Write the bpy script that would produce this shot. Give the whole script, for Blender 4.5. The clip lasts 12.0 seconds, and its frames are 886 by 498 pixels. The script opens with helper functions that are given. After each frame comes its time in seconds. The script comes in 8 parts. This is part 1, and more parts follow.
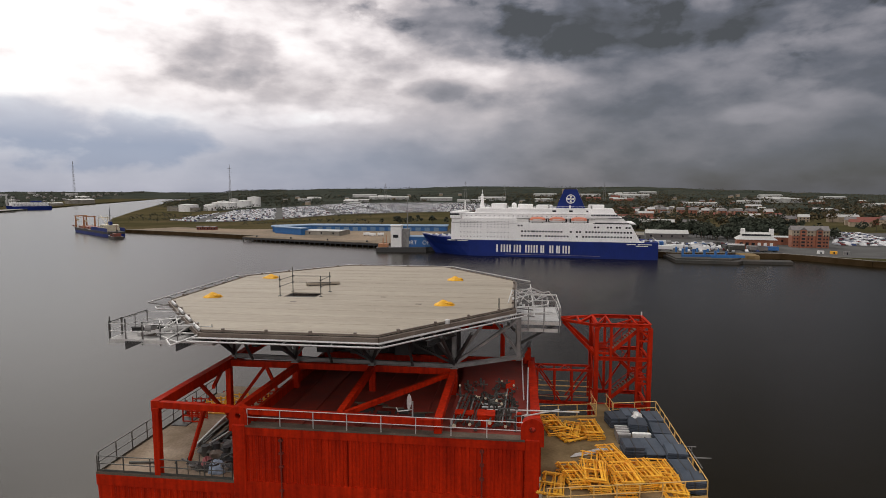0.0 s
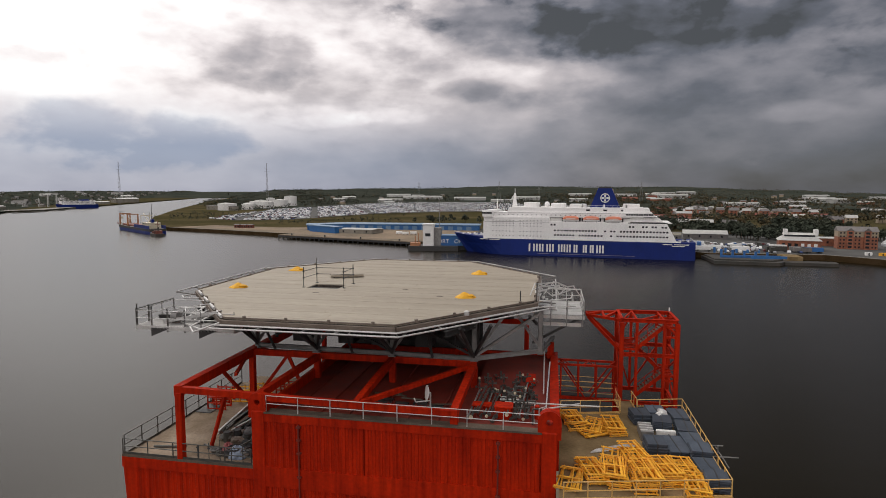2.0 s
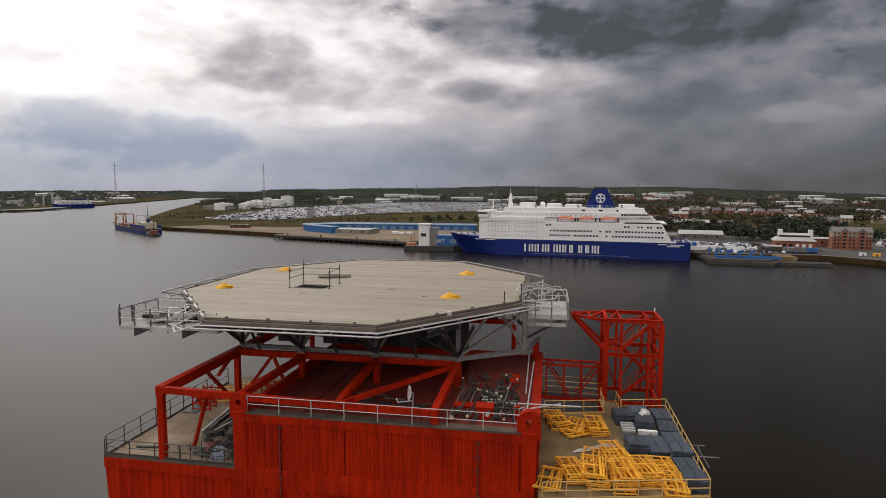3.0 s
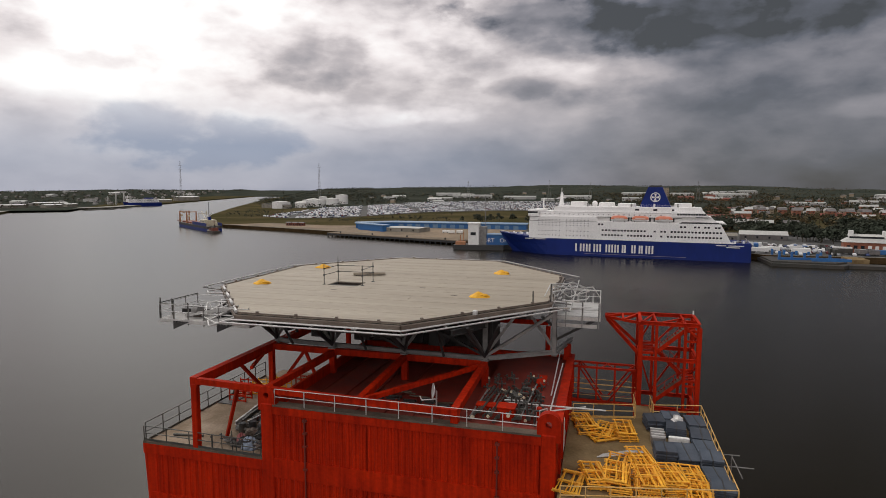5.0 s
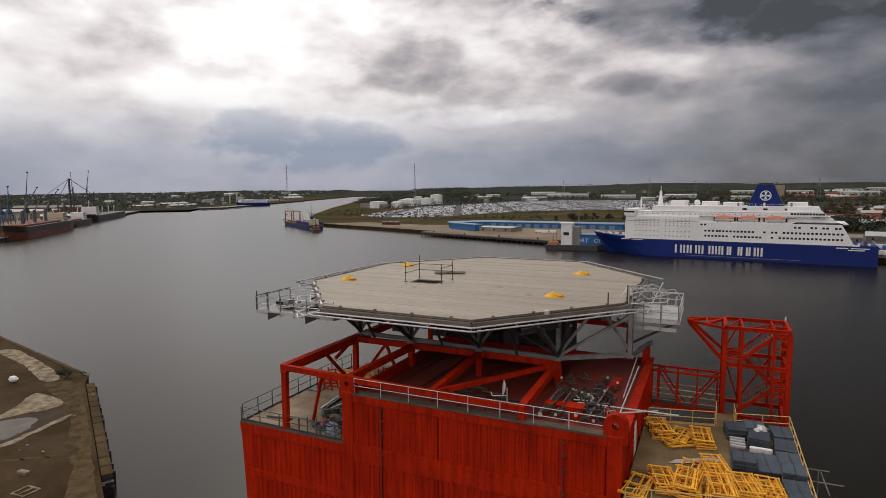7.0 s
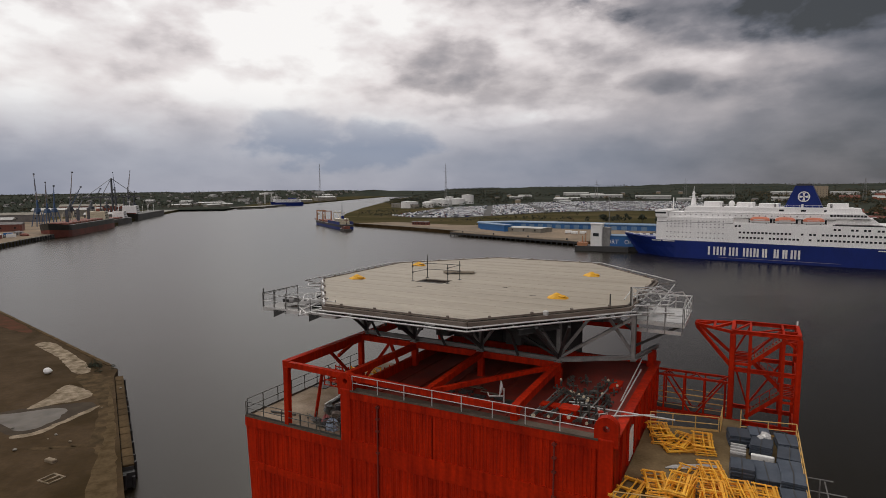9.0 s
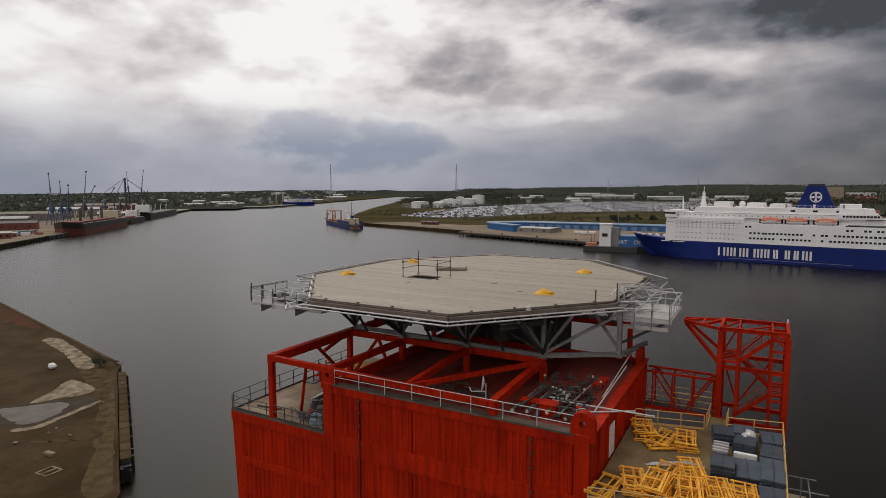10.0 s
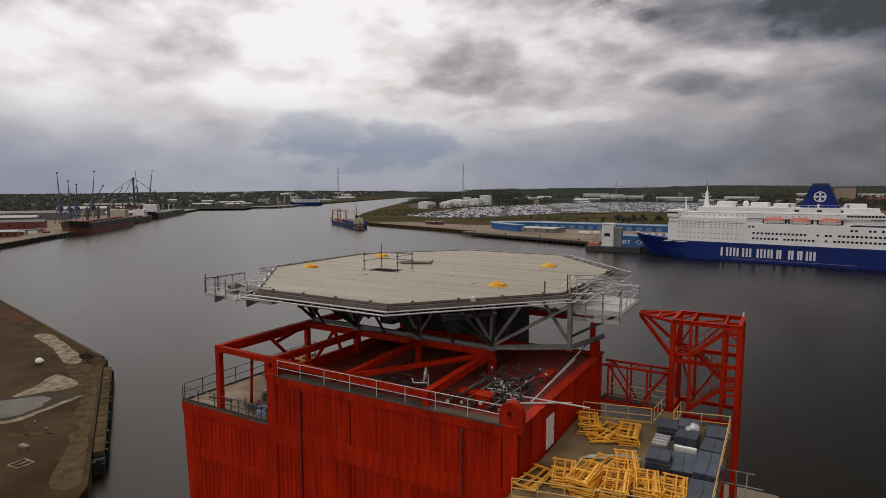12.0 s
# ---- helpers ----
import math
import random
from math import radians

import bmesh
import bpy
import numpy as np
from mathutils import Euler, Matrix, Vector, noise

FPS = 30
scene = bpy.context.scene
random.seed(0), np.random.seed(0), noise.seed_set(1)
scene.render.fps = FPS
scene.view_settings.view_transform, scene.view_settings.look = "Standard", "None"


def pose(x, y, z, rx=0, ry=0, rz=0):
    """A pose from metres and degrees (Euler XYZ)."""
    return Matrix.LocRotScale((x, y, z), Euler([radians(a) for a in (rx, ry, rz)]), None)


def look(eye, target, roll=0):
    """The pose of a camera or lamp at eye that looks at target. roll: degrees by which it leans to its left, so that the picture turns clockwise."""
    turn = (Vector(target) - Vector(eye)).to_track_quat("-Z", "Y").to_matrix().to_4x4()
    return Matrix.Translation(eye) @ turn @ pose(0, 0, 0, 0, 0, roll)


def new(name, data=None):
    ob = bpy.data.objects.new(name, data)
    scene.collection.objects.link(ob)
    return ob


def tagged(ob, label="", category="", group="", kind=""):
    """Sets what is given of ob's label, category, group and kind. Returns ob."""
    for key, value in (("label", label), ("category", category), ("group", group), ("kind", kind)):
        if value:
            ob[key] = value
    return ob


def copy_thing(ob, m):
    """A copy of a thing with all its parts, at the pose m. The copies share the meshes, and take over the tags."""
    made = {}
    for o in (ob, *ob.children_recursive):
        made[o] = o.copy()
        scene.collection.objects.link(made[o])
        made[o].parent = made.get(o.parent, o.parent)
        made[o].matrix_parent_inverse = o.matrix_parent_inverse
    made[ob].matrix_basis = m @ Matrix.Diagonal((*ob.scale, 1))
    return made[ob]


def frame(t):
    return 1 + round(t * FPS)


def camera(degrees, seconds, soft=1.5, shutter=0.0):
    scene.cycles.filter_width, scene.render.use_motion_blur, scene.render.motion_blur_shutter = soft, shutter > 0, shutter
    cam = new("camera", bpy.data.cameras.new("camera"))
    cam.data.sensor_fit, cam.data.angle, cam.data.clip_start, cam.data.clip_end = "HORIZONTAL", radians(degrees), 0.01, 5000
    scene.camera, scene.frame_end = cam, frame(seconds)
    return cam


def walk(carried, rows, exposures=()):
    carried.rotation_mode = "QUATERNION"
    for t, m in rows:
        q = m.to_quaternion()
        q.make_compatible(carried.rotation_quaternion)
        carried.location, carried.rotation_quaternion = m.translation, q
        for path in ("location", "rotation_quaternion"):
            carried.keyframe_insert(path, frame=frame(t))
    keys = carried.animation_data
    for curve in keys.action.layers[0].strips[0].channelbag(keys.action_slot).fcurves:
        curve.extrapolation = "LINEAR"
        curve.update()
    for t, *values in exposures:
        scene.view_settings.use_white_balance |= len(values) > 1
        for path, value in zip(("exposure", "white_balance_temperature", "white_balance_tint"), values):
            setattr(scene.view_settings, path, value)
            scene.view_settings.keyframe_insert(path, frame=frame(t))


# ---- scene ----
cam = camera(74.55, 12.0, soft=0.55)
walk(cam, [
    (0, look((3.671, -3.321, 38.435), (1.447, 36.423, 34.502), -0.010)),
    (0.5, look((3.744, -3.218, 38.335), (0.904, 36.487, 34.409), -0.085)),
    (1, look((3.955, -3.132, 38.137), (0.410, 36.514, 34.182), 0.024)),
    (1.5, look((4.298, -3.085, 37.947), (0.148, 36.506, 34.024), 0.038)),
    (2, look((4.656, -3.000, 37.746), (0.137, 36.547, 33.801), 0.075)),
    (2.5, look((5.280, -3.045, 37.727), (1.418, 36.574, 33.801), 0.145)),
    (3, look((5.709, -2.939, 37.780), (1.363, 36.628, 33.836), 0.137)),
    (5, look((7.602, -2.619, 37.780), (-0.298, 36.386, 33.750), 0.124)),
    (5.5, look((8.005, -2.728, 37.721), (-1.225, 35.983, 33.681), 0.096)),
    (6, look((8.498, -2.928, 37.665), (-2.464, 35.330, 33.645), -0.011)),
    (6.5, look((9.114, -3.320, 37.805), (-3.896, 34.284, 33.725), -0.218)),
    (7, look((9.398, -3.439, 37.930), (-4.682, 33.780, 33.870), -0.263)),
    (9, look((11.702, -2.640, 37.901), (-4.397, 33.754, 33.858), -0.136)),
    (9.5, look((12.623, -2.263, 37.715), (-3.941, 33.922, 33.682), -0.102)),
    (10, look((13.544, -1.701, 37.454), (-3.260, 34.375, 33.439), -0.010)),
    (10.5, look((14.502, -1.031, 37.206), (-2.370, 35.015, 33.204), -0.017)),
    (11, look((15.471, -0.477, 37.023), (-1.688, 35.436, 33.043), 0.034)),
    (11.5, look((16.542, 0.103, 36.790), (-0.771, 35.942, 32.805), 0.086)),
    (12, look((17.599, 0.686, 36.628), (0.232, 36.500, 32.662), 0.069)),
], exposures=((0, -0.03), (3, -0.1), (6, -0.18), (9, -0.37), (12, -0.42)))

# ---- sky and sun ----
world = bpy.data.worlds.new("sky_world")
scene.world = world
world.use_nodes = True
wn, wl = world.node_tree.nodes, world.node_tree.links
wn.clear()


def wmath(op, a, b=None, c=None):
    n = wn.new("ShaderNodeMath")
    n.operation = op
    for i, v in enumerate((a, b, c)):
        if v is None:
            continue
        if isinstance(v, (int, float)):
            n.inputs[i].default_value = v
        else:
            wl.new(v, n.inputs[i])
    return n.outputs[0]


def wstep(v, lo, hi):
    n = wn.new("ShaderNodeMapRange")
    n.interpolation_type = "SMOOTHSTEP"
    wl.new(v, n.inputs[0])
    n.inputs[1].default_value, n.inputs[2].default_value = lo, hi
    return n.outputs[0]


def wtoward(azimuth, elevation):
    """How near the view is to a compass direction (degrees right of +y)."""
    a, e = radians(azimuth), radians(elevation)
    n = wn.new("ShaderNodeVectorMath")
    n.operation = "DOT_PRODUCT"
    wl.new(direction, n.inputs[0])
    n.inputs[1].default_value = (math.sin(a) * math.cos(e), math.cos(a) * math.cos(e), math.sin(e))
    return n.outputs["Value"]


coords = wn.new("ShaderNodeTexCoord")
unit = wn.new("ShaderNodeVectorMath")
unit.operation = "NORMALIZE"
wl.new(coords.outputs["Generated"], unit.inputs[0])
direction = unit.outputs[0]
parts_of = wn.new("ShaderNodeSeparateXYZ")
wl.new(direction, parts_of.inputs[0])
dx, dy, dz = parts_of.outputs

def cloud(scale, detail, rough, warp, shift, squash=2.6, above=0.0):
    """Billowing cloud noise over the dome, flattened towards the horizon."""
    move = wn.new("ShaderNodeVectorMath")
    move.operation = "MULTIPLY_ADD"
    wl.new(direction, move.inputs[0])
    move.inputs[1].default_value = (1, 1, squash)
    move.inputs[2].default_value = (shift, shift * 0.7, shift * 0.3 + above * squash)
    n = wn.new("ShaderNodeTexNoise")
    wl.new(move.outputs[0], n.inputs["Vector"])
    n.inputs["Scale"].default_value, n.inputs["Detail"].default_value = scale, detail
    n.inputs["Roughness"].default_value, n.inputs["Distortion"].default_value = rough, warp
    return n.outputs["Fac"]


def wcurve(v, points):
    n = wn.new("ShaderNodeFloatCurve")
    wl.new(v, n.inputs["Value"])
    curve = n.mapping.curves[0]
    for k, (x, y) in enumerate(points):
        if k < 2:
            curve.points[k].location = (x, y)
        else:
            curve.points.new(x, y)
    n.mapping.update()
    return n.outputs[0]


big, small, fluff = cloud(2.6, 3, 0.5, 0.15, 3.1, 2.4), cloud(7.0, 6, 0.52, 0.2, 7.7, 2.3), cloud(9.0, 7, 0.52, 0.15, 1.3, 1.9)
puff, puff_above = cloud(6.2, 6, 0.50, 0.0, 5.2, 2.2), cloud(6.2, 6, 0.50, 0.0, 5.2, 2.2, 0.030)
bearing = wmath("MULTIPLY", wmath("ARCTAN2", dx, dy), 57.296)
lift = wmath("MULTIPLY", dz, 57.296)


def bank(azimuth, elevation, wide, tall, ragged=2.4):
    """One cloud bank, or an added patch out of view: 1 inside, 0 outside, with a ragged edge."""
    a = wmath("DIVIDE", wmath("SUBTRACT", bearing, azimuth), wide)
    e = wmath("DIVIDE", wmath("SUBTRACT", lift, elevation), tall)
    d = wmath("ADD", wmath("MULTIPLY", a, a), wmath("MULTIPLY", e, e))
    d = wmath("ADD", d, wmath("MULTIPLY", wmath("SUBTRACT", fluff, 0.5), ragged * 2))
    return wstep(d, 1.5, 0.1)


glow = wmath("MAXIMUM", wtoward(-42, 14), 0.0)
tone = wcurve(glow, ((0.0, 0.16), (1.0, 0.91), (0.31, 0.24), (0.62, 0.40), (0.80, 0.56), (0.90, 0.69), (0.96, 0.80)))
zenith = wstep(dz, 0.76, 0.98)
behind = wstep(wtoward(185, 42), 0.0, 0.8)
low_left = wmath("MULTIPLY", wstep(dz, 0.13, 0.03), wstep(wtoward(-42, 0), 0.80, 0.98))
low_right = wmath("MULTIPLY", wstep(dz, 0.12, 0.02), wstep(wtoward(10, 0), 0.75, 0.98))
tone = wmath("ADD", tone, wmath("MULTIPLY", zenith, 0.6))
tone = wmath("ADD", tone, wmath("MULTIPLY", behind, 0.68))
tone = wmath("SUBTRACT", tone, wmath("MULTIPLY", low_left, 0.09))
tone = wmath("SUBTRACT", tone, wmath("MULTIPLY", low_right, 0.17))
lumpy = wmath("ADD", 0.4, wmath("MULTIPLY", wstep(dz, 0.07, 0.24), 0.6))
lumpy = wmath("MULTIPLY", lumpy, wmath("ADD", 0.75, wmath("MULTIPLY", glow, 0.35)))
tone = wmath("ADD", tone, wmath("MULTIPLY", wmath("SUBTRACT", big, 0.5), 0.40))
tone = wmath("ADD", tone, wmath("MULTIPLY", wmath("MULTIPLY", wmath("SUBTRACT", small, 0.5), 0.34), lumpy))
tone = wmath("ADD", tone, wmath("MULTIPLY", wmath("MULTIPLY", wmath("SUBTRACT", puff, puff_above), 1.15), lumpy))
tone = wmath("SUBTRACT", tone, wmath("MULTIPLY", wmath("MULTIPLY", wmath("SUBTRACT", wstep(puff, 0.46, 0.66), 0.35), 0.20), lumpy))
# (16, 35) is added out of view to darken the water on the right
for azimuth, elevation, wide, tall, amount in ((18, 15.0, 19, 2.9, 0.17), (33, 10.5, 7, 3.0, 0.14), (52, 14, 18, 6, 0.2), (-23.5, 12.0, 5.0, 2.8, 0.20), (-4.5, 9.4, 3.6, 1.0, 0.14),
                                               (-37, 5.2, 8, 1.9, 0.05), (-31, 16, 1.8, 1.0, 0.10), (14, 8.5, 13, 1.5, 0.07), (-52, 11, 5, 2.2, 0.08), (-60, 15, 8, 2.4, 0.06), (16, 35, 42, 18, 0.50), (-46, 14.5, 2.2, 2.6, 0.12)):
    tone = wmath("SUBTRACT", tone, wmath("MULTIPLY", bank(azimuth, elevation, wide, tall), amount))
# (-52, 34) is added out of view to brighten the water on the left
for azimuth, elevation, wide, tall, amount in ((-36, 15, 9, 5, 0.14), (-58, 9, 14, 5, 0.10), (-52, 34, 26, 14, 0.22), (-19, 7.0, 6, 1.0, 0.13), (-12, 7.2, 4, 0.7, 0.10), (25, 6.6, 4, 0.8, 0.08)):
    tone = wmath("ADD", tone, wmath("MULTIPLY", bank(azimuth, elevation, wide, tall), amount))
ramp = wn.new("ShaderNodeValToRGB")
wl.new(tone, ramp.inputs[0])
stops = ramp.color_ramp.elements
stops[0].position, stops[0].color = 0.0, (0.068, 0.069, 0.071, 1)
stops[1].position, stops[1].color = 1.0, (1.25, 1.22, 1.2, 1)
for place, colour in ((0.2, (0.131, 0.136, 0.160)), (0.42, (0.298, 0.286, 0.314)), (0.62, (0.598, 0.546, 0.556)), (0.8, (0.975, 0.90, 0.895))):
    stops.new(place).color = (*colour, 1)
haze = wn.new("ShaderNodeMix")
haze.data_type = "RGBA"
blue = wmath("MULTIPLY", wstep(dz, 0.17, 0.03), wstep(wtoward(-42, 0), 0.60, 0.95))
wl.new(wmath("MINIMUM", wmath("ADD", wmath("MULTIPLY", blue, 0.70), wmath("MULTIPLY", bank(-36, 4.6, 10, 2.6, 2.6), 0.34)), 0.9), haze.inputs[0])
wl.new(ramp.outputs[0], haze.inputs[6])
haze.inputs[7].default_value = (0.242, 0.308, 0.450, 1)
cover = wn.new("ShaderNodeBackground")
wl.new(haze.outputs[2], cover.inputs[0])
cover.inputs[1].default_value = 1.0
clear = wn.new("ShaderNodeTexSky")
clear.sky_type = "NISHITA"
clear.sun_disc = False
clear.sun_elevation, clear.sun_rotation = radians(38), radians(-31)
open_sky = wn.new("ShaderNodeBackground")
wl.new(clear.outputs[0], open_sky.inputs[0])
open_sky.inputs[1].default_value = 0.08
blend = wn.new("ShaderNodeMixShader")
blend.inputs[0].default_value = 0.94
wl.new(open_sky.outputs[0], blend.inputs[1])
wl.new(cover.outputs[0], blend.inputs[2])
out = wn.new("ShaderNodeOutputWorld")
wl.new(blend.outputs[0], out.inputs[0])

lamp = bpy.data.lights.new("sun", "SUN")
lamp.energy, lamp.angle, lamp.color = 1.3, radians(20), (1.0, 0.95, 0.88)
sun = new("sun", lamp)
sun.matrix_world = look((-515 * 0.8, 857 * 0.8, 780), (0, 0, 0))
scene.view_settings.exposure = 0.0


# ---- materials ----
def mat(name, colour, rough=0.6, metal=0.0, other=None, scale=0.6, share=0.5, fine=8.0, bump=0.15, gap=0.02, random_tone=0.0, island=0.0, stretch=(1, 1, 1), streak=0.0, gloss=0.5):
    """Two colours in large patches, a fine grain and a fine relief."""
    m = bpy.data.materials.new(name)
    m.use_nodes = True
    n, l = m.node_tree.nodes, m.node_tree.links
    shader = n["Principled BSDF"]
    tc = n.new("ShaderNodeTexCoord")
    mp = n.new("ShaderNodeMapping")
    l.new(tc.outputs["Object"], mp.inputs[0])
    mp.inputs["Scale"].default_value = stretch
    patch = n.new("ShaderNodeTexNoise")
    l.new(mp.outputs[0], patch.inputs["Vector"])
    patch.inputs["Scale"].default_value, patch.inputs["Detail"].default_value = scale, 6
    grain = n.new("ShaderNodeTexNoise")
    l.new(mp.outputs[0], grain.inputs["Vector"])
    grain.inputs["Scale"].default_value, grain.inputs["Detail"].default_value = fine, 5
    rng = n.new("ShaderNodeMapRange")
    l.new(patch.outputs["Fac"], rng.inputs[0])
    rng.inputs[1].default_value, rng.inputs[2].default_value = 0.35, 0.68
    mixer = n.new("ShaderNodeMix")
    mixer.data_type = "RGBA"
    l.new(rng.outputs[0], mixer.inputs[0])
    other = other or tuple(c * 0.72 for c in colour)
    mixer.inputs[6].default_value, mixer.inputs[7].default_value = (*colour, 1), (*(c * share * 2 + o * (1 - share * 2) if share < 0.5 else o for c, o in zip(colour, other)), 1)
    tone = n.new("ShaderNodeHueSaturation")
    l.new(mixer.outputs[2], tone.inputs["Color"])
    val = n.new("ShaderNodeMapRange")
    l.new(grain.outputs["Fac"], val.inputs[0])
    val.inputs[1].default_value, val.inputs[2].default_value = 0.3, 0.7
    val.inputs[3].default_value, val.inputs[4].default_value = 0.86, 1.14
    value = val.outputs[0]
    if streak:
        sm = n.new("ShaderNodeMapping")
        l.new(tc.outputs["Object"], sm.inputs[0])
        sm.inputs["Scale"].default_value = (2.2, 2.2, 0.12)
        st = n.new("ShaderNodeTexNoise")
        l.new(sm.outputs[0], st.inputs["Vector"])
        st.inputs["Scale"].default_value, st.inputs["Detail"].default_value = 1.5, 6
        sr = n.new("ShaderNodeMapRange")
        l.new(st.outputs["Fac"], sr.inputs[0])
        sr.inputs[1].default_value, sr.inputs[2].default_value = 0.35, 0.7
        sr.inputs[3].default_value, sr.inputs[4].default_value = 1.0 + streak * 0.4, 1.0 - streak
        mul = n.new("ShaderNodeMath")
        mul.operation = "MULTIPLY"
        l.new(value, mul.inputs[0])
        l.new(sr.outputs[0], mul.inputs[1])
        value = mul.outputs[0]
    for amount, kind, socket in ((random_tone, "ShaderNodeObjectInfo", "Random"), (island, "ShaderNodeNewGeometry", "Random Per Island")):
        if amount:
            src = n.new(kind)
            rr = n.new("ShaderNodeMapRange")
            l.new(src.outputs[socket], rr.inputs[0])
            rr.inputs[3].default_value, rr.inputs[4].default_value = 1 - amount, 1 + amount
            mul = n.new("ShaderNodeMath")
            mul.operation = "MULTIPLY"
            l.new(value, mul.inputs[0])
            l.new(rr.outputs[0], mul.inputs[1])
            value = mul.outputs[0]
    l.new(value, tone.inputs["Value"])
    l.new(tone.outputs[0], shader.inputs["Base Color"])
    ru = n.new("ShaderNodeMapRange")
    l.new(grain.outputs["Fac"], ru.inputs[0])
    ru.inputs[3].default_value, ru.inputs[4].default_value = max(0.03, rough - 0.12), min(1, rough + 0.12)
    l.new(ru.outputs[0], shader.inputs["Roughness"])
    shader.inputs["Metallic"].default_value = metal
    shader.inputs["Specular IOR Level"].default_value = gloss
    if bump:
        bp = n.new("ShaderNodeBump")
        bp.inputs["Strength"].default_value, bp.inputs["Distance"].default_value = bump, gap
        l.new(grain.outputs["Fac"], bp.inputs["Height"])
        l.new(bp.outputs[0], shader.inputs["Normal"])
    return m


def tinted(name, colours, rough=0.4):
    """Paint that takes one of several colours for each separate piece of the mesh."""
    m = bpy.data.materials.new(name)
    m.use_nodes = True
    n, l = m.node_tree.nodes, m.node_tree.links
    geo = n.new("ShaderNodeNewGeometry")
    cr = n.new("ShaderNodeValToRGB")
    cr.color_ramp.interpolation = "CONSTANT"
    l.new(geo.outputs["Random Per Island"], cr.inputs[0])
    el = cr.color_ramp.elements
    el[0].position, el[0].color = 0, (*colours[0][1], 1)
    at = colours[0][0]
    el.remove(el[1])
    for wide_, c in colours[1:]:
        e = el.new(min(at, 0.999))
        e.color = (*c, 1)
        at += wide_
    l.new(cr.outputs[0], n["Principled BSDF"].inputs["Base Color"])
    n["Principled BSDF"].inputs["Roughness"].default_value = rough
    return m


RED = mat("red_paint", (0.46, 0.020, 0.002), 0.62, other=(0.33, 0.013, 0.002), scale=0.35, fine=5, bump=0.08, streak=0.34, gloss=0.1)
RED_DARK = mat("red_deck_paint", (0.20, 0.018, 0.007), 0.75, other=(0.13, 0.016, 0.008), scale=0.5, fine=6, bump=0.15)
BEIGE = mat("helideck_aluminium", (0.345, 0.30, 0.238), 0.66, other=(0.285, 0.245, 0.192), scale=0.22, fine=4, bump=0.06, random_tone=0.03, gloss=0.25, stretch=(0.3, 1.6, 1))
STEEL = mat("galvanised_steel", (0.25, 0.24, 0.23), 0.6, 0.2, other=(0.15, 0.145, 0.14), scale=0.8, fine=10, bump=0.06)
PALE = mat("pale_aluminium", (0.58, 0.57, 0.55), 0.45, 0.2, other=(0.45, 0.44, 0.43), scale=0.9, fine=9, bump=0.05)
BROWN = mat("primed_edge_beam", (0.125, 0.095, 0.075), 0.7, other=(0.18, 0.145, 0.118), scale=0.7, fine=7, bump=0.08)
GRIME = mat("grimy_walkway_grating", (0.085, 0.066, 0.05), 0.85, other=(0.14, 0.105, 0.08), scale=0.9, fine=9, bump=0.3, gloss=0.15)
DECK = mat("sandy_deck_coating", (0.245, 0.175, 0.092), 0.9, other=(0.13, 0.088, 0.042), scale=0.35, fine=5, bump=0.12, gloss=0.1)
LOWDECK = mat("pale_deck_coating", (0.36, 0.285, 0.215), 0.9, other=(0.21, 0.155, 0.105), scale=0.4, fine=5, bump=0.12, gloss=0.1)
YELLOW = mat("yellow_paint", (0.90, 0.46, 0.03), 0.5, other=(0.70, 0.31, 0.02), scale=1.1, fine=9, bump=0.05, random_tone=0.12)
RAILYEL = mat("faded_yellow_rail", (0.66, 0.42, 0.16), 0.5, other=(0.6, 0.34, 0.08), scale=1.0, fine=9, bump=0.05)
SLATE = mat("dark_grating_steel", (0.050, 0.062, 0.082), 0.6, 0.1, other=(0.075, 0.088, 0.11), scale=1.2, fine=14, bump=0.3, random_tone=0.3, gloss=0.25)
BLACK = mat("black_rubber", (0.025, 0.025, 0.027), 0.6, other=(0.05, 0.048, 0.045), scale=1.5, fine=9, bump=0.1)
PIPE = mat("dark_pipe_steel", (0.055, 0.058, 0.055), 0.45, 0.3, other=(0.10, 0.09, 0.075), scale=1.2, fine=8, bump=0.08)
CREAM = mat("cream_flange", (0.62, 0.56, 0.42), 0.55, other=(0.5, 0.43, 0.3), scale=2.0, fine=12, bump=0.05)
WHITE = mat("white_paint", (0.78, 0.77, 0.75), 0.45, other=(0.70, 0.685, 0.66), scale=0.4, fine=5, bump=0.04)
SHIPWHITE = mat("ship_white_paint", (0.88, 0.865, 0.85), 0.5, other=(0.81, 0.795, 0.78), scale=0.12, fine=2, bump=0.03, streak=0.06)
SHIPBLUE = mat("ship_blue_paint", (0.006, 0.022, 0.17), 0.5, other=(0.005, 0.018, 0.13), scale=0.12, fine=2, bump=0.03, streak=0.12, gloss=0.25)
GLASS = mat("dark_window_glass", (0.015, 0.018, 0.022), 0.12, other=(0.02, 0.022, 0.026), scale=1, fine=3, bump=0.0)
ORANGE = mat("orange_boat_paint", (0.66, 0.22, 0.12), 0.5, other=(0.55, 0.17, 0.10), scale=1, fine=6, bump=0.03)
CONCRETE = mat("weathered_concrete", (0.30, 0.275, 0.235), 0.9, other=(0.19, 0.175, 0.145), scale=0.12, fine=1.5, bump=0.4, gap=0.05, gloss=0.15)
FARQUAY = mat("pale_quay_concrete", (0.34, 0.32, 0.29), 0.9, other=(0.20, 0.19, 0.17), scale=0.03, fine=0.4, bump=0.1, gloss=0.1)
SAND = mat("sandy_quay_ground", (0.27, 0.205, 0.145), 0.95, other=(0.17, 0.14, 0.105), scale=0.03, fine=0.4, bump=0.2, gloss=0.05)
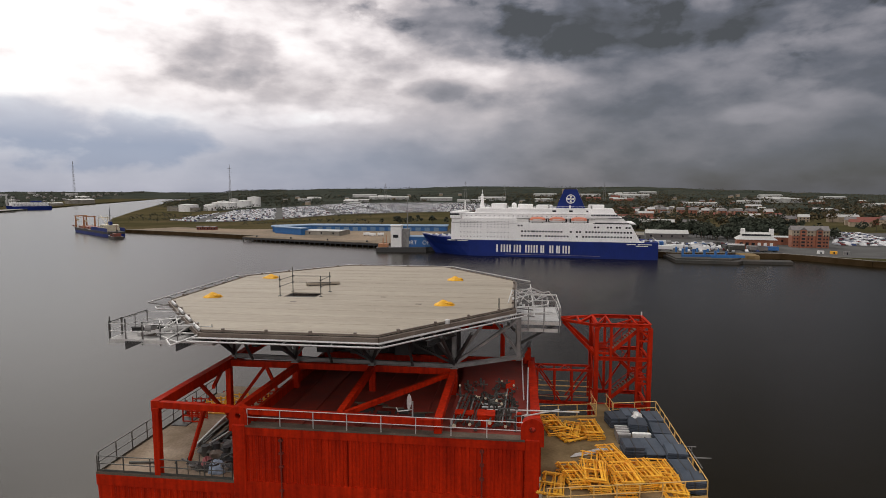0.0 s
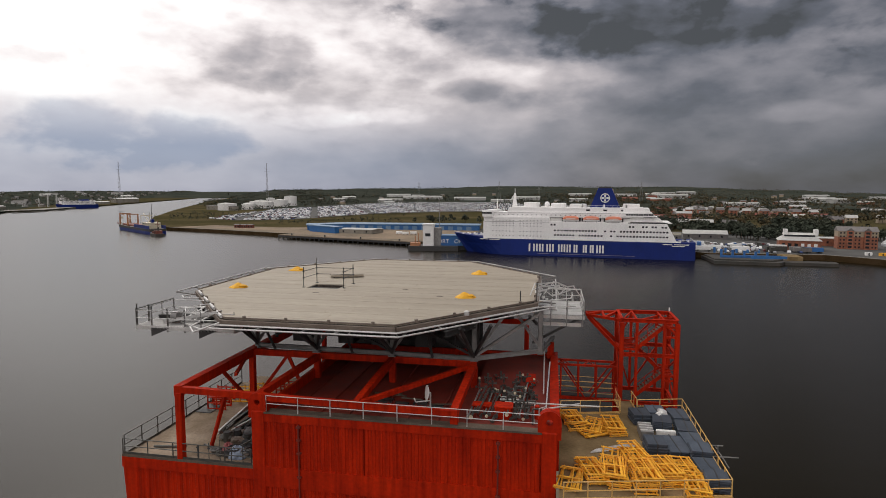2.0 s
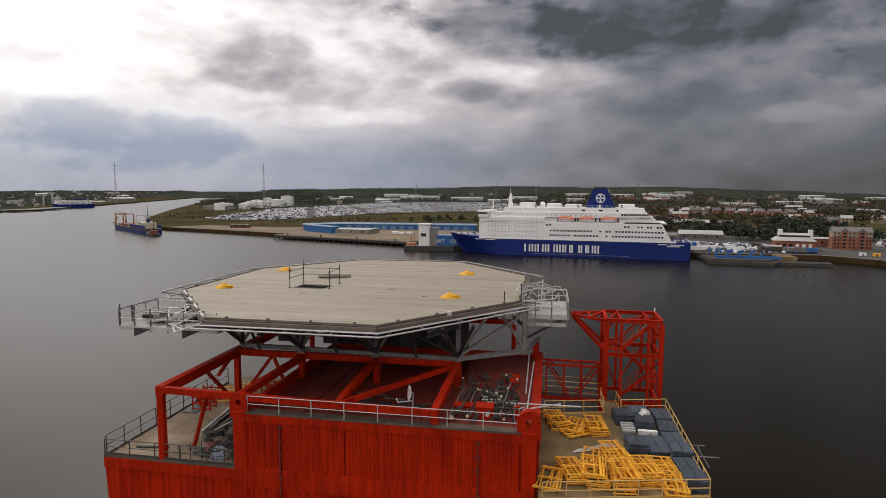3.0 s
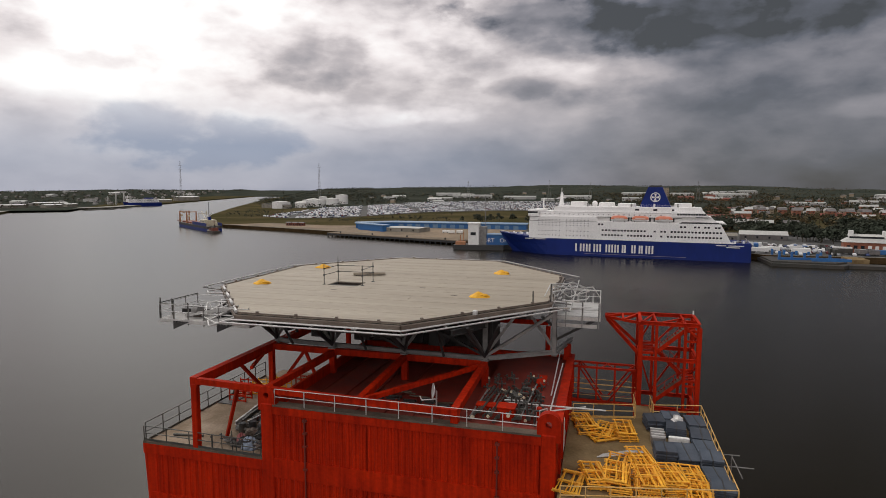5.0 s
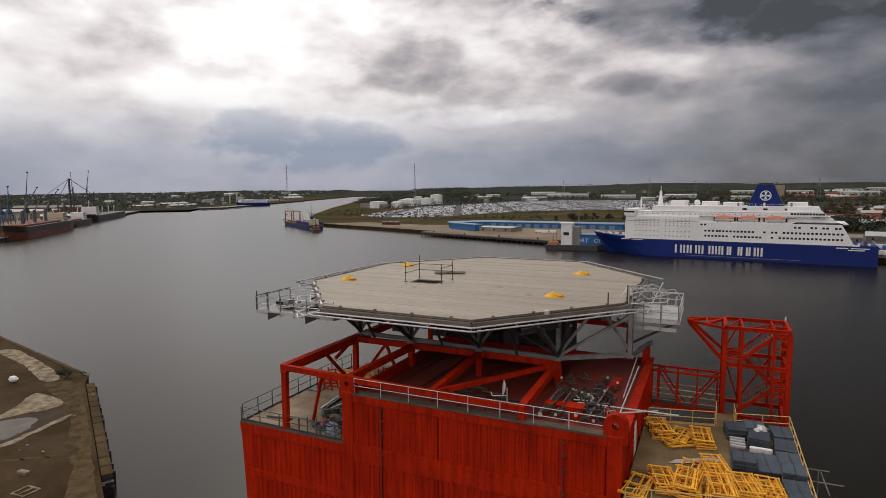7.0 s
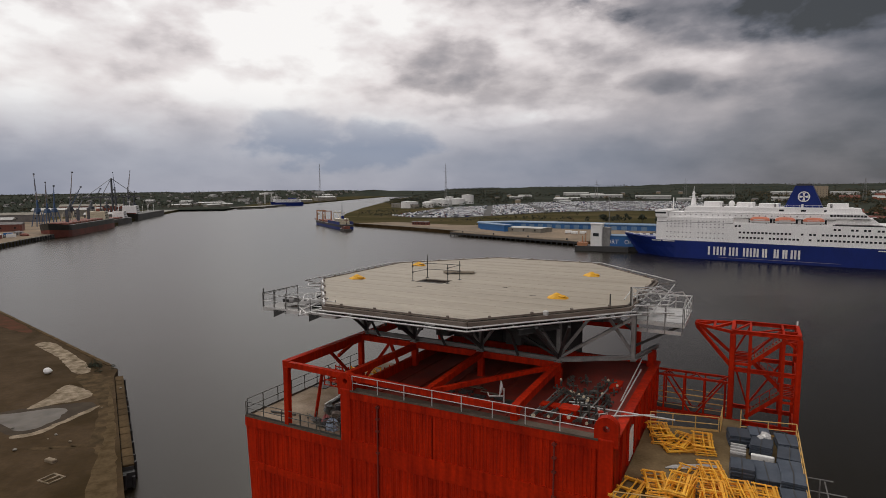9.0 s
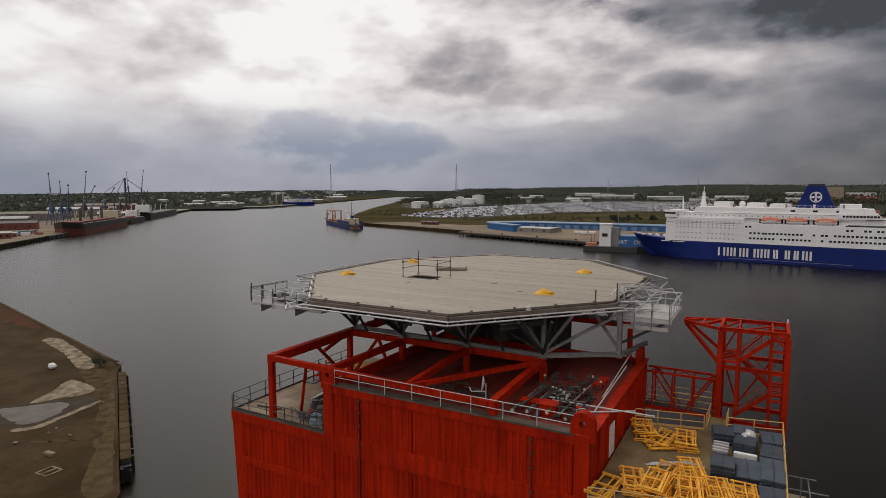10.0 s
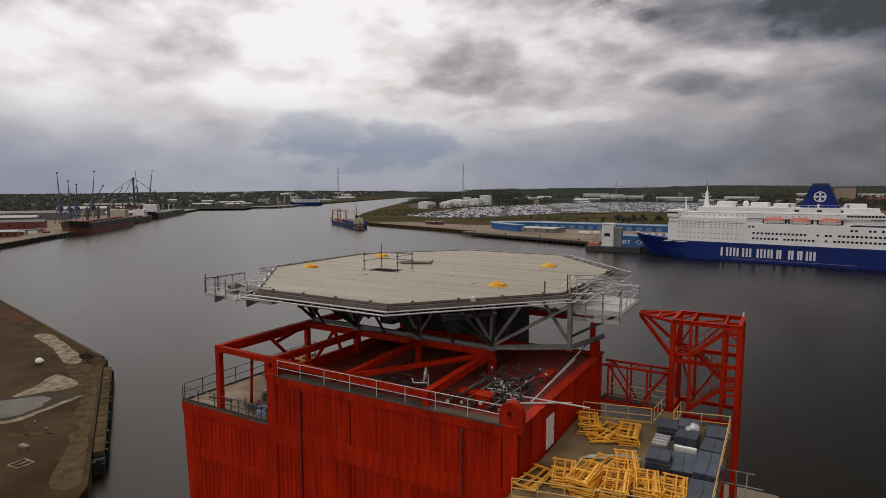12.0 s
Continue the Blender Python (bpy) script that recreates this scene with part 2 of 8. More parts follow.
GRASS = mat("rough_grass", (0.050, 0.047, 0.022), 0.95, other=(0.095, 0.075, 0.040), scale=0.012, fine=0.3, bump=0.3, gap=0.2, gloss=0.0)
HILL = mat("wooded_hillside", (0.036, 0.043, 0.035), 0.95, other=(0.058, 0.060, 0.048), scale=0.009, fine=0.06, bump=0.5, gap=1.0, gloss=0.0)
ASPHALT = mat("grey_asphalt", (0.11, 0.108, 0.105), 0.9, other=(0.075, 0.073, 0.07), scale=0.05, fine=0.8, bump=0.15, gloss=0.1)
LEAF = mat("tree_foliage", (0.038, 0.046, 0.034), 0.9, other=(0.056, 0.060, 0.044), scale=0.02, fine=0.5, bump=0.0, island=0.45, gloss=0.05)
LEAFBROWN = mat("dry_foliage", (0.095, 0.070, 0.040), 0.9, other=(0.062, 0.055, 0.030), scale=0.02, fine=0.5, bump=0.0, island=0.45, gloss=0.05)
BARK = mat("tree_bark", (0.09, 0.07, 0.05), 0.9, scale=1, fine=6)
BRICK = mat("red_brick_wall", (0.34, 0.12, 0.065), 0.85, other=(0.20, 0.08, 0.05), scale=0.4, fine=4, bump=0.15, random_tone=0.12)
BUFF = mat("buff_brick_wall", (0.36, 0.29, 0.205), 0.85, other=(0.28, 0.22, 0.155), scale=0.4, fine=4, bump=0.15)
ROOF = mat("slate_roof", (0.12, 0.115, 0.115), 0.8, other=(0.17, 0.15, 0.14), scale=0.5, fine=4, random_tone=0.2)
SHEDROOF = mat("pale_sheet_roof", (0.46, 0.455, 0.43), 0.6, other=(0.36, 0.355, 0.34), scale=0.05, fine=0.8, bump=0.05, random_tone=0.12)
BLUESHED = mat("blue_cladding", (0.018, 0.10, 0.30), 0.5, other=(0.025, 0.14, 0.36), scale=0.06, fine=1, bump=0.05)
BLUEROOF = mat("blue_grey_roof", (0.10, 0.20, 0.34), 0.5, other=(0.16, 0.25, 0.36), scale=0.05, fine=1, bump=0.05)
RUST = mat("antifouling_red_hull", (0.22, 0.062, 0.04), 0.7, other=(0.15, 0.05, 0.036), scale=0.1, fine=1.5, bump=0.1, streak=0.2)
HULLDARK = mat("dark_hull_paint", (0.035, 0.035, 0.03), 0.6, other=(0.06, 0.05, 0.04), scale=0.15, fine=2, bump=0.08, streak=0.2)
CRANE = mat("crane_steel", (0.06, 0.075, 0.10), 0.6, other=(0.10, 0.09, 0.085), scale=0.3, fine=3)
BLUECRANE = mat("blue_crane_paint", (0.045, 0.10, 0.22), 0.6, other=(0.07, 0.09, 0.13), scale=0.3, fine=3)
TANCRANE = mat("tan_crane_paint", (0.22, 0.165, 0.125), 0.65, other=(0.14, 0.11, 0.09), scale=0.3, fine=3)
CRANEORANGE = mat("orange_crane_paint", (0.42, 0.19, 0.085), 0.6, other=(0.32, 0.14, 0.07), scale=0.4, fine=4)
TARP = mat("blue_grey_tarpaulin", (0.30, 0.36, 0.45), 0.6, other=(0.2, 0.25, 0.33), scale=1.5, fine=5, bump=0.4, gap=0.1)
PINK = mat("faded_red_tarpaulin", (0.34, 0.10, 0.10), 0.7, other=(0.25, 0.13, 0.12), scale=2, fine=6, bump=0.4, gap=0.1)
QUAY = mat("mossy_quay_surface", (0.070, 0.045, 0.023), 0.95, other=(0.036, 0.022, 0.007), scale=0.16, fine=1.6, bump=0.6, gap=0.1, gloss=0.08)
MUD = mat("wet_dark_mud", (0.042, 0.030, 0.019), 0.85, other=(0.062, 0.046, 0.03), scale=0.4, fine=2.5, bump=0.3, gloss=0.12)
RUSTSTAIN = mat("rusty_stained_ground", (0.10, 0.038, 0.022), 0.95, other=(0.06, 0.035, 0.018), scale=0.3, fine=2, bump=0.4, gloss=0.05)
SALT = mat("dry_pale_crust", (0.34, 0.275, 0.20), 0.95, other=(0.105, 0.078, 0.046), scale=0.55, fine=3, bump=0.4, gloss=0.05)
PUDDLE = mat("standing_water", (0.11, 0.09, 0.068), 0.4, other=(0.055, 0.042, 0.024), scale=0.35, fine=0.8, bump=0.0, gloss=0.25)
CARS = tinted("car_paints", [(0.40, (0.70, 0.70, 0.70)), (0.20, (0.33, 0.34, 0.36)), (0.20, (0.04, 0.04, 0.045)), (0.06, (0.14, 0.15, 0.17)), (0.08, (0.12, 0.02, 0.02)), (0.1, (0.03, 0.05, 0.14))], 0.25)

WATER = bpy.data.materials.new("river_water")
WATER.use_nodes = True
n_, l_ = WATER.node_tree.nodes, WATER.node_tree.links
ws = n_["Principled BSDF"]
ws.inputs["Base Color"].default_value = (0.0085, 0.0060, 0.0018, 1)
ws.inputs["Roughness"].default_value, ws.inputs["IOR"].default_value = 0.27, 1.33
ws.inputs["Specular Tint"].default_value = (1.0, 0.895, 0.785, 1)
wtc = n_.new("ShaderNodeTexCoord")
heights = []
for sc, det, dist in ((0.9, 3, 0.012), (0.12, 4, 0.07), (0.012, 3, 0.42)):
    w_ = n_.new("ShaderNodeTexNoise")
    l_.new(wtc.outputs["Object"], w_.inputs["Vector"])
    w_.inputs["Scale"].default_value, w_.inputs["Detail"].default_value, w_.inputs["Distortion"].default_value = sc, det, 0.6
    mu = n_.new("ShaderNodeMath")
    mu.operation = "MULTIPLY"
    l_.new(w_.outputs["Fac"], mu.inputs[0])
    mu.inputs[1].default_value = dist
    heights.append(mu.outputs[0])
ad = n_.new("ShaderNodeMath")
ad.operation = "ADD"
l_.new(heights[0], ad.inputs[0])
l_.new(heights[1], ad.inputs[1])
ad2 = n_.new("ShaderNodeMath")
ad2.operation = "ADD"
l_.new(ad.outputs[0], ad2.inputs[0])
l_.new(heights[2], ad2.inputs[1])
wb = n_.new("ShaderNodeBump")
wb.inputs["Strength"].default_value, wb.inputs["Distance"].default_value = 0.72, 1.0
l_.new(ad2.outputs[0], wb.inputs["Height"])
l_.new(wb.outputs[0], ws.inputs["Normal"])


# ---- building helpers ----
UP = Vector((0, 0, 1))
HOME = {}


class Geo:
    """Collects the faces of one mesh."""

    def __init__(self):
        self.v, self.f = [], []

    def add(self, verts, faces):
        k = len(self.v)
        self.v += [tuple(p) for p in verts]
        self.f += [tuple(i + k for i in q) for q in faces]
        return self

    def box(self, x0, x1, y0, y1, z0, z1):
        return self.add([(x, y, z) for z in (z0, z1) for y in (y0, y1) for x in (x0, x1)],
                        [(0, 2, 3, 1), (4, 5, 7, 6), (0, 1, 5, 4), (2, 6, 7, 3), (0, 4, 6, 2), (1, 3, 7, 5)])

    def chamfer(self, x0, x1, y0, y1, z0, z1, c):
        """A box whose long edges are bevelled round the top and the upright corners."""
        ring = lambda d, z: [(x0 + d + c, y0 + d, z), (x1 - d - c, y0 + d, z), (x1 - d, y0 + d + c, z), (x1 - d, y1 - d - c, z), (x1 - d - c, y1 - d, z), (x0 + d + c, y1 - d, z), (x0 + d, y1 - d - c, z), (x0 + d, y0 + d + c, z)]
        return self.loft([ring(0, z0), ring(0, z1 - c), ring(c, z1)], True)

    def beam(self, p, q, w, h=None, up=UP):
        p, q = Vector(p), Vector(q)
        h = h or w
        d = (q - p).normalized()
        if abs(d.dot(up)) > 0.99:
            up = Vector((0, 1, 0))
        s = d.cross(up).normalized()
        t = s.cross(d)
        ring = [s * a * w / 2 + t * b * h / 2 for a, b in ((-1, -1), (1, -1), (1, 1), (-1, 1))]
        return self.add([p + r for r in ring] + [q + r for r in ring], [(3, 2, 1, 0), (4, 5, 6, 7), (0, 1, 5, 4), (1, 2, 6, 5), (2, 3, 7, 6), (3, 0, 4, 7)])

    def ibeam(self, p, q, w, h, t=None):
        t = t or h * 0.12
        p, q = Vector(p), Vector(q)
        up = UP * (h / 2 - t / 2)
        return self.beam(p + up, q + up, w, t).beam(p - up, q - up, w, t).beam(p, q, t * 0.8, h - 2 * t)

    def tube(self, p, q, r, n=8, r2=None):
        p, q = Vector(p), Vector(q)
        d = (q - p).normalized()
        s = d.cross(UP if abs(d.z) < 0.95 else Vector((1, 0, 0))).normalized()
        t = d.cross(s)
        r2 = r if r2 is None else r2
        ang = [2 * math.pi * i / n for i in range(n)]
        return self.add([p + (s * math.cos(a) + t * math.sin(a)) * r for a in ang] + [q + (s * math.cos(a) + t * math.sin(a)) * r2 for a in ang],
                        [(i, (i + 1) % n, n + (i + 1) % n, n + i) for i in range(n)] + [tuple(range(n - 1, -1, -1)), tuple(range(n, 2 * n))])

    def path(self, pts, r, n=6):
        for a, b in zip(pts, pts[1:]):
            self.tube(a, b, r, n)
        return self

    def prism(self, pts, z0, z1):
        n = len(pts)
        return self.add([(x, y, z0) for x, y in pts] + [(x, y, z1) for x, y in pts],
                        [tuple(range(n - 1, -1, -1)), tuple(range(n, 2 * n))] + [(i, (i + 1) % n, n + (i + 1) % n, n + i) for i in range(n)])

    def loft(self, rings, caps=False):
        n = len(rings[0])
        faces = [(k * n + i, k * n + (i + 1) % n, (k + 1) * n + (i + 1) % n, (k + 1) * n + i) for k in range(len(rings) - 1) for i in range(n)]
        if caps:
            faces += [tuple(range(n - 1, -1, -1)), tuple((len(rings) - 1) * n + i for i in range(n))]
        return self.add([p for r in rings for p in r], faces)

    def gable(self, x0, x1, y0, y1, z0, z1):
        """A pitched roof with its ridge along x."""
        ym = (y0 + y1) / 2
        return self.add([(x0, y0, z0), (x1, y0, z0), (x1, y1, z0), (x0, y1, z0), (x0, ym, z1), (x1, ym, z1)], [(0, 1, 5, 4), (2, 3, 4, 5), (1, 2, 5), (3, 0, 4), (3, 2, 1, 0)])

    def lump(self, c, r, rng, n=7, m=5, rough=0.25):
        rings = []
        for k in range(m):
            e = -math.pi / 2 + math.pi * (k + 0.5) / m
            rings.append([(c[0] + math.cos(e) * math.cos(a) * r[0] * (1 + rng.uniform(-rough, rough)), c[1] + math.cos(e) * math.sin(a) * r[1] * (1 + rng.uniform(-rough, rough)), c[2] + math.sin(e) * r[2]) for a in [2 * math.pi * i / n for i in range(n)]])
        return self.loft(rings, True)

    def data(self, name, base=(0, 0, 0), smooth=False):
        me = bpy.data.meshes.new(name)
        b = Vector(base)
        me.from_pydata([Vector(p) - b for p in self.v], [], self.f)
        if smooth:
            me.polygons.foreach_set("use_smooth", [True] * len(me.polygons))
        me.update()
        return me


PLAT = pose(0, 0, 0, 0, 0, -4.1)
LAND = Matrix.Identity(4)


def thing(name, label, category, base=(0, 0, 0), frame_=PLAT, group="", kind=""):
    ob = new(name)
    ob.empty_display_size = 0.2
    ob.matrix_world = frame_ @ Matrix.Translation(base)
    HOME[ob] = Vector(base)
    return tagged(ob, label, category, group, kind)


def part(name, geo, material, parent, label="", smooth=False):
    me = geo if isinstance(geo, bpy.types.Mesh) else geo.data(name, HOME[parent], smooth)
    if not me.materials:
        me.materials.append(material)
    ob = new(name, me)
    ob.parent = parent
    HOME[ob] = HOME[parent]
    return tagged(ob, label)


def piece(name, me, material, parent, at, turn=0.0):
    """One of many alike pieces on a shared mesh, placed in the thing's own frame."""
    ob = part(name, me, material, parent)
    ob.location = Vector(at) - HOME[parent]
    ob.rotation_euler = (0, 0, turn)
    return ob


def solo(name, geo, material, label, category, base=(0, 0, 0), frame_=PLAT, group="", kind="", smooth=False):
    me = geo.data(name, base, smooth)
    me.materials.append(material)
    ob = new(name, me)
    ob.matrix_world = frame_ @ Matrix.Translation(base)
    HOME[ob] = Vector(base)
    return tagged(ob, label, category, group, kind)

MOSS = mat("mossy_edge_stone", (0.10, 0.066, 0.034), 0.95, other=(0.042, 0.030, 0.015), scale=0.5, fine=3, bump=0.6, gap=0.06, random_tone=0.25, gloss=0.05)
PATH = mat("worn_concrete_path", (0.112, 0.077, 0.041), 0.95, other=(0.066, 0.044, 0.020), scale=0.6, fine=2.5, bump=0.4, gap=0.05, gloss=0.05)
COVERYEL = mat("yellow_sheet", (0.74, 0.40, 0.03), 0.6, other=(0.62, 0.31, 0.02), scale=1.6, fine=9, bump=0.2, gloss=0.2)
PORTGREY = mat("small_cabin_window", (0.34, 0.31, 0.32), 0.4, other=(0.26, 0.24, 0.25), scale=0.3, fine=2, bump=0)
# Steel below the helideck: the shade there is put into this dark colour.
UNDER = mat("shade_toned_understructure", (0.045, 0.043, 0.041), 0.75, other=(0.025, 0.025, 0.025), scale=0.9, fine=8, bump=0.08)


# ---- river, ground, banks ----
solo("ground", Geo().box(-4900, 4900, -1500, 4900, -7, -5), CONCRETE, "grey mud bed beneath the river water", "ground", frame_=LAND, kind="structure")
solo("water", Geo().box(-4900, 4900, -1500, 4900, -4.6, 0), WATER, "calm grey river water reflecting clouds", "water", frame_=LAND, kind="structure")

north_shore = [(-1560, 3180), (-1000, 1850), (-600, 990), (-470, 730), (-400, 610), (-322, 522), (-250, 492), (-176, 457), (-70, 404), (-28, 377), (108, 351), (116, 341), (178, 338), (193, 322), (206, 303), (330, 262), (700, 180), (2600, -200)]
solo("north_bank", Geo().prism(north_shore + [(4700, 600), (4700, 4700), (-2050, 4700)], -4.9, 3.0), GRASS, "rough grassy river bank behind the quay", "bank", frame_=LAND, kind="structure")
solo("quay_ground", Geo().prism([(-320, 523), (-250, 493), (-176, 458), (-70, 405), (-40, 384), (-20, 520), (-150, 545), (-215, 533), (-292, 560)], 2.6, 3.12), SAND, "bare sandy ground along the quay", "quay", frame_=LAND, kind="structure")
solo("terminal_apron", Geo().prism([(-28, 378), (108, 352), (117, 342), (178, 339), (193, 323), (300, 285), (420, 520), (250, 470), (150, 520), (-20, 560)], 2.6, 3.1), ASPHALT, "grey asphalt apron beside the ferry berth", "apron", frame_=LAND, kind="structure")
solo("south_bank", Geo().prism([(-380, 110), (-392, 206), (-470, 304), (-545, 405), (-640, 510), (-790, 690), (-880, 800), (-850, 985), (-960, 1260), (-1180, 1800), (-1720, 3180), (-2250, 4700), (-4700, 4700), (-4700, -400), (-420, -300)][::-1], -4.9, 3.0), GRASS, "low far river bank with docks", "bank", frame_=LAND, kind="structure")
solo("dock_apron", Geo().prism([(-384, 112), (-396, 206), (-474, 304), (-549, 405), (-644, 510), (-794, 690), (-880, 690), (-700, 450), (-560, 130)][::-1], 2.6, 3.1), SAND, "dusty dock ground behind moored ships", "dock", frame_=LAND, kind="structure")

shore_wall = thing("shore_wall", "dark weathered stone revetment along the quay", "wall", (0, 380, 0), LAND, kind="structure")
for (xa, ya), (xb, yb) in zip(north_shore[5:16], north_shore[6:17]):
    part("wall_face", Geo().beam((xa, ya, -0.7), (xb, yb, -0.7), 1.0, 7.5), QUAY, shore_wall)
    part("kerb_line", Geo().beam((xa, ya, 3.1), (xb, yb, 3.1), 0.8, 0.4), CONCRETE, shore_wall)


def rise_at(r, a):
    """How far the hills have risen at a distance; the yard side stays flat for longer."""
    steep = np.interp(r, [1150, 1500, 1900, 2350, 2800, 3250, 3900, 4650], [0.0, 0.10, 0.24, 0.45, 0.75, 1.0, 0.96, 0.9])
    late = np.interp(r, [1150, 1500, 1900, 2350, 2800, 3250, 3900, 4650], [0.0, 0.0, 0.02, 0.34, 0.70, 1.0, 0.96, 0.9])
    flat = np.interp(a, [-30, -27, 2, 11], [0, 1, 1, 0])
    return float(steep + (late - steep) * flat)


def hills(name, label, az0, az1, skyline):
    rng = random.Random(5)
    radii = [1150, 1500, 1900, 2350, 2800, 3250, 3900, 4650]
    cols = 90
    g = Geo()
    for k, r in enumerate(radii):
        for c in range(cols + 1):
            a = az0[0] + (az1[0] - az0[0]) * c / cols
            lo, hi = az0[0] + (az0[1] - az0[0]) * k / 7, az1[0] + (az1[1] - az1[0]) * k / 7
            a = lo + (hi - lo) * c / cols
            top = np.interp(a, *skyline)
            up_ = rise_at(r, a)
            h = 3.0 + (top - 3.0) * up_ + (noise.noise((a * 0.22, r * 0.002, 1)) * 9 + noise.noise((a * 0.9, r * 0.004, 3)) * 4) * up_
            edge = min(1, c / 3, (cols - c) / 3)
            h = 3.06 + max(0, h - 3.06) * edge
            g.v.append((r * math.sin(radians(a)), r * math.cos(radians(a)), h))
    n = cols + 1
    g.f = [(k * n + c, k * n + c + 1, (k + 1) * n + c + 1, (k + 1) * n + c) for k in range(7) for c in range(cols)]
    return solo(name, g, HILL, label, "hills", frame_=LAND, kind="structure", smooth=True)


SKY_N = ([-28, -20, -10, 0, 15, 24, 32, 42, 60], [36, 46, 56, 62, 60, 44, 22, 14, 10])
SKY_S = ([-95, -70, -55, -45, -36, -28], [8, 9, 22, 30, 34, 34])
hills("north_hills", "low wooded hills on the horizon", (-28.5, -25.0), (75, 60), SKY_N)
hills("south_hills", "low hazy hills beyond the docks", (-100, -95), (-44, -28.5), SKY_S)


far = []
for r, z in ((3230, -1), (3300, 4), (3600, 16), (4100, 30), (4650, 34)):
    far.append([(r * math.sin(radians(a)), r * math.cos(radians(a)), z + noise.noise((a * 0.5, r * 0.01, 7)) * z * 0.25) for a in np.arange(-40, -20, 0.5)])
land_far = Geo()
n_far = len(far[0])
land_far.v = [p for row_ in far for p in row_]
land_far.f = [(k * n_far + c, k * n_far + c + 1, (k + 1) * n_far + c + 1, (k + 1) * n_far + c) for k in range(4) for c in range(n_far - 1)]
solo("far_bank", land_far, HILL, "low wooded land where the river bends away", "hills", frame_=LAND, kind="structure", smooth=True)


def ground_at(x, y):
    r, a = math.hypot(x, y), math.degrees(math.atan2(x, y))
    sky = SKY_N if x > -0.5 * y else SKY_S
    fade = 1.0
    if x > -0.5 * y:
        k = float(np.interp(r, [1150, 4650], [0, 1]))
        fade = min(1.0, max(0.0, (a + 28.5 - 3.5 * k) / 3.4))
    return 2.9 + max(0.0, (np.interp(a, *sky) - 3) * rise_at(r, a)) * fade


# old quay beside the module, seen beyond its corner
quay_edge = [(-92.0, 73.5), (-88.8, 70.3), (-54.9, 46.0), (-46.8, 40.2), (-42, 34), (-38, -60)]
solo("near_quay", Geo().prism(quay_edge + [(-400, -60), (-400, 165), (-182, 100.5)], -4.9, 2.9), QUAY, "mossy brown quay surface with old concrete edge", "quay", frame_=LAND, kind="structure")


# ---- the red module on its barge ----
RX, RZ = 15.45, 20.2                                    # outer end and top of the laydown deck
rnd = random.Random(11)
F0, UL, UM, UR, VB = 31.38, -23.6, -14.3, 5.4, 49.4     # front face, left end, step, right end, back
ZL, ZT = 19.4, 23.3                                    # tops of the low and the tall part

barge = thing("barge", "grey steel deck barge carrying the red module", "barge", (-5, 42, -1.5))
part("hull", Geo().chamfer(-32, 20, 24, 74, -1.5, 3.2, 0.6), HULLDARK, barge)
part("deck", Geo().box(-31, 19, 25, 73, 3.2, 3.4), SAND, barge)
for u in (-31.4, 19.4):
    part("rubbing_strake", Geo().box(u - 0.25, u + 0.25, 24.6, 73.4, 2.2, 2.6), BLACK, barge)


def corrugated(u0, u1, z0, z1, v, pitch=0.46, depth=0.065):
    """A folded sheet standing in the plane v, folds upright."""
    g = Geo()
    n = max(1, round((u1 - u0) / pitch))
    p = (u1 - u0) / n
    xs = []
    for i in range(n):
        a = u0 + i * p
        xs += [(a, 0), (a + p * 0.38, 0), (a + p * 0.5, depth), (a + p * 0.88, depth)]
    xs.append((u1, 0))
    for x, d in xs:
        g.v += [(x, v + d, z0), (x, v + d, z1)]
    g.f = [(2 * i, 2 * i + 2, 2 * i + 3, 2 * i + 1) for i in range(len(xs) - 1)]
    return g


module = thing("offshore_module", "red painted steel offshore module with corrugated walls", "module", (-9, 42, 3.4))
wall = part("front_wall", Geo().box(UM, UR, F0 + 0.1, F0 + 0.35, 3.4, ZT - 0.1), RED, module)
seams = [UM + 0.65, -11.0, -6.6, 1.9, UR - 0.95]
for a, b in zip(seams, seams[1:]):
    part("wall_sheet", corrugated(a + 0.05, b - 0.05, ZL + 0.25, ZT - 0.55, F0), RED, wall)
    part("wall_sheet", corrugated(a + 0.05, b - 0.05, 12.2, ZL - 1.1, F0), RED, wall)
part("band_plate", Geo().box(UM, UR, F0 - 0.05, F0 + 0.1, ZL - 1.1, ZL + 0.25), RED, wall)
part("top_band", Geo().box(UM, UR, F0 - 0.06, F0 + 0.1, ZT - 0.55, ZT), RED, wall)
for u in (-11.0, 1.9):
    part("wall_pipe", Geo().tube((u, F0 - 0.14, 6), (u, F0 - 0.14, ZT - 0.6), 0.055, 8), RED_DARK, wall)
    for z in (ZT - 0.75, ZT - 1.6, ZL + 1.4, ZL - 0.2):
        part("pipe_clamp", Geo().box(u - 0.13, u + 0.13, F0 - 0.22, F0, z - 0.06, z + 0.06), RED_DARK, wall)
for u in (UM, UR - 0.9):
    part("corner_post", Geo().chamfer(u, u + 0.9, F0 - 0.12, F0 + 0.55, 3.4, ZT + 0.15, 0.06), RED, module)


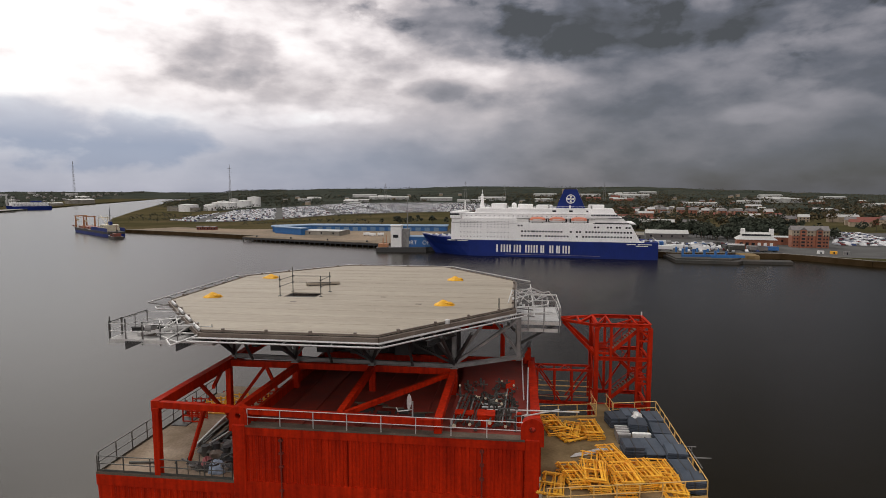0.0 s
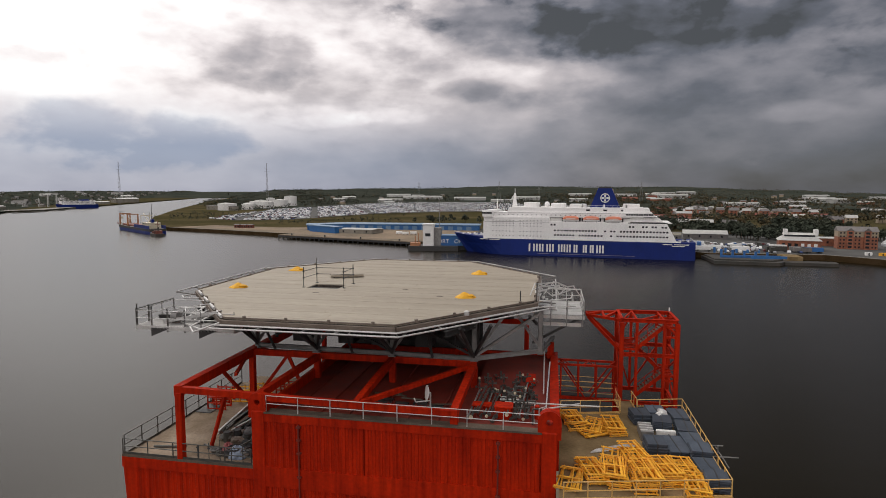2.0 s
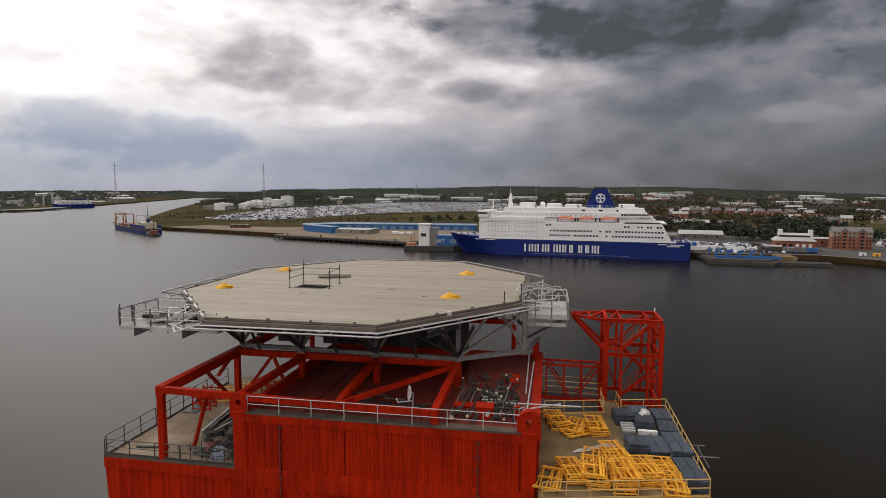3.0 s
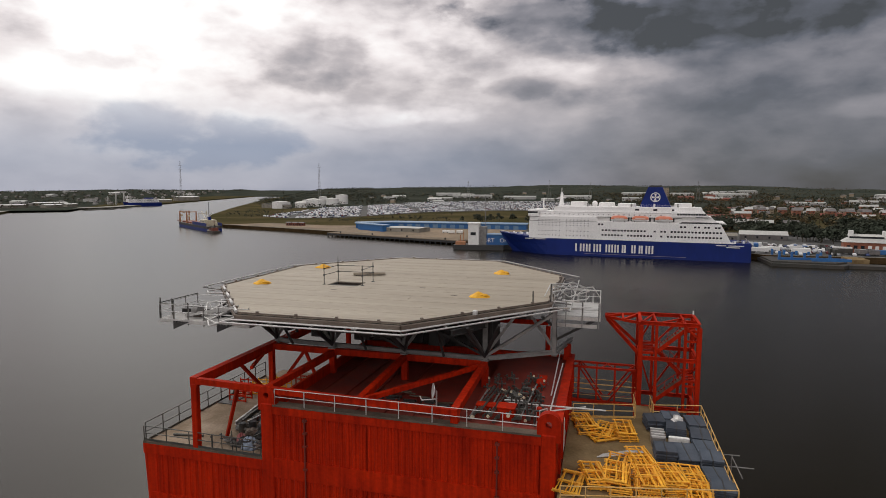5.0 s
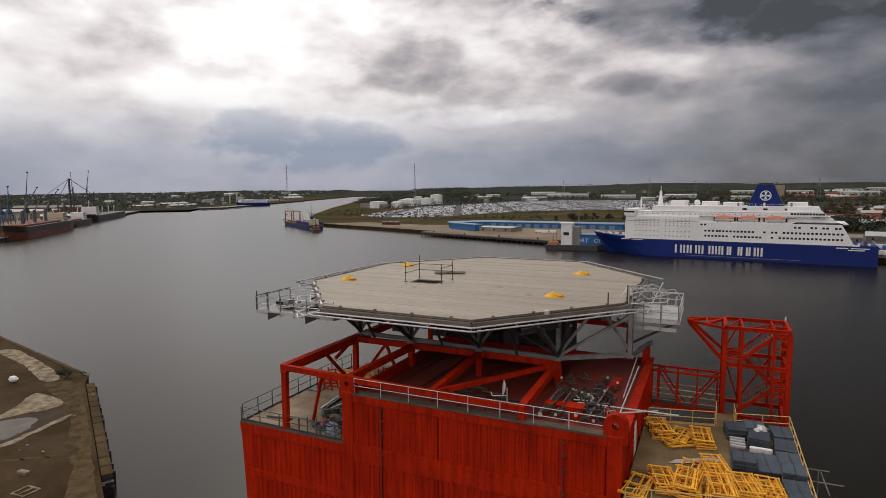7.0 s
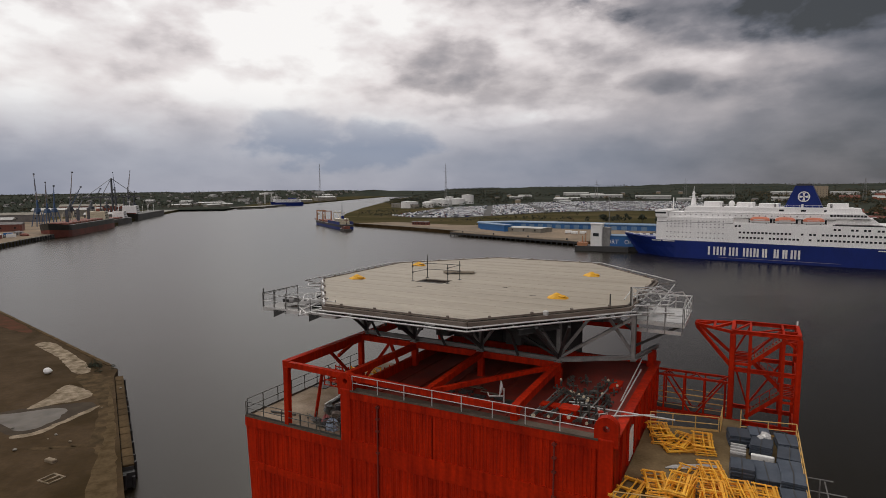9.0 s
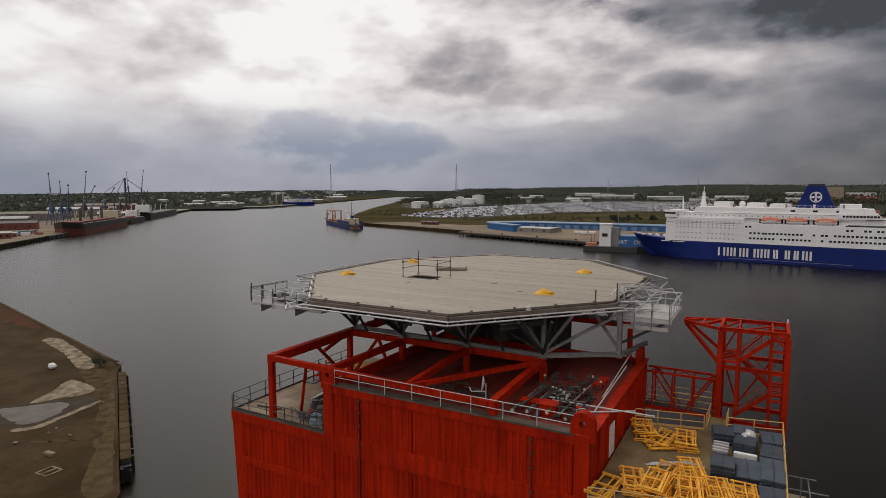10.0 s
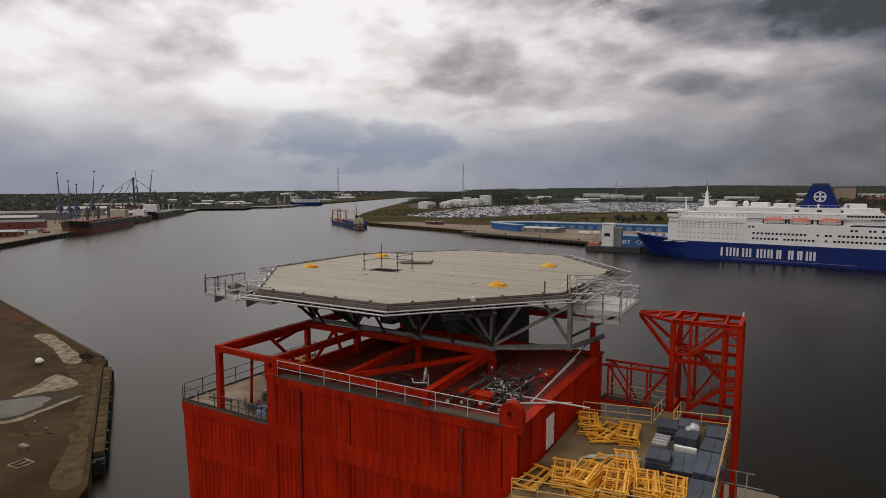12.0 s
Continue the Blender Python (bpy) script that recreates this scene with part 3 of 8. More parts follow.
def padeye(u, v, z, along_v=False, r=0.62, t=0.28):
    g = Geo()
    prof = [(-r, -0.7), (r, -0.7)] + [(r * math.cos(a), 0.35 + r * math.sin(a)) for a in [math.pi * i / 10 for i in range(11)]]
    hole = [(0.2 * math.cos(a), 0.35 + 0.2 * math.sin(a)) for a in [2 * math.pi * i / 13 for i in range(13)]]
    n = len(prof)
    prof = prof[2:] + prof[:2]
    for d in (-t, t):
        g.v += [(x, d, y) for x, y in prof] + [(x, d, y) for x, y in hole]
    for k in range(n):
        j = (k + 1) % n
        g.f += [(k, j, n + j, n + k), (2 * n + k, 3 * n + k, 3 * n + j, 2 * n + j), (k, 2 * n + k, 2 * n + j, j), (n + k, n + j, 3 * n + j, 3 * n + k)]
    g.v = [(u + (y if along_v else x), v + (x if along_v else y), z + zz) for x, y, zz in g.v]
    return g


part("lifting_padeye", padeye(UM + 0.4, F0 + 0.25, ZT + 0.35), RED, module)
part("lifting_padeye", padeye(UR - 0.45, F0 + 0.25, ZT + 0.4, r=0.7), RED, module)
part("lifting_padeye", padeye(UR - 0.45, VB - 0.6, ZT + 0.25, True, 0.55), RED, module)
part("back_corner_post", Geo().chamfer(UR - 0.85, UR - 0.05, VB - 1.0, VB - 0.2, 3.4, ZT + 0.15, 0.06), RED, module)
side = part("side_wall", Geo().box(UR - 0.3, UR, F0 + 0.55, VB, 3.4, ZT), RED, module)
for k in range(8):
    v = F0 + 1.8 + k * 2.2
    part("wall_rib", Geo().box(UR, UR + 0.16, v, v + 0.14, RZ + 0.02, ZT - 0.1), RED, side)
part("side_top_flange", Geo().box(UR - 0.45, UR + 0.18, F0 + 0.55, VB, ZT - 0.003, ZT + 0.12), RED, side)
door = part("side_door", Geo().chamfer(UR + 0.01, UR + 0.13, 35.9, 37.25, RZ + 0.12, 22.35, 0.04), WHITE, module, "pale grey steel side door")
part("door_handle", Geo().tube((UR + 0.17, 37.05, 21.2), (UR + 0.17, 37.05, 21.5), 0.03), STEEL, door)
part("back_wall", Geo().box(UM, UR - 0.85, VB - 0.3, VB, 3.4, ZT), RED, module)
part("inner_left_wall", Geo().box(UM, UM + 0.25, F0 + 0.55, VB - 0.3, ZL - 0.4, ZT - 0.05), RED, module)
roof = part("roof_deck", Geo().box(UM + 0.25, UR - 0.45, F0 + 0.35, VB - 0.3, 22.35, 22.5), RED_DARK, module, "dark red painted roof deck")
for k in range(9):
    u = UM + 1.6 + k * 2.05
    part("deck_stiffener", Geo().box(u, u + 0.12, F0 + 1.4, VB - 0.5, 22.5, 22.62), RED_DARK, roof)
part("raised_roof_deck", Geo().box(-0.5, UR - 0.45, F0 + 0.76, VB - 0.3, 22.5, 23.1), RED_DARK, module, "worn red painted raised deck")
part("edge_walkway", Geo().box(UM + 0.9, UR - 0.9, F0 - 0.05, F0 + 0.75, ZT - 0.004, ZT + 0.06), GRIME, module, "grimy grating walkway along the roof edge")
part("toe_board", Geo().box(UM + 0.9, UR - 0.9, F0 - 0.1, F0 - 0.052, ZT, ZT + 0.12), GRIME, module)

# low left wing
low = part("low_front_wall", Geo().box(UL, UM, F0 + 0.1, F0 + 0.35, 3.4, ZL - 0.1), RED, module)
part("wall_sheet", corrugated(UL + 0.3, UM - 0.05, ZL - 3.6, ZL - 0.75, F0 + 0.01), RED, low)
part("wall_sheet", corrugated(UL + 0.3, UM - 0.05, 10, ZL - 4.2, F0 + 0.01), RED, low)
part("top_band", Geo().box(UL - 0.55, UM, F0 - 0.06, F0 + 0.1, ZL - 0.7, ZL + 0.04), RED, low)
part("flare_plate", Geo().add([(x, v, z) for v in (F0 + 0.02, F0 + 0.1) for x, z in ((UL - 0.53, ZL - 0.7), (UL + 0.29, ZL - 0.7), (UL + 0.29, 6.0), (UL + 0.2, 6.0))], [(0, 3, 2, 1), (4, 5, 6, 7), (0, 1, 5, 4), (1, 2, 6, 5), (2, 3, 7, 6), (3, 0, 4, 7)]), RED, low)
part("mid_band", Geo().box(UL, UM, F0 - 0.03, F0 + 0.1, ZL - 4.2, ZL - 3.6), RED, low)
part("left_wall", Geo().box(UL, UL + 0.3, F0 + 0.35, VB, 3.4, ZL - 0.1), RED, module)
part("low_back_wall", Geo().box(UL + 0.3, UM, VB - 0.3, VB, 3.4, ZL - 0.1), RED, module)
part("low_deck", Geo().box(UL, UM, F0 + 0.1, VB, ZL - 0.1, ZL + 0.03), LOWDECK, module, "sandy coated low deck")
part("deck_kerb", Geo().box(UL - 0.55, UM, F0 - 0.05, F0 + 0.1, ZL + 0.04, ZL + 0.2), GRIME, module)

# right laydown deck, skewed towards its outer end
LAY = [(UR + 0.17, 29.5), (RX, 31.7), (RX, 45.2), (UR + 0.17, 42.9)]


def lay(u, back=False):
    """The v of the deck's front or back edge."""
    t = (u - LAY[0][0]) / (RX - LAY[0][0])
    return LAY[3][1] + (LAY[2][1] - LAY[3][1]) * t if back else LAY[0][1] + (LAY[1][1] - LAY[0][1]) * t


laydown = thing("laydown_deck", "brown coated laydown deck beside the red module", "deck", (10.5, 42, 3.4))
part("deck_plate", Geo().prism(LAY, RZ - 0.12, RZ), DECK, laydown)
for (ua, va), (ub, vb) in ((LAY[0], LAY[1]), (LAY[2], LAY[3]), (LAY[1], LAY[2])):
    part("edge_beam", Geo().ibeam((ua - (0.15 if ua > 10 else -0.1), va, RZ - 0.43), (ub - (0.15 if ub > 10 else -0.1), vb, RZ - 0.43), 0.3, 0.6), RED, laydown)
for v in (33.5, 37.4, 41.5):
    part("cross_beam", Geo().ibeam((UR + 0.2, v, RZ - 0.36), (RX - 0.3, v, RZ - 0.36), 0.2, 0.44), RED, laydown)
for u, v in ((RX - 0.6, 33), (RX - 0.6, 44.2), (UR + 1.2, 31.5), (UR + 1.2, 42.2)):
    part("support_post", Geo().tube((u, v, 3.4), (u, v, RZ - 0.73), 0.35, 12), RED, laydown)


# ---- handrails ----
def handrail(pts, material, label, height=1.1, gap=1.6, rails=(1.0, 0.52), name="handrail", r=0.028, toe=True):
    ob = thing(name, label, "handrail", pts[0], group="deck handrails")
    posts = 0
    for a, b in zip(pts, pts[1:]):
        a, b = Vector(a), Vector(b)
        n = max(1, round((b - a).length / gap))
        for i in range(n + (1 if b == Vector(pts[-1]) else 0)):
            p = a.lerp(b, i / n)
            part("post", Geo().tube(p, p + UP * height, r * 1.15, 6), material, ob)
            posts += 1
        for k in rails:
            part("rail", Geo().tube(a + UP * height * k, b + UP * height * k, r, 6), material, ob)
        if toe:
            part("toe_plate", Geo().beam(a + UP * 0.09, b + UP * 0.09, 0.02, 0.16), material, ob)
    return ob


handrail([(UM + 1.0, F0 + 0.06, ZT + 0.06), (UR - 1.0, F0 + 0.06, ZT + 0.06)], PALE, "pale galvanised handrail along the red roof edge", gap=2.1, toe=False)
handrail([(UR - 1.1, F0 + 1.0, ZT + 0.1), (UR - 0.7, F0 + 1.4, ZT + 0.1)], PALE, "short galvanised handrail at the roof corner", gap=1)
part("side_walkway", Geo().box(UL - 0.55, UL, F0 + 0.1, VB - 2, ZL - 0.14, ZL + 0.026), LOWDECK, module)
for k in range(8):
    v = F0 + 1 + k * 2.3
    part("walkway_bracket", Geo().beam((UL + 0.0, v, ZL - 0.9), (UL - 0.48, v, ZL - 0.16), 0.1, 0.14), RED, module)
handrail([(UM - 0.15, F0 + 0.03, ZL + 0.2), (UL - 0.5, F0 + 0.03, ZL + 0.2)], PIPE, "dark steel handrail along the low deck front", gap=1.8, r=0.034)
handrail([(UL - 0.5, F0 + 0.2, ZL + 0.026), (UL - 0.5, VB - 2.2, ZL + 0.026)], PIPE, "dark steel handrail along the low deck side", height=1.45, gap=1.7, r=0.036)
handrail([(UR + 0.4, lay(UR + 0.4) + 0.12, RZ), (RX - 0.12, lay(RX) + 0.12, RZ), (RX - 0.12, lay(RX, True) - 0.12, RZ), (11.8, lay(11.8, True) - 0.12, RZ)], RAILYEL, "faded yellow handrail round the laydown deck", gap=1.5, r=0.034)
handrail([(UR + 0.4, lay(UR + 0.4, True) - 0.12, RZ), (10.4, lay(10.4, True) - 0.12, RZ)], RAILYEL, "faded yellow handrail at the back of the deck", gap=1.5, r=0.034)


# ---- red roof frame that carries the helideck ----
ZF = 24.35
red_frame = thing("roof_frame", "red steel beam frame above the module roof", "steel frame", (-10, 38, ZL))
CU = -19.7
for p, q, w, h in (((CU + 0.28, 31.6, ZF + 0.08), (-0.9, 31.75, ZF - 0.3), 0.36, 0.42), ((CU, 31.42, ZF), (CU, 57, ZF), 0.55, 0.7), ((-14.1, 31.9, ZF - 0.1), (-13.8, 41.5, ZF - 0.1), 0.4, 0.5),
                   ((-7.3, 31.9, ZF - 0.2), (-7.5, 41.2, ZF), 0.42, 0.45), ((-0.9, 31.5, ZF - 0.28), (-0.9, 41.3, ZF), 0.48, 0.5), ((-7.1, 32.1, ZF - 0.2), (-1.2, 40.4, ZF + 0.03), 0.3, 0.32),
                   ((CU, 41.4, ZF), (-0.9, 41.4, ZF), 0.4, 0.5), ((CU, 57, ZF), (2.5, 57, ZF), 0.4, 0.5)):
    part("frame_beam", Geo().beam(p, q, w, h), RED, red_frame)
for u, v, z0 in ((CU, 31.6, ZL + 0.03), (CU, 41.4, ZL + 0.03), (CU, 57, 3.4), (2.5, 57, 3.4)):
    part("column", Geo().chamfer(u - 0.23, u + 0.23, v - 0.23, v + 0.23, z0, ZF - (0.13 if v < 33 else 0.36), 0.05), RED, red_frame)
for p, q in (((-19.0, 34.0, ZL + 0.03), (-16.5, 32.0, ZF - 0.2)), ((CU, 41.6, ZL + 0.1), (CU, 36.9, ZF - 0.3)), ((-20, 41.4, ZL + 0.2), (-16.6, 41.4, ZF - 0.3)), ((-14.4, 41.4, ZL + 0.1), (-16.4, 41.4, ZF - 0.3)), ((-18.1, 36.0, ZF - 0.2), (-19.9, 41.0, ZF - 0.2))):
    part("diagonal_brace", Geo().beam(p, q, 0.2, 0.24), RED, red_frame)
for u, v in ((-0.9, 31.95), (-13.9, 41.4), (-7.5, 41.4), (-0.9, 41.4)):
    part("stub_column", Geo().chamfer(u - 0.25, u + 0.25, v - 0.25, v + 0.25, 22.5, ZF - (0.5 if v < 33 else 0.24), 0.04), RED, red_frame)


# ---- helideck ----
HU, HV, HA, HB, HZ = -11.4, 51.7, 15.0, 17.8, 28.9
K = 0.4142
octo = [(HA, -HB * K), (HA, HB * K), (HA * K, HB), (-HA * K, HB), (-HA, HB * K), (-HA, -HB * K), (-HA * K, -HB), (HA * K, -HB)]
octo = [(HU + x, HV + y) for x, y in octo]


def grown(d):
    """The octagon's corners moved out by d metres."""
    return [(HU + (x - HU) * (1 + d / HA * 1.0), HV + (y - HV) * (1 + d / HB)) for x, y in octo]


heli = thing("helideck", "beige aluminium octagonal helideck on grey steel trusses", "helideck", (HU, HV, ZF + 0.25))
HOLE = (-17.2, -14.2, 47.7, 49.4)                       # open hatch in the plate


def half_width(v):
    d = abs(v - HV)
    return HA if d <= HB * K else HA - (d - HB * K) * (HA - HA * K) / (HB - HB * K)


rows = 46
step = 2 * HB / rows


def clip(poly, axis, limit, keep_low):
    """The part of a plan outline on one side of a line."""
    out_ = []
    for p, q in zip(poly, poly[1:] + poly[:1]):
        a_in, b_in = (p[axis] <= limit) == keep_low, (q[axis] <= limit) == keep_low
        if a_in:
            out_.append(p)
        if a_in != b_in:
            t = (limit - p[axis]) / (q[axis] - p[axis])
            out_.append((p[0] + (q[0] - p[0]) * t, p[1] + (q[1] - p[1]) * t))
    return out_


base_plan = grown(-0.05)
middle = clip(clip(base_plan, 1, HOLE[2] + 0.2, False), 1, HOLE[3] - 0.2, True)
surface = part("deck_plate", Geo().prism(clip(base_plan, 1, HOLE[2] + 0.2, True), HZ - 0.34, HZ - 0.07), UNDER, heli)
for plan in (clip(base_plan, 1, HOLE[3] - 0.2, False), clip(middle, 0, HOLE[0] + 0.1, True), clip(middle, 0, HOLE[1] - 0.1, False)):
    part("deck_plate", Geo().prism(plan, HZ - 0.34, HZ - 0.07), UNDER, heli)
for i in range(rows):
    a, b = HV - HB + i * step, HV - HB + (i + 1) * step
    wa, wb = half_width(a) - 0.02, half_width(b) - 0.02
    cuts = [(HU - wa, HU + wa, HU - wb, HU + wb)]
    if a < HOLE[3] - 0.1 and b > HOLE[2] + 0.1:
        cuts = [(HU - wa, HOLE[0], HU - wb, HOLE[0]), (HOLE[1], HU + wa, HOLE[1], HU + wb)]
    joint = HU + (1.8 if i % 2 else -3.2) + (i * 37 % 5)
    for l0, r0, l1, r1 in cuts:
        spans = [(l0, r0, l1, r1)] if not (l0 < joint < r0) else [(l0, joint - 0.01, l1, joint - 0.01), (joint + 0.01, r0, joint + 0.01, r1)]
        for x0, x1, y0, y1 in spans:
            part("deck_plank", Geo().prism([(x0, a + 0.005), (x1, a + 0.005), (y1, b - 0.005), (y0, b - 0.005)], HZ - 0.07, HZ + 0.004 * (i * 29 % 3)), BEIGE, surface)
# black plate stands in for the shade inside the hatch
part("hatch_well", Geo().box(HOLE[0] - 0.2, HOLE[1] + 0.2, HOLE[2] - 0.2, HOLE[3] + 0.2, HZ - 1.5, HZ - 1.44), BLACK, heli, "black plate for the shade under the open hatch")
for v in (HOLE[2] + 0.17, HOLE[3] - 0.2):
    part("hatch_coaming", Geo().box(HOLE[0] + 0.1, HOLE[1] - 0.1, v, v + 0.03, HZ - 1.44, HZ - 0.06), BROWN, heli)
rim = grown(0.22)
for i in range(8):
    a, b = Vector((*octo[i], HZ - 0.16)), Vector((*octo[(i + 1) % 8], HZ - 0.16))
    a2, b2 = Vector((*rim[i], HZ - 0.16)), Vector((*rim[(i + 1) % 8], HZ - 0.16))
    part("edge_gutter", Geo().beam((a + a2) / 2 - UP * 0.12, (b + b2) / 2 - UP * 0.12, 0.36, 0.34), BROWN, heli)
    part("edge_lip", Geo().beam(a + UP * 0.2, b + UP * 0.2, 0.09, 0.09), BROWN, heli)
    nfit = 4
    for k in range(nfit):
        p = a.lerp(b, (k + 0.5) / nfit)
        part("perimeter_light", Geo().tube(p + UP * 0.16, p + UP * 0.36, 0.12, 8), BROWN, heli)
# safety net frames; the front left side carries open, half folded frames
for i in (0, 1, 2, 3, 4, 6, 7):
    a, b = Vector((*grown(0.3)[i], HZ - 0.42)), Vector((*grown(0.3)[(i + 1) % 8], HZ - 0.42))
    up = 0.28 if i in (1, 2, 3, 4) else -0.06
    reach = 1.15 if i in (6, 7) else 1.75
    c, d = Vector((*grown(reach)[i], HZ - 0.42 + up)), Vector((*grown(reach)[(i + 1) % 8], HZ - 0.42 + up))
    net = part("safety_net_frame", Geo().tube(c, d, 0.06, 6), PALE, heli)
    part("inner_pipe", Geo().tube(a, b, 0.05, 6), PALE, net)
    n = 4 if i in (6, 7) else 6
    for k in range(n + 1):
        p, q = a.lerp(b, k / n), c.lerp(d, k / n)
        # darker steel colour carries the shadow on the outriggers
        part("outrigger", Geo().beam(p - UP * 0.05, q - UP * 0.02, 0.07, 0.1), STEEL, net)
    if i in (6, 7):
        part("second_rail", Geo().tube(a.lerp(c, 0.5) + UP * 0.1, b.lerp(d, 0.5) + UP * 0.1, 0.045, 6), PALE, net)
        continue
    mesh = Geo()
    for k in range(1, 5):
        mesh.tube(a.lerp(c, k / 5), b.lerp(d, k / 5), 0.006, 3)
    part("net_mesh", mesh, STEEL, net)

lf, fl = Vector((*octo[5], HZ - 0.3)), Vector((*octo[6], HZ - 0.3))
side_out = Vector((fl.y - lf.y, lf.x - fl.x, 0)).normalized() * (1 if fl.y < lf.y else -1)
side_out = side_out if side_out.dot(Vector((HU, HV, 0)) - Vector((lf.x, lf.y, 0))) < 0 else -side_out
for t0, t1, far_, drop in ((0.50, 0.62, 2.3, 0.75), (0.76, 0.99, 2.0, 0.5), (0.02, 0.2, 1.5, -0.1)):
    a, d = lf.lerp(fl, t0) + side_out * 0.2, lf.lerp(fl, t1) + side_out * 0.2
    b, c = lf.lerp(fl, t0 + 0.1) + side_out * far_ - UP * drop, lf.lerp(fl, t1) + side_out * far_ - UP * drop
    fold = part("folded_net_frame", Geo().path([a, b, c, d], 0.06), PALE, heli, "pale open net frame")
    part("cross_bar", Geo().tube(a.lerp(b, 0.5), d.lerp(c, 0.5), 0.035, 6), STEEL, fold)
part("front_link_rail", Geo().tube(lf.lerp(fl, 0.62) + side_out * 2.3 - UP * 0.75, fl + side_out * 1.5 - UP * 0.35, 0.06, 6), PALE, heli)
for t0 in (0.1, 0.36, 0.6, 0.84):
    p, q = lf.lerp(fl, t0) + UP * 0.42 + side_out * 0.12, lf.lerp(fl, t0 + 0.14) + UP * 0.42 + side_out * 0.12
    part("rolled_net", Geo().tube(p - UP * 0.06, q - UP * 0.06, 0.11, 10), PALE, heli, "rolled pale netting on the edge")

# support truss
legs_front = [(CU + 0.2, 42.0), (-13.9, 41.4), (-7.5, 41.4), (-0.9, 41.4), (4.1, 44.6)]
legs_back = [(CU + 0.2, 57), (-13.5, 57), (-6.5, 57), (0.5, 57)]
ZB = HZ - 0.34
for row in (legs_front, legs_back):
    part("lower_chord", Geo().ibeam((*row[0], ZF + 0.42), (*row[3], ZF + 0.42), 0.3, 0.34), STEEL, heli)
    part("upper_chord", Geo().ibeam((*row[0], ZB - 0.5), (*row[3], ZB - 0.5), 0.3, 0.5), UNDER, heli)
    for k, (u, v) in enumerate(row):
        part("leg", Geo().ibeam((u, v, ZF + 0.25), (u, v, ZB - 0.2), 0.42, 0.42).box(u - 0.3, u + 0.3, v - 0.3, v + 0.3, ZF + 0.25, ZF + 0.33).beam((u, v, ZF + 0.3), (u, v, ZB - 0.2), 0.3, 0.36), STEEL, heli)
        for s in (-1, 1):
            if HU - HA + 1 < u + s * 2.3 < HU + HA:
                part("knee_brace", Geo().beam((u, v, ZF + 0.7), (u + s * 2.2, v, ZB - 0.45), 0.2, 0.22), STEEL, heli)
part("lower_chord", Geo().ibeam((-0.9, 41.4, ZF + 0.42), (4.1, 44.6, ZF + 0.42), 0.3, 0.34), STEEL, heli)
part("foot_beam", Geo().ibeam((4.1, 44.6, ZF + 0.3), (5.2, 50.6, ZF + 0.1), 0.3, 0.3), STEEL, heli)
for u in (-20, -16.5, -13.5, -10, -6.8, -3.2, 0.4):
    v0 = HV - HB + 0.6 + max(0, (abs(u - HU) - HA * K)) * 1.13
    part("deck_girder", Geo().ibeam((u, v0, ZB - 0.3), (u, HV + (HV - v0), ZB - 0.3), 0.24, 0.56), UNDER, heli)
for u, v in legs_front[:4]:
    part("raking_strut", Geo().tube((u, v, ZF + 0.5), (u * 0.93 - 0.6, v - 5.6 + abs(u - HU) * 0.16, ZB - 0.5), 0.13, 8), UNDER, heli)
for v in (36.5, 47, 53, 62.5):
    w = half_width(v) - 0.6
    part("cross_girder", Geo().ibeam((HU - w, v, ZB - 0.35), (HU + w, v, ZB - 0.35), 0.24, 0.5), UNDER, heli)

# members, drains and trays under the deck, its shade put into their dark colour
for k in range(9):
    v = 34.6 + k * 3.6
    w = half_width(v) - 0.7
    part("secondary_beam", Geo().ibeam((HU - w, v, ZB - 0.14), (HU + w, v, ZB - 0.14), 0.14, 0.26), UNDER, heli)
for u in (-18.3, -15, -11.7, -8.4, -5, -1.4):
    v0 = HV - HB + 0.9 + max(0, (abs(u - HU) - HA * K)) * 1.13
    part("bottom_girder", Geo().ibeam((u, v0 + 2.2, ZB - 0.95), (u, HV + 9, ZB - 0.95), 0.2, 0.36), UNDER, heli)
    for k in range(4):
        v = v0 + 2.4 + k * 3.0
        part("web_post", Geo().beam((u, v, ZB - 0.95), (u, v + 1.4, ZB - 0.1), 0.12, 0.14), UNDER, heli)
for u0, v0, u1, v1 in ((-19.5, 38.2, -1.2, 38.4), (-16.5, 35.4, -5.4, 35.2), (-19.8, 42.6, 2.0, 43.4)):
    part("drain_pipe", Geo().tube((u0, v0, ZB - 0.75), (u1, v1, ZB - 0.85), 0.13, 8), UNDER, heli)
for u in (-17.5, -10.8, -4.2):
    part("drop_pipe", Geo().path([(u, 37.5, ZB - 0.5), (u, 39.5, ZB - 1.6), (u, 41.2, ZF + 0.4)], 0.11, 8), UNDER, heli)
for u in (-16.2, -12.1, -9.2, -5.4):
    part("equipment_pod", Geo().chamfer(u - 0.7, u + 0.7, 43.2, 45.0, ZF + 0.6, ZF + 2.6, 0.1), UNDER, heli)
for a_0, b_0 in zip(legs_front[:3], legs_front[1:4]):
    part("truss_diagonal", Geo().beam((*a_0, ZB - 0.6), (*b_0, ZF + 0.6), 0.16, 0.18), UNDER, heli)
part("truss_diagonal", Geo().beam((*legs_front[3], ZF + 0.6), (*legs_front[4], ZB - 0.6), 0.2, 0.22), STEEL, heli)

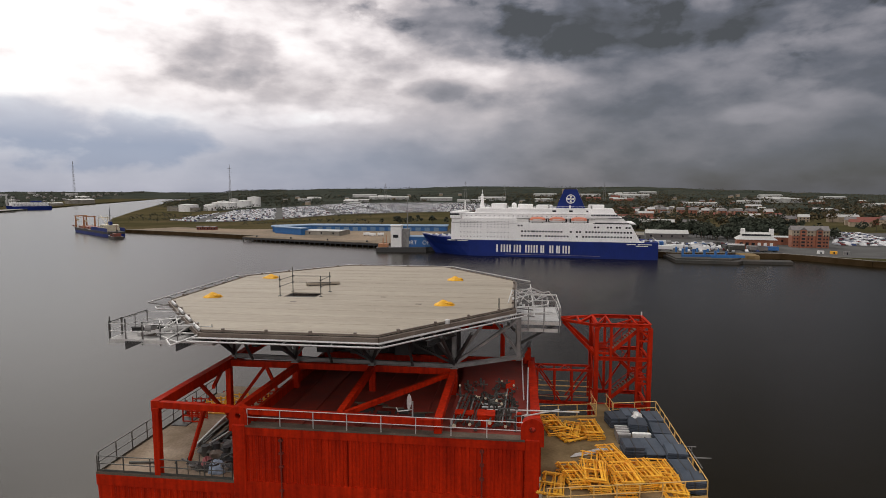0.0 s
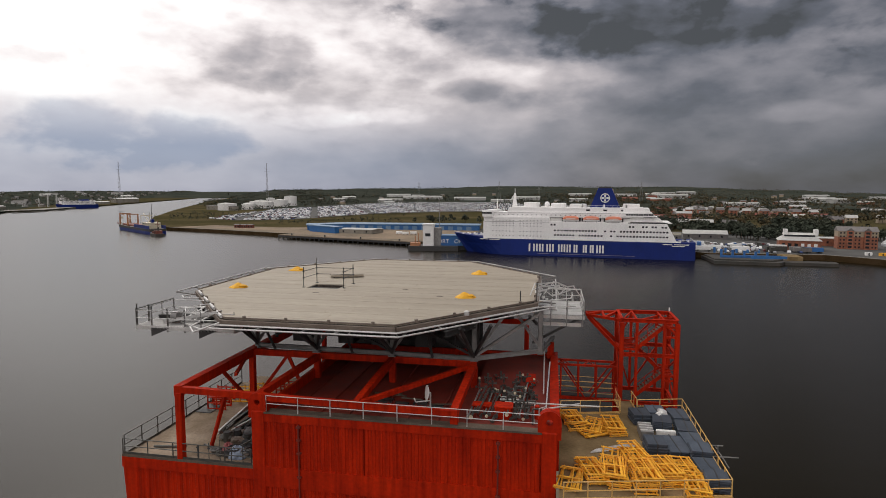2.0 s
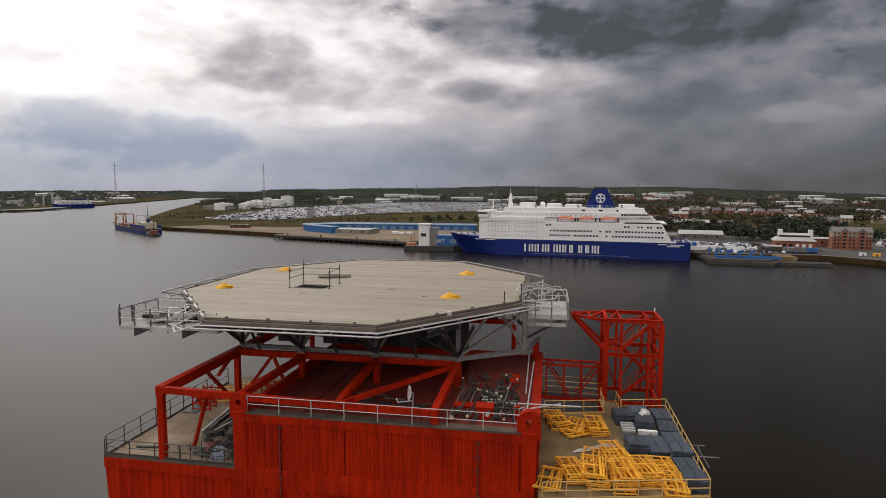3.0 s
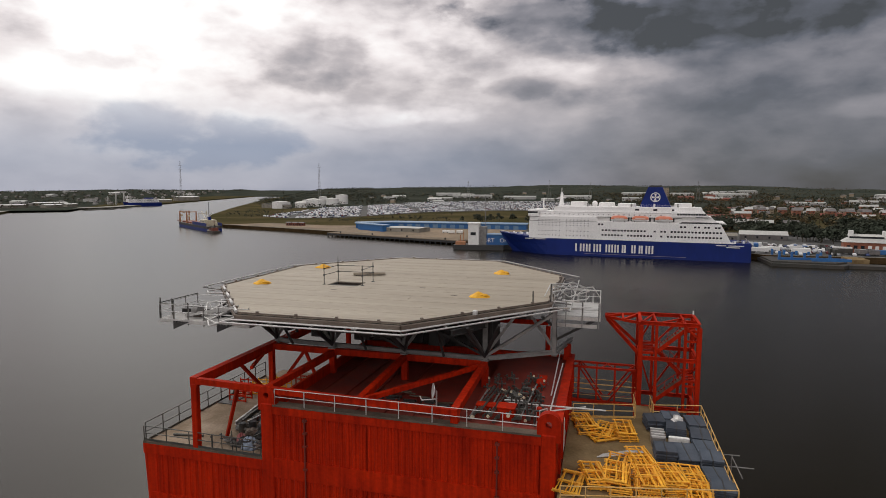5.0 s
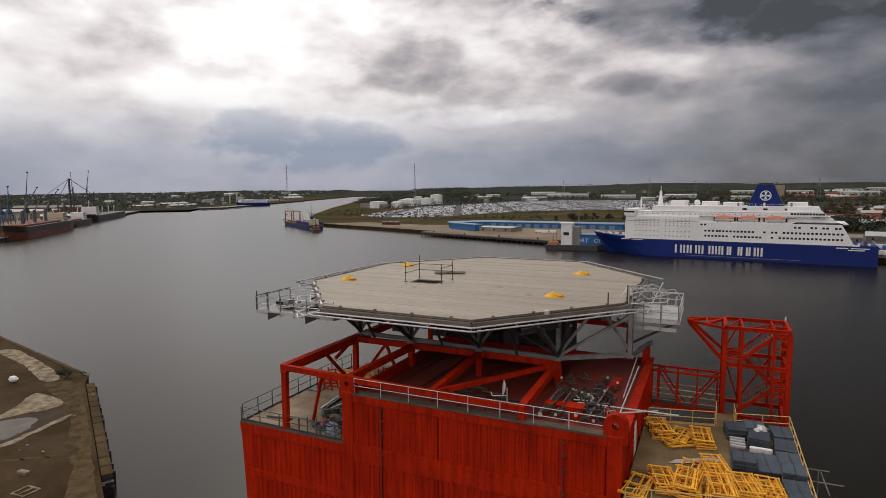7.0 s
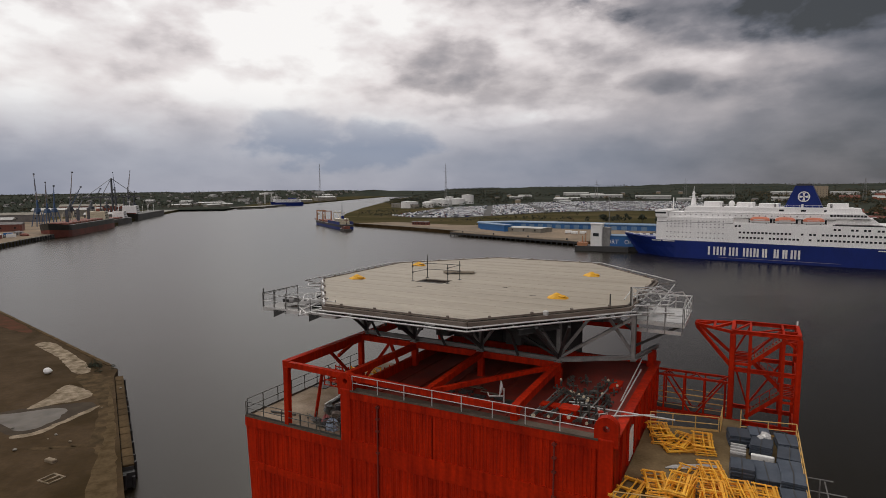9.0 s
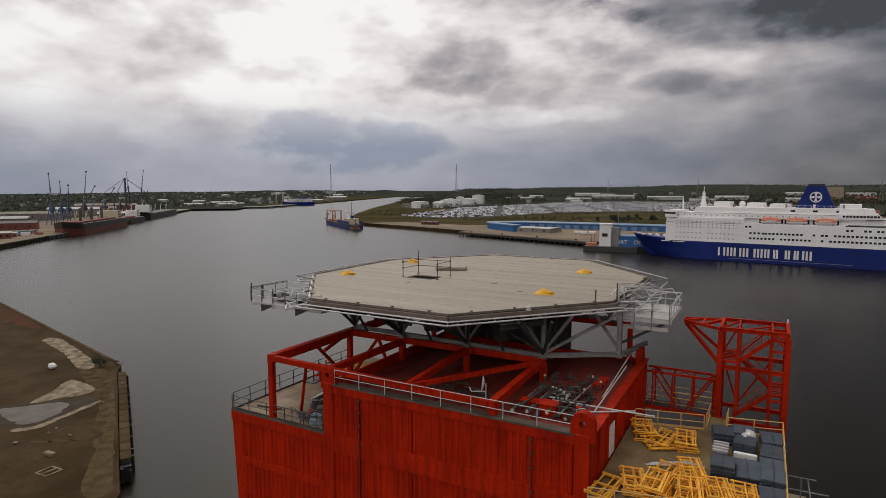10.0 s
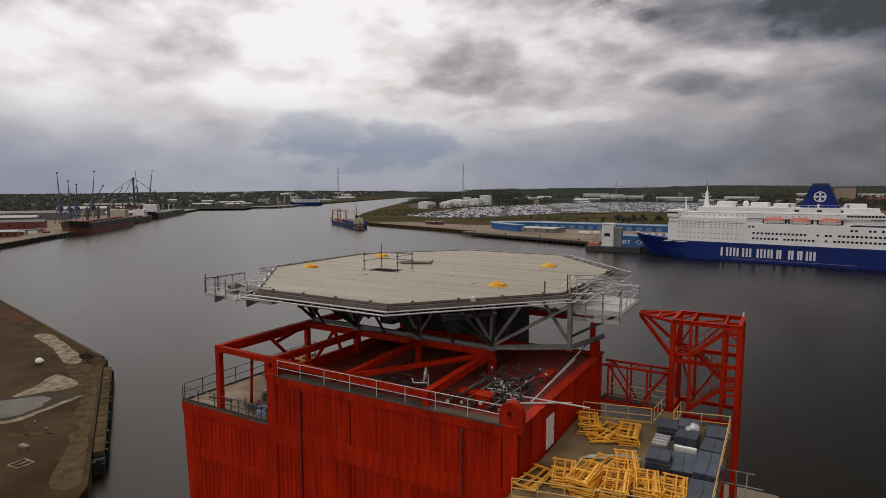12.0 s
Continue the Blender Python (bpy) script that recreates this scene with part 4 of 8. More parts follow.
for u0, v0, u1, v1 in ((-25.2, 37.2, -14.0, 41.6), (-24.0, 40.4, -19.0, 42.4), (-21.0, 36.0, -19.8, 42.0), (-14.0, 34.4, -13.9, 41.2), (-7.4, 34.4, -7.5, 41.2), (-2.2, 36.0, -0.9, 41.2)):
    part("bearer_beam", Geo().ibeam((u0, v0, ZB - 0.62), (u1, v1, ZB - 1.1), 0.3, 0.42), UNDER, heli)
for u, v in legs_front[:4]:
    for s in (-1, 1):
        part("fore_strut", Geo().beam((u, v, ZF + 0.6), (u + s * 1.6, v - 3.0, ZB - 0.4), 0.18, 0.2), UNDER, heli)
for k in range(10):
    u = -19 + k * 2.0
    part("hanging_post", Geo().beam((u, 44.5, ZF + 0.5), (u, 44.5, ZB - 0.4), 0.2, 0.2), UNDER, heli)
# added screen: closes the back so the space under the deck reads dark
part("rear_screen", Geo().box(-14.2, -1.2, 49.55, 49.7, 22.6, ZB - 0.62), UNDER, heli, "added dark screen for the shade under the helideck")

# side access platforms with their rails
def access(name, u0, u1, v0, v1, z, label):
    ob = thing(name, label, "walkway", ((u0 + u1) / 2, (v0 + v1) / 2, z))
    part("grating", Geo().box(u0, u1, v0, v1, z - 0.08, z), STEEL, ob)
    for a, b in (((u0, v0), (u1, v0)), ((u1, v0), (u1, v1)), ((u1, v1), (u0, v1)), ((u0, v1), (u0, v0))):
        part("edge_channel", Geo().beam((*a, z - 0.16), (*b, z - 0.16), 0.1, 0.3), PALE, ob)
    for k in range(3):
        u = u0 + (k + 0.5) * (u1 - u0) / 3
        part("hanger_bracket", Geo().beam((u, v1, z - 0.3), (u, v1 + 2.6, z + 0.3), 0.16, 0.3), STEEL, ob)
    return ob


left_walk = access("access_platform", -25.35, -17.4, 34.9, 39.3, 27.85, "grey grated access platform at the helideck edge")
for a, b in (((-25.35, 34.9), (-17.4, 34.9)), ((-25.35, 39.3), (-25.35, 34.9)), ((-25.25, 39.2), (-22.5, 39.2))):
    n = max(2, round((Vector(a) - Vector(b)).length / 1.35))
    for k in range(n + 1):
        if a[0] == -25.35 or b[0] == -25.35 or k % 2 == 0:
            u, v = a[0] + (b[0] - a[0]) * k / n, a[1] + (b[1] - a[1]) * k / n
            part("post", Geo().tube((u, v, 27.85), (u, v, 29.1), 0.035, 6), STEEL, left_walk)
    for h in (0.55, 1.1):
        part("rail", Geo().tube((*a, 27.85 + h), (*b, 27.85 + h), 0.03, 6), PALE, left_walk)
for k in range(5):
    u = -23.6 + k * 1.05
    part("stair_tread", Geo().box(u, u + 0.28, 35.9, 37.3, 27.9 + k * 0.19, 27.95 + k * 0.19), PALE, left_walk)
part("stair_string", Geo().beam((-23.8, 35.85, 27.95), (-18.9, 35.85, 28.9), 0.06, 0.24), PALE, left_walk)
for u in (-24.1, -20.2):
    part("corner_gusset", Geo().add([(u, 34.85, 27.7), (u + 1.5, 34.85, 27.7), (u, 34.85, 27.05), (u, 35.0, 27.7), (u + 1.5, 35.0, 27.7), (u, 35.0, 27.05)], [(0, 1, 2), (5, 4, 3), (0, 3, 4, 1), (1, 4, 5, 2), (2, 5, 3, 0)]), BLACK, left_walk)

for k, (u, v, z, tilt, turn) in enumerate(((-22.6, 37.6, 28.0, 14, 20), (-21.9, 38.4, 28.25, 24, 32), (-21.0, 37.2, 28.1, 10, 8), (-20.6, 38.6, 28.5, 30, 40), (-23.4, 38.6, 28.0, 38, 64))):
    fr = thing("net_frame", "pale aluminium net frame stacked on the access platform", "frame", (0, 0, 0), PLAT @ pose(u, v, z, tilt, 0, turn), "stacked net frames")
    part("outer_tube", Geo().path([(-1.5, -0.7, 0), (1.5, -0.7, 0), (1.5, 0.7, 0), (-1.5, 0.7, 0), (-1.5, -0.7, 0)], 0.05), PALE, fr)
    for x in (-0.75, 0, 0.75):
        part("rung", Geo().tube((x, -0.7, 0), (x, 0.7, 0), 0.035, 6), STEEL if k % 2 else PALE, fr)
coil = thing("hose_reel", "grey hose reel on the access platform", "reel", (-22.9, 36.2, 27.85))
part("drum", Geo().tube((-23.2, 36.2, 28.3), (-22.7, 36.2, 28.3), 0.42, 16), STEEL, coil)
part("stand", Geo().box(-23.25, -22.65, 36.05, 36.35, 27.85, 28.3), BROWN, coil)
stanchion = thing("corner_stanchion", "tall dark scaffold stanchions at the platform corner", "scaffold", (-25.3, 35.0, 27.85))
for u, v, h in ((-25.3, 34.95, 1.6), (-25.3, 36.2, 1.3), (-24.1, 34.95, 1.45), (-22.8, 34.95, 1.3), (-21.4, 34.95, 1.25)):
    part("post", Geo().tube((u, v, 27.4 if u > -25 else 27.86), (u, v, 27.85 + h), 0.05, 6), PIPE, stanchion)
part("rail", Geo().tube((-25.35, 34.93, 29.0), (-21.3, 34.93, 28.9), 0.04, 6), PIPE, stanchion)
part("rail", Geo().tube((-25.33, 34.95, 29.05), (-25.33, 39.3, 29.05), 0.04, 6), PIPE, stanchion)

right_walk = access("access_platform", 3.5, 7.6, 46.0, 52.4, 27.5, "grey access platform with pale side sheets")
for k in range(4):
    part("floor_sheet", Geo().box(3.6, 7.5, 46.15 + k * 1.53, 47.6 + k * 1.53, 27.504, 27.54), PALE, right_walk, "pale sheet laid on the grating")
part("fascia_sheet", Geo().box(3.7, 7.4, 46.1, 46.16, 26.55, 26.85), PALE, right_walk)
for k in range(4):
    u = 3.6 + k * 1.3
    part("sheet_post", Geo().tube((u, 45.92, 26.6), (u, 45.92, 28.75), 0.04, 6), STEEL, right_walk)
for a, b in (((7.6, 46.0), (7.6, 52.3)), ((3.6, 46.0), (7.6, 46.0)), ((7.6, 52.3), (5, 52.3))):
    n = max(2, round((Vector(a) - Vector(b)).length / 1.5))
    for k in range(n + 1):
        u, v = a[0] + (b[0] - a[0]) * k / n, a[1] + (b[1] - a[1]) * k / n
        part("post", Geo().tube((u, v, 27.5), (u, v, 28.7), 0.04, 6), PALE, right_walk)
    for h in (0.6, 1.2):
        part("rail", Geo().tube((*a, 27.5 + h), (*b, 27.5 + h), 0.036, 6), PALE, right_walk)
part("hung_frame", Geo().beam((3.8, 46.2, 26.6), (3.2, 43.5, ZB - 0.7), 0.12, 0.2), UNDER, right_walk)
part("hung_frame", Geo().beam((7.2, 46.3, 27.2), (3.4, 46.4, ZF + 0.6), 0.16, 0.2), UNDER, right_walk)
part("folded_frame", Geo().path([(3.2, 45.2, 29.2), (3.5, 47.4, 29.9), (5.0, 48.8, 29.3), (6.6, 50.4, 28.9), (5.0, 48.2, 28.7), (3.5, 47.4, 29.9)], 0.05).path([(3.3, 48.0, 29.2), (5.2, 50.2, 29.7), (6.6, 51.4, 28.7)], 0.04), PALE, right_walk)
for k in range(6):
    part("stair_tread", Geo().box(3.5 + k * 0.3, 3.76 + k * 0.3, 47.6, 48.8, 29.0 - k * 0.22, 29.04 - k * 0.22), PALE, right_walk)

for pts, r in (([(3.8, 45.3, 28.3), (3.8, 45.3, 30.2), (5.4, 48.2, 29.9), (6.4, 50.2, 29.2)], 0.055), ([(3.8, 45.3, 29.5), (5.6, 48.4, 29.6)], 0.05), ([(3.8, 45.5, 28.7), (6.5, 46.2, 28.9), (6.7, 48.0, 28.9)], 0.05), ([(3.9, 46.8, 28.3), (3.9, 46.8, 29.7), (5.5, 49.2, 29.5), (6.0, 51.0, 28.7)], 0.05),
               ([(2.6, 44.2, 28.35), (6.9, 45.8, 28.35)], 0.06), ([(3.8, 47.9, 29.2), (6.9, 51.6, 29.1), (7.6, 52.2, 28.0)], 0.045), ([(5.2, 51.5, 28.75), (7.5, 51.8, 28.75)], 0.05), ([(4.3, 47.4, 29.0), (5.0, 48.9, 29.7), (5.6, 48.3, 28.9), (6.3, 49.7, 29.2)], 0.035)):
    part("upturned_frame", Geo().path(pts, r), PALE, right_walk)
for u, v, z in ((3.75, 44.9, 30.3), (2.5, 43.3, 29.9)):
    part("dark_post", Geo().tube((u, v, 28.0), (u, v, z), 0.055, 6), PIPE, right_walk)
part("coiled_cable", Geo().path([(4.3 + 0.45 * math.cos(a), 48.2 + 0.3 * math.sin(a), 28.9 + 0.35 * math.sin(a * 1.3)) for a in [0.5 * i for i in range(22)]], 0.035), STEEL, right_walk)

# things on the helideck
for u, v in ((-23.5, 46.1), (-23.1, 57.9), (-2.7, 58.8), (-2.25, 45.0)):
    cover_ = thing("tie_down_cover", "yellow weathered sheet cover on the helideck", "cover", (u, v, HZ + 0.008), group="yellow covers on the helideck")
    ang_ = [2 * math.pi * i / 12 for i in range(12)]
    rag_ = [rnd.uniform(0.75, 1.15) for _ in ang_]
    part("sheet", Geo().loft([[(u + w * 0.95 * math.cos(a) * f, v + w * 0.75 * math.sin(a) * f, HZ + 0.009 + z * (1.3 - 0.3 * f)) for a, f in zip(ang_, rag_)] for w, z in ((1.0, 0.0), (0.86, 0.10), (0.5, 0.24), (0.24, 0.38), (0.06, 0.43))], True), COVERYEL, cover_)
    part("fold", Geo().lump((u + 0.5, v - 0.15, HZ + 0.16), (0.4, 0.3, 0.16), rnd, 8, 4, 0.3), COVERYEL, cover_)
LID = PLAT @ pose(-16.0, 54.4, HZ + 0.014, 0, 0, 24)
plate = thing("hatch_cover", "thick grey hatch cover lying on the helideck", "hatch cover", (0, 0, 0), LID)
part("lid", Geo().chamfer(-1.65, 1.65, -0.85, 0.85, 0.09, 0.33, 0.05), BEIGE, plate)
for u in (-1.4, 1.2):
    part("bearer", Geo().box(u, u + 0.15, -0.8, 0.8, 0, 0.09), BROWN, plate)
guard = thing("hatch_guard", "scaffold tube guard round the open hatch", "scaffold", (-15.7, 48.6, HZ + 0.01))
corners = [(-17.6, 47.3), (-13.8, 47.5), (-13.8, 50.1), (-17.4, 49.9)]
for k, (u, v) in enumerate(corners):
    part("standard", Geo().tube((u, v, HZ + 0.01), (u, v, HZ + (2.4 if k == 3 else 1.9)), 0.04, 6), PIPE, guard)
    part("base_plate", Geo().box(u - 0.14, u + 0.14, v - 0.14, v + 0.14, HZ + 0.009, HZ + 0.04), BLACK, guard)
    for h in (0.9, 1.5):
        part("coupler", Geo().tube((u - 0.07, v, HZ + h), (u + 0.07, v, HZ + h), 0.075, 6), BLACK, guard)
for a, b in ((0, 3), (3, 2), (2, 1)):
    for h in (0.9, 1.5):
        part("ledger", Geo().tube((*corners[a], HZ + h), (*corners[b], HZ + h), 0.03, 6), PIPE, guard)
for u, v in ((-15.6, 44.6), (-8.3, 47.8), (-4.6, 44.9)):
    solo("drain_plate", Geo().box(u, u + 0.5, v, v + 0.25, HZ + 0.011, HZ + 0.03), BROWN, "small dark drain plate on the helideck", "drain", (u, v, HZ + 0.011), group="drains in the helideck")
solo("flood_light", Geo().chamfer(-1.3, -0.95, 38.45, 38.8, HZ - 0.15, HZ + 0.2, 0.05), PALE, "white flood light box at the helideck edge", "light", (-1.1, 38.6, HZ - 0.15))


# ---- red stair tower and walkway ----
T0, T1, S0, S1, TT = 10.95, 15.5, 48.6, 52.4, 26.75
MB, MC, TM, TL = T0 + 1.25, T0 + 3.5, 23.75, 19.5        # inner columns, middle ring, foot
tower = thing("stair_tower", "red steel stair tower with open flights and a side arm", "stair tower", (13.2, 50.5, 3.4))
for u in (T0, T1):
    for v in (S0, S1):
        part("column", Geo().chamfer(u - 0.19, u + 0.19, v - 0.19, v + 0.19, 3.4, TT - 0.18, 0.03), RED, tower)
for z in (TL, TM, TT):
    for p, q in (((T0, S0, z), (T1, S0, z)), ((T1, S0, z), (T1, S1, z)), ((T1, S1, z), (T0, S1, z)), ((T0, S1, z), (T0, S0, z))):
        part("ring_beam", Geo().ibeam(p, q, 0.24, 0.32), RED, tower)
for u in (MB, MC):
    for v in (S0, S1):
        part("mid_column", Geo().box(u - 0.11, u + 0.11, v - 0.11, v + 0.11, TL + 0.1, TT - 0.17), RED, tower)
    part("top_tie", Geo().beam((u, S0, TT), (u, S1, TT), 0.14, 0.2), RED, tower)
for p, q in (((T0, S0, TT), (MB, S1, TT)), ((MB, S0, TT), (MC, S1 - 1.2, TT)), ((MC, S0 + 1.6, TT), (T1, S0 + 1.6, TT))):
    part("plan_brace", Geo().beam(p, q, 0.11, 0.12), RED, tower)
tip_a, tip_b = (T0 - 2.85, S0 + 1.9, TT - 0.05), (T0 - 2.85, S0 + 3.0, TT - 0.05)
for p, q in (((T0, S0, TT - 0.05), tip_a), ((T0, S1, TT - 0.05), tip_b), (tip_a, tip_b), ((T0 - 1.4, S0 + 0.95, TT - 0.05), (T0 - 1.4, S1 - 0.4, TT - 0.05)), ((T0 - 1.4, S0 + 0.95, TT - 0.05), (T0, S1, TT - 0.05)), ((T0 - 1.4, S1 - 0.4, TT - 0.05), tip_a)):
    part("arm_beam", Geo().beam(p, q, 0.16, 0.22), RED, tower)
for p, q in ((tip_a, (T0, S0, TM + 0.2)), (tip_b, (T0, S1, TM + 0.2))):
    part("arm_brace", Geo().beam((p[0] + 0.1, p[1], p[2] - 0.15), q, 0.2, 0.26), RED, tower)
for p, q in (((T0, S0, TM + 0.2), (T0, S1, TT - 0.3)), ((T0, S1, TM - 0.2), (T0, S0, TL + 0.3)), ((T1, S0, TT - 0.3), (T1, S1, TM + 0.3)), ((T1, S0, TM - 0.2), (T1, S1, 21.6)), ((T1, S1, 21.5), (T1, S0, TL + 0.2)),
             ((MC, S0, TT - 0.25), (MC + 0.95, S0, TT - 1.0)), ((MB, S1, TL + 0.2), (T0, S1, TM - 0.2)), ((T0, S1, TM + 0.2), (MB, S1, TT - 0.2)), ((MC, S1, TM - 0.2), (MB, S1, TL + 0.3)), ((MB, S1, TM + 0.2), (MC, S1, TT - 0.3))):
    part("diagonal_brace", Geo().beam(p, q, 0.12, 0.14), RED, tower)
for v in (S0, S1):
    for z in (21.6, 25.4):
        part("side_tie", Geo().beam((MC, v, z), (T1, v, z), 0.12, 0.16), RED, tower)
for z in (21.6, 25.4):
    part("end_tie", Geo().beam((T1, S0, z), (T1, S1, z), 0.12, 0.16), RED, tower)
for x0, x1, z in ((T0 + 0.15, MB, TM + 0.42), (MC, T1 - 0.15, 21.95), (MC, T1 - 0.15, 26.2)):
    land_ = part("landing", Geo().beam((x0, S0 + 0.15, z), (x1, S0 + 0.15, z), 0.08, 0.18), RED, tower)
    part("landing_beam", Geo().beam((x0, S1 - 0.3, z), (x1, S1 - 0.3, z), 0.08, 0.18), RED, land_)
    for k in range(7):
        v = S0 + 0.45 + k * 0.45
        part("landing_bar", Geo().box(x0, x1, v, v + 0.12, z - 0.03, z + 0.03), RED, land_)
    for h in (0.5, 1.0):
        if z < 26:
            part("landing_rail", Geo().tube((x0, S0 + 0.2, z + h), (x1, S0 + 0.2, z + h), 0.035, 5), RED, land_)
for x0, z0, x1, z1, v0 in ((MB - 0.15, TL + 0.35, MC, 21.95, S0 + 0.35), (MC, 21.95, MB, TM + 0.42, S0 + 2.1), (MB, TM + 0.42, MC, 26.2, S0 + 0.35)):
    flight = part("stair_flight", Geo().beam((x0, v0, z0), (x1, v0, z1), 0.07, 0.3), RED, tower)
    part("string", Geo().beam((x0, v0 + 1.0, z0), (x1, v0 + 1.0, z1), 0.07, 0.3), RED, flight)
    for k in range(11):
        x, z = x0 + (x1 - x0) * (k + 0.5) / 11, z0 + (z1 - z0) * (k + 0.5) / 11 + 0.1
        part("tread", Geo().box(x - 0.13, x + 0.13, v0 + 0.04, v0 + 0.96, z, z + 0.04), GRIME if v0 < S0 + 1 else RED_DARK, flight)
        if k % 3 == 1:
            part("stair_post", Geo().tube((x, v0, z), (x, v0, z + 0.9), 0.026, 5), RED, flight)
    part("stair_rail", Geo().tube((x0, v0, z0 + 1.05), (x1, v0, z1 + 1.05), 0.03, 6), RED, flight)
part("pole", Geo().tube((T1, S1, TT), (T1, S1, TT + 0.5), 0.06), WHITE, tower)

B0, B1, BT, BB = 49.5, 51.0, 22.3, 19.25                 # near and far side, top and bottom chord
bridge = thing("walkway_truss", "red steel truss walkway between module and tower", "walkway", (8, 50.2, 18.9))
for v in (B0, B1):
    part("top_chord", Geo().beam((UR - 0.1, v, BT), (T0 - 0.22, v, BT), 0.17, 0.17), RED, bridge)
    part("bottom_chord", Geo().beam((UR - 0.1, v, BB), (T0 - 0.22, v, BB), 0.22, 0.26), RED, bridge)
    for k in range(4):
        u = UR + 0.5 + k * 1.55
        part("upright", Geo().beam((u, v, BB + 0.1), (u, v, BT - 0.08), 0.13, 0.13), RED, bridge)
    part("diagonal", Geo().beam((UR + 0.6, v, BT - 0.1), (UR + 2.6, v, BB + 0.1), 0.12, 0.12), RED, bridge)
    part("diagonal", Geo().beam((T0 - 0.5, v, BT - 0.1), (T0 - 2.5, v, BB + 0.1), 0.12, 0.12), RED, bridge)
    for z in (0.5, 1.05, 1.5):
        part("side_rail", Geo().tube((UR, v + 0.1, BB + z), (T0 - 0.2, v + 0.1, BB + z), 0.03, 6), RAILYEL, bridge)
for k in range(5):
    u = UR + 0.2 + k * 1.1
    part("cross_tie", Geo().beam((u, B0, BT + 0.03), (u + 0.7 * (-1) ** k, B1, BT + 0.03), 0.08, 0.08), RED, bridge)
part("floor", Geo().box(UR - 0.1, T0 - 0.22, B0 + 0.1, B1 - 0.1, BB + 0.13, BB + 0.18), UNDER, bridge)
ramp = thing("access_ramp", "ochre coated ramp from the deck to the stair tower", "ramp", (11.1, 46.5, RZ - 0.6))
part("plate", Geo().add([(10.5, lay(10.5, True) + 0.02, RZ - 0.1), (11.7, lay(11.7, True) + 0.02, RZ - 0.1), (11.9, S0 - 0.2, TL + 0.05), (10.5, S0 - 0.2, TL + 0.05), (10.5, lay(10.5, True) + 0.02, RZ), (11.7, lay(11.7, True) + 0.02, RZ), (11.9, S0 - 0.2, TL + 0.16), (10.5, S0 - 0.2, TL + 0.16)],
                        [(3, 2, 1, 0), (4, 5, 6, 7), (0, 1, 5, 4), (1, 2, 6, 5), (2, 3, 7, 6), (3, 0, 4, 7)]), DECK, ramp)
for u in (10.5, 11.8):
    part("kerb", Geo().beam((u, lay(u, True) + 0.1, RZ + 0.05), (u, S0 - 0.2, TL + 0.22), 0.06, 0.16), RAILYEL, ramp)
    for k in range(3):
        v = lay(u, True) + 0.3 + k * 1.5
        zz = RZ + (TL + 0.16 - RZ) * (v - lay(u, True)) / (S0 - 0.2 - lay(u, True))
        part("post", Geo().tube((u, v, zz), (u, v, zz + 1.05), 0.035, 6), RAILYEL, ramp)
    part("rail", Geo().tube((u, lay(u, True) + 0.3, RZ + 1.03), (u, S0 - 0.5, TL + 1.2), 0.035, 6), RAILYEL, ramp)


# ---- loads on the laydown deck ----
def panel_proto():
    ob = thing("guard_rail", "yellow painted steel guard rail section in a stacked pile", "guard rail", (0, 0, 0), group="stacked yellow guard rails")
    w, h = 2.7, 1.15
    for y in (0, 0.55, h):
        part("rail", Geo().tube((-w / 2, y - h / 2, 0.06), (w / 2, y - h / 2, 0.06), 0.045, 6), YELLOW, ob)
    part("toe_plate", Geo().box(-w / 2 + 0.1, w / 2 - 0.1, -h / 2 + 0.1, -h / 2 + 0.24, 0.05, 0.065), YELLOW, ob)
    for k in range(3):
        x = -w / 2 + 0.1 + k * (w - 0.2) / 2
        part("post", Geo().tube((x, -h / 2 - 0.08, 0.06), (x, h / 2 + 0.16, 0.06), 0.05, 6), YELLOW, ob)
    return ob


proto = panel_proto()
piles = [(6.2, 32.0, 87, 3), (7.65, 33.1, 104, 5), (9.1, 32.8, 90, 7), (10.55, 35.7, 99, 5), (10.5, 32.5, 94, 8), (11.95, 33.6, 104, 6), (13.3, 34.3, 98, 4), (13.35, 32.3, 94, 5), (8.9, 35.6, 84, 2),
         (6.75, 41.0, 106, 5), (8.15, 40.5, 74, 3), (9.5, 40.5, 104, 5), (8.5, 39.6, 30, 2)]
first = True
for cu, cv, turn, count in piles:
    lean, drift = rnd.uniform(-3, 3), rnd.uniform(-0.05, 0.05)
    for k in range(count):
        loose = 4.5 if k > count - 4 else 1.6
        m = PLAT @ pose(cu + drift * k + rnd.uniform(-0.03, 0.03) * loose, cv + rnd.uniform(-0.05, 0.05) * loose, RZ + k * 0.15, lean + rnd.uniform(-0.6, 0.6) * loose, rnd.uniform(-0.6, 0.6) * loose, turn + rnd.uniform(-2, 2) * loose)
        if first:
            proto.matrix_world = m
            first = False
        else:
            copy_thing(proto, m)


def bundle_proto(w, d, n):
    ob = thing("grating_bundle", "stack of dark blue-grey steel gratings on the deck", "grating stack", (0, 0, 0), group="stacked gratings")
    for k in range(n):
        s = rnd.uniform(-0.05, 0.05)
        part("grating", Geo().chamfer(-w / 2 + s, w / 2 + s, -d / 2 - s, d / 2 - s, 0.1 + k * 0.085, 0.1 + k * 0.085 + 0.07, 0.012), SLATE, ob)
    for x in (-w / 3, w / 3):
        part("bearer", Geo().box(x - 0.06, x + 0.06, -d / 2, d / 2, 0, 0.1), BROWN, ob)
    part("strap", Geo().box(-0.03, 0.03, -d / 2 - 0.07, d / 2 + 0.07, 0.09, 0.1 + n * 0.085 + 0.012), BLACK, ob)
    return ob


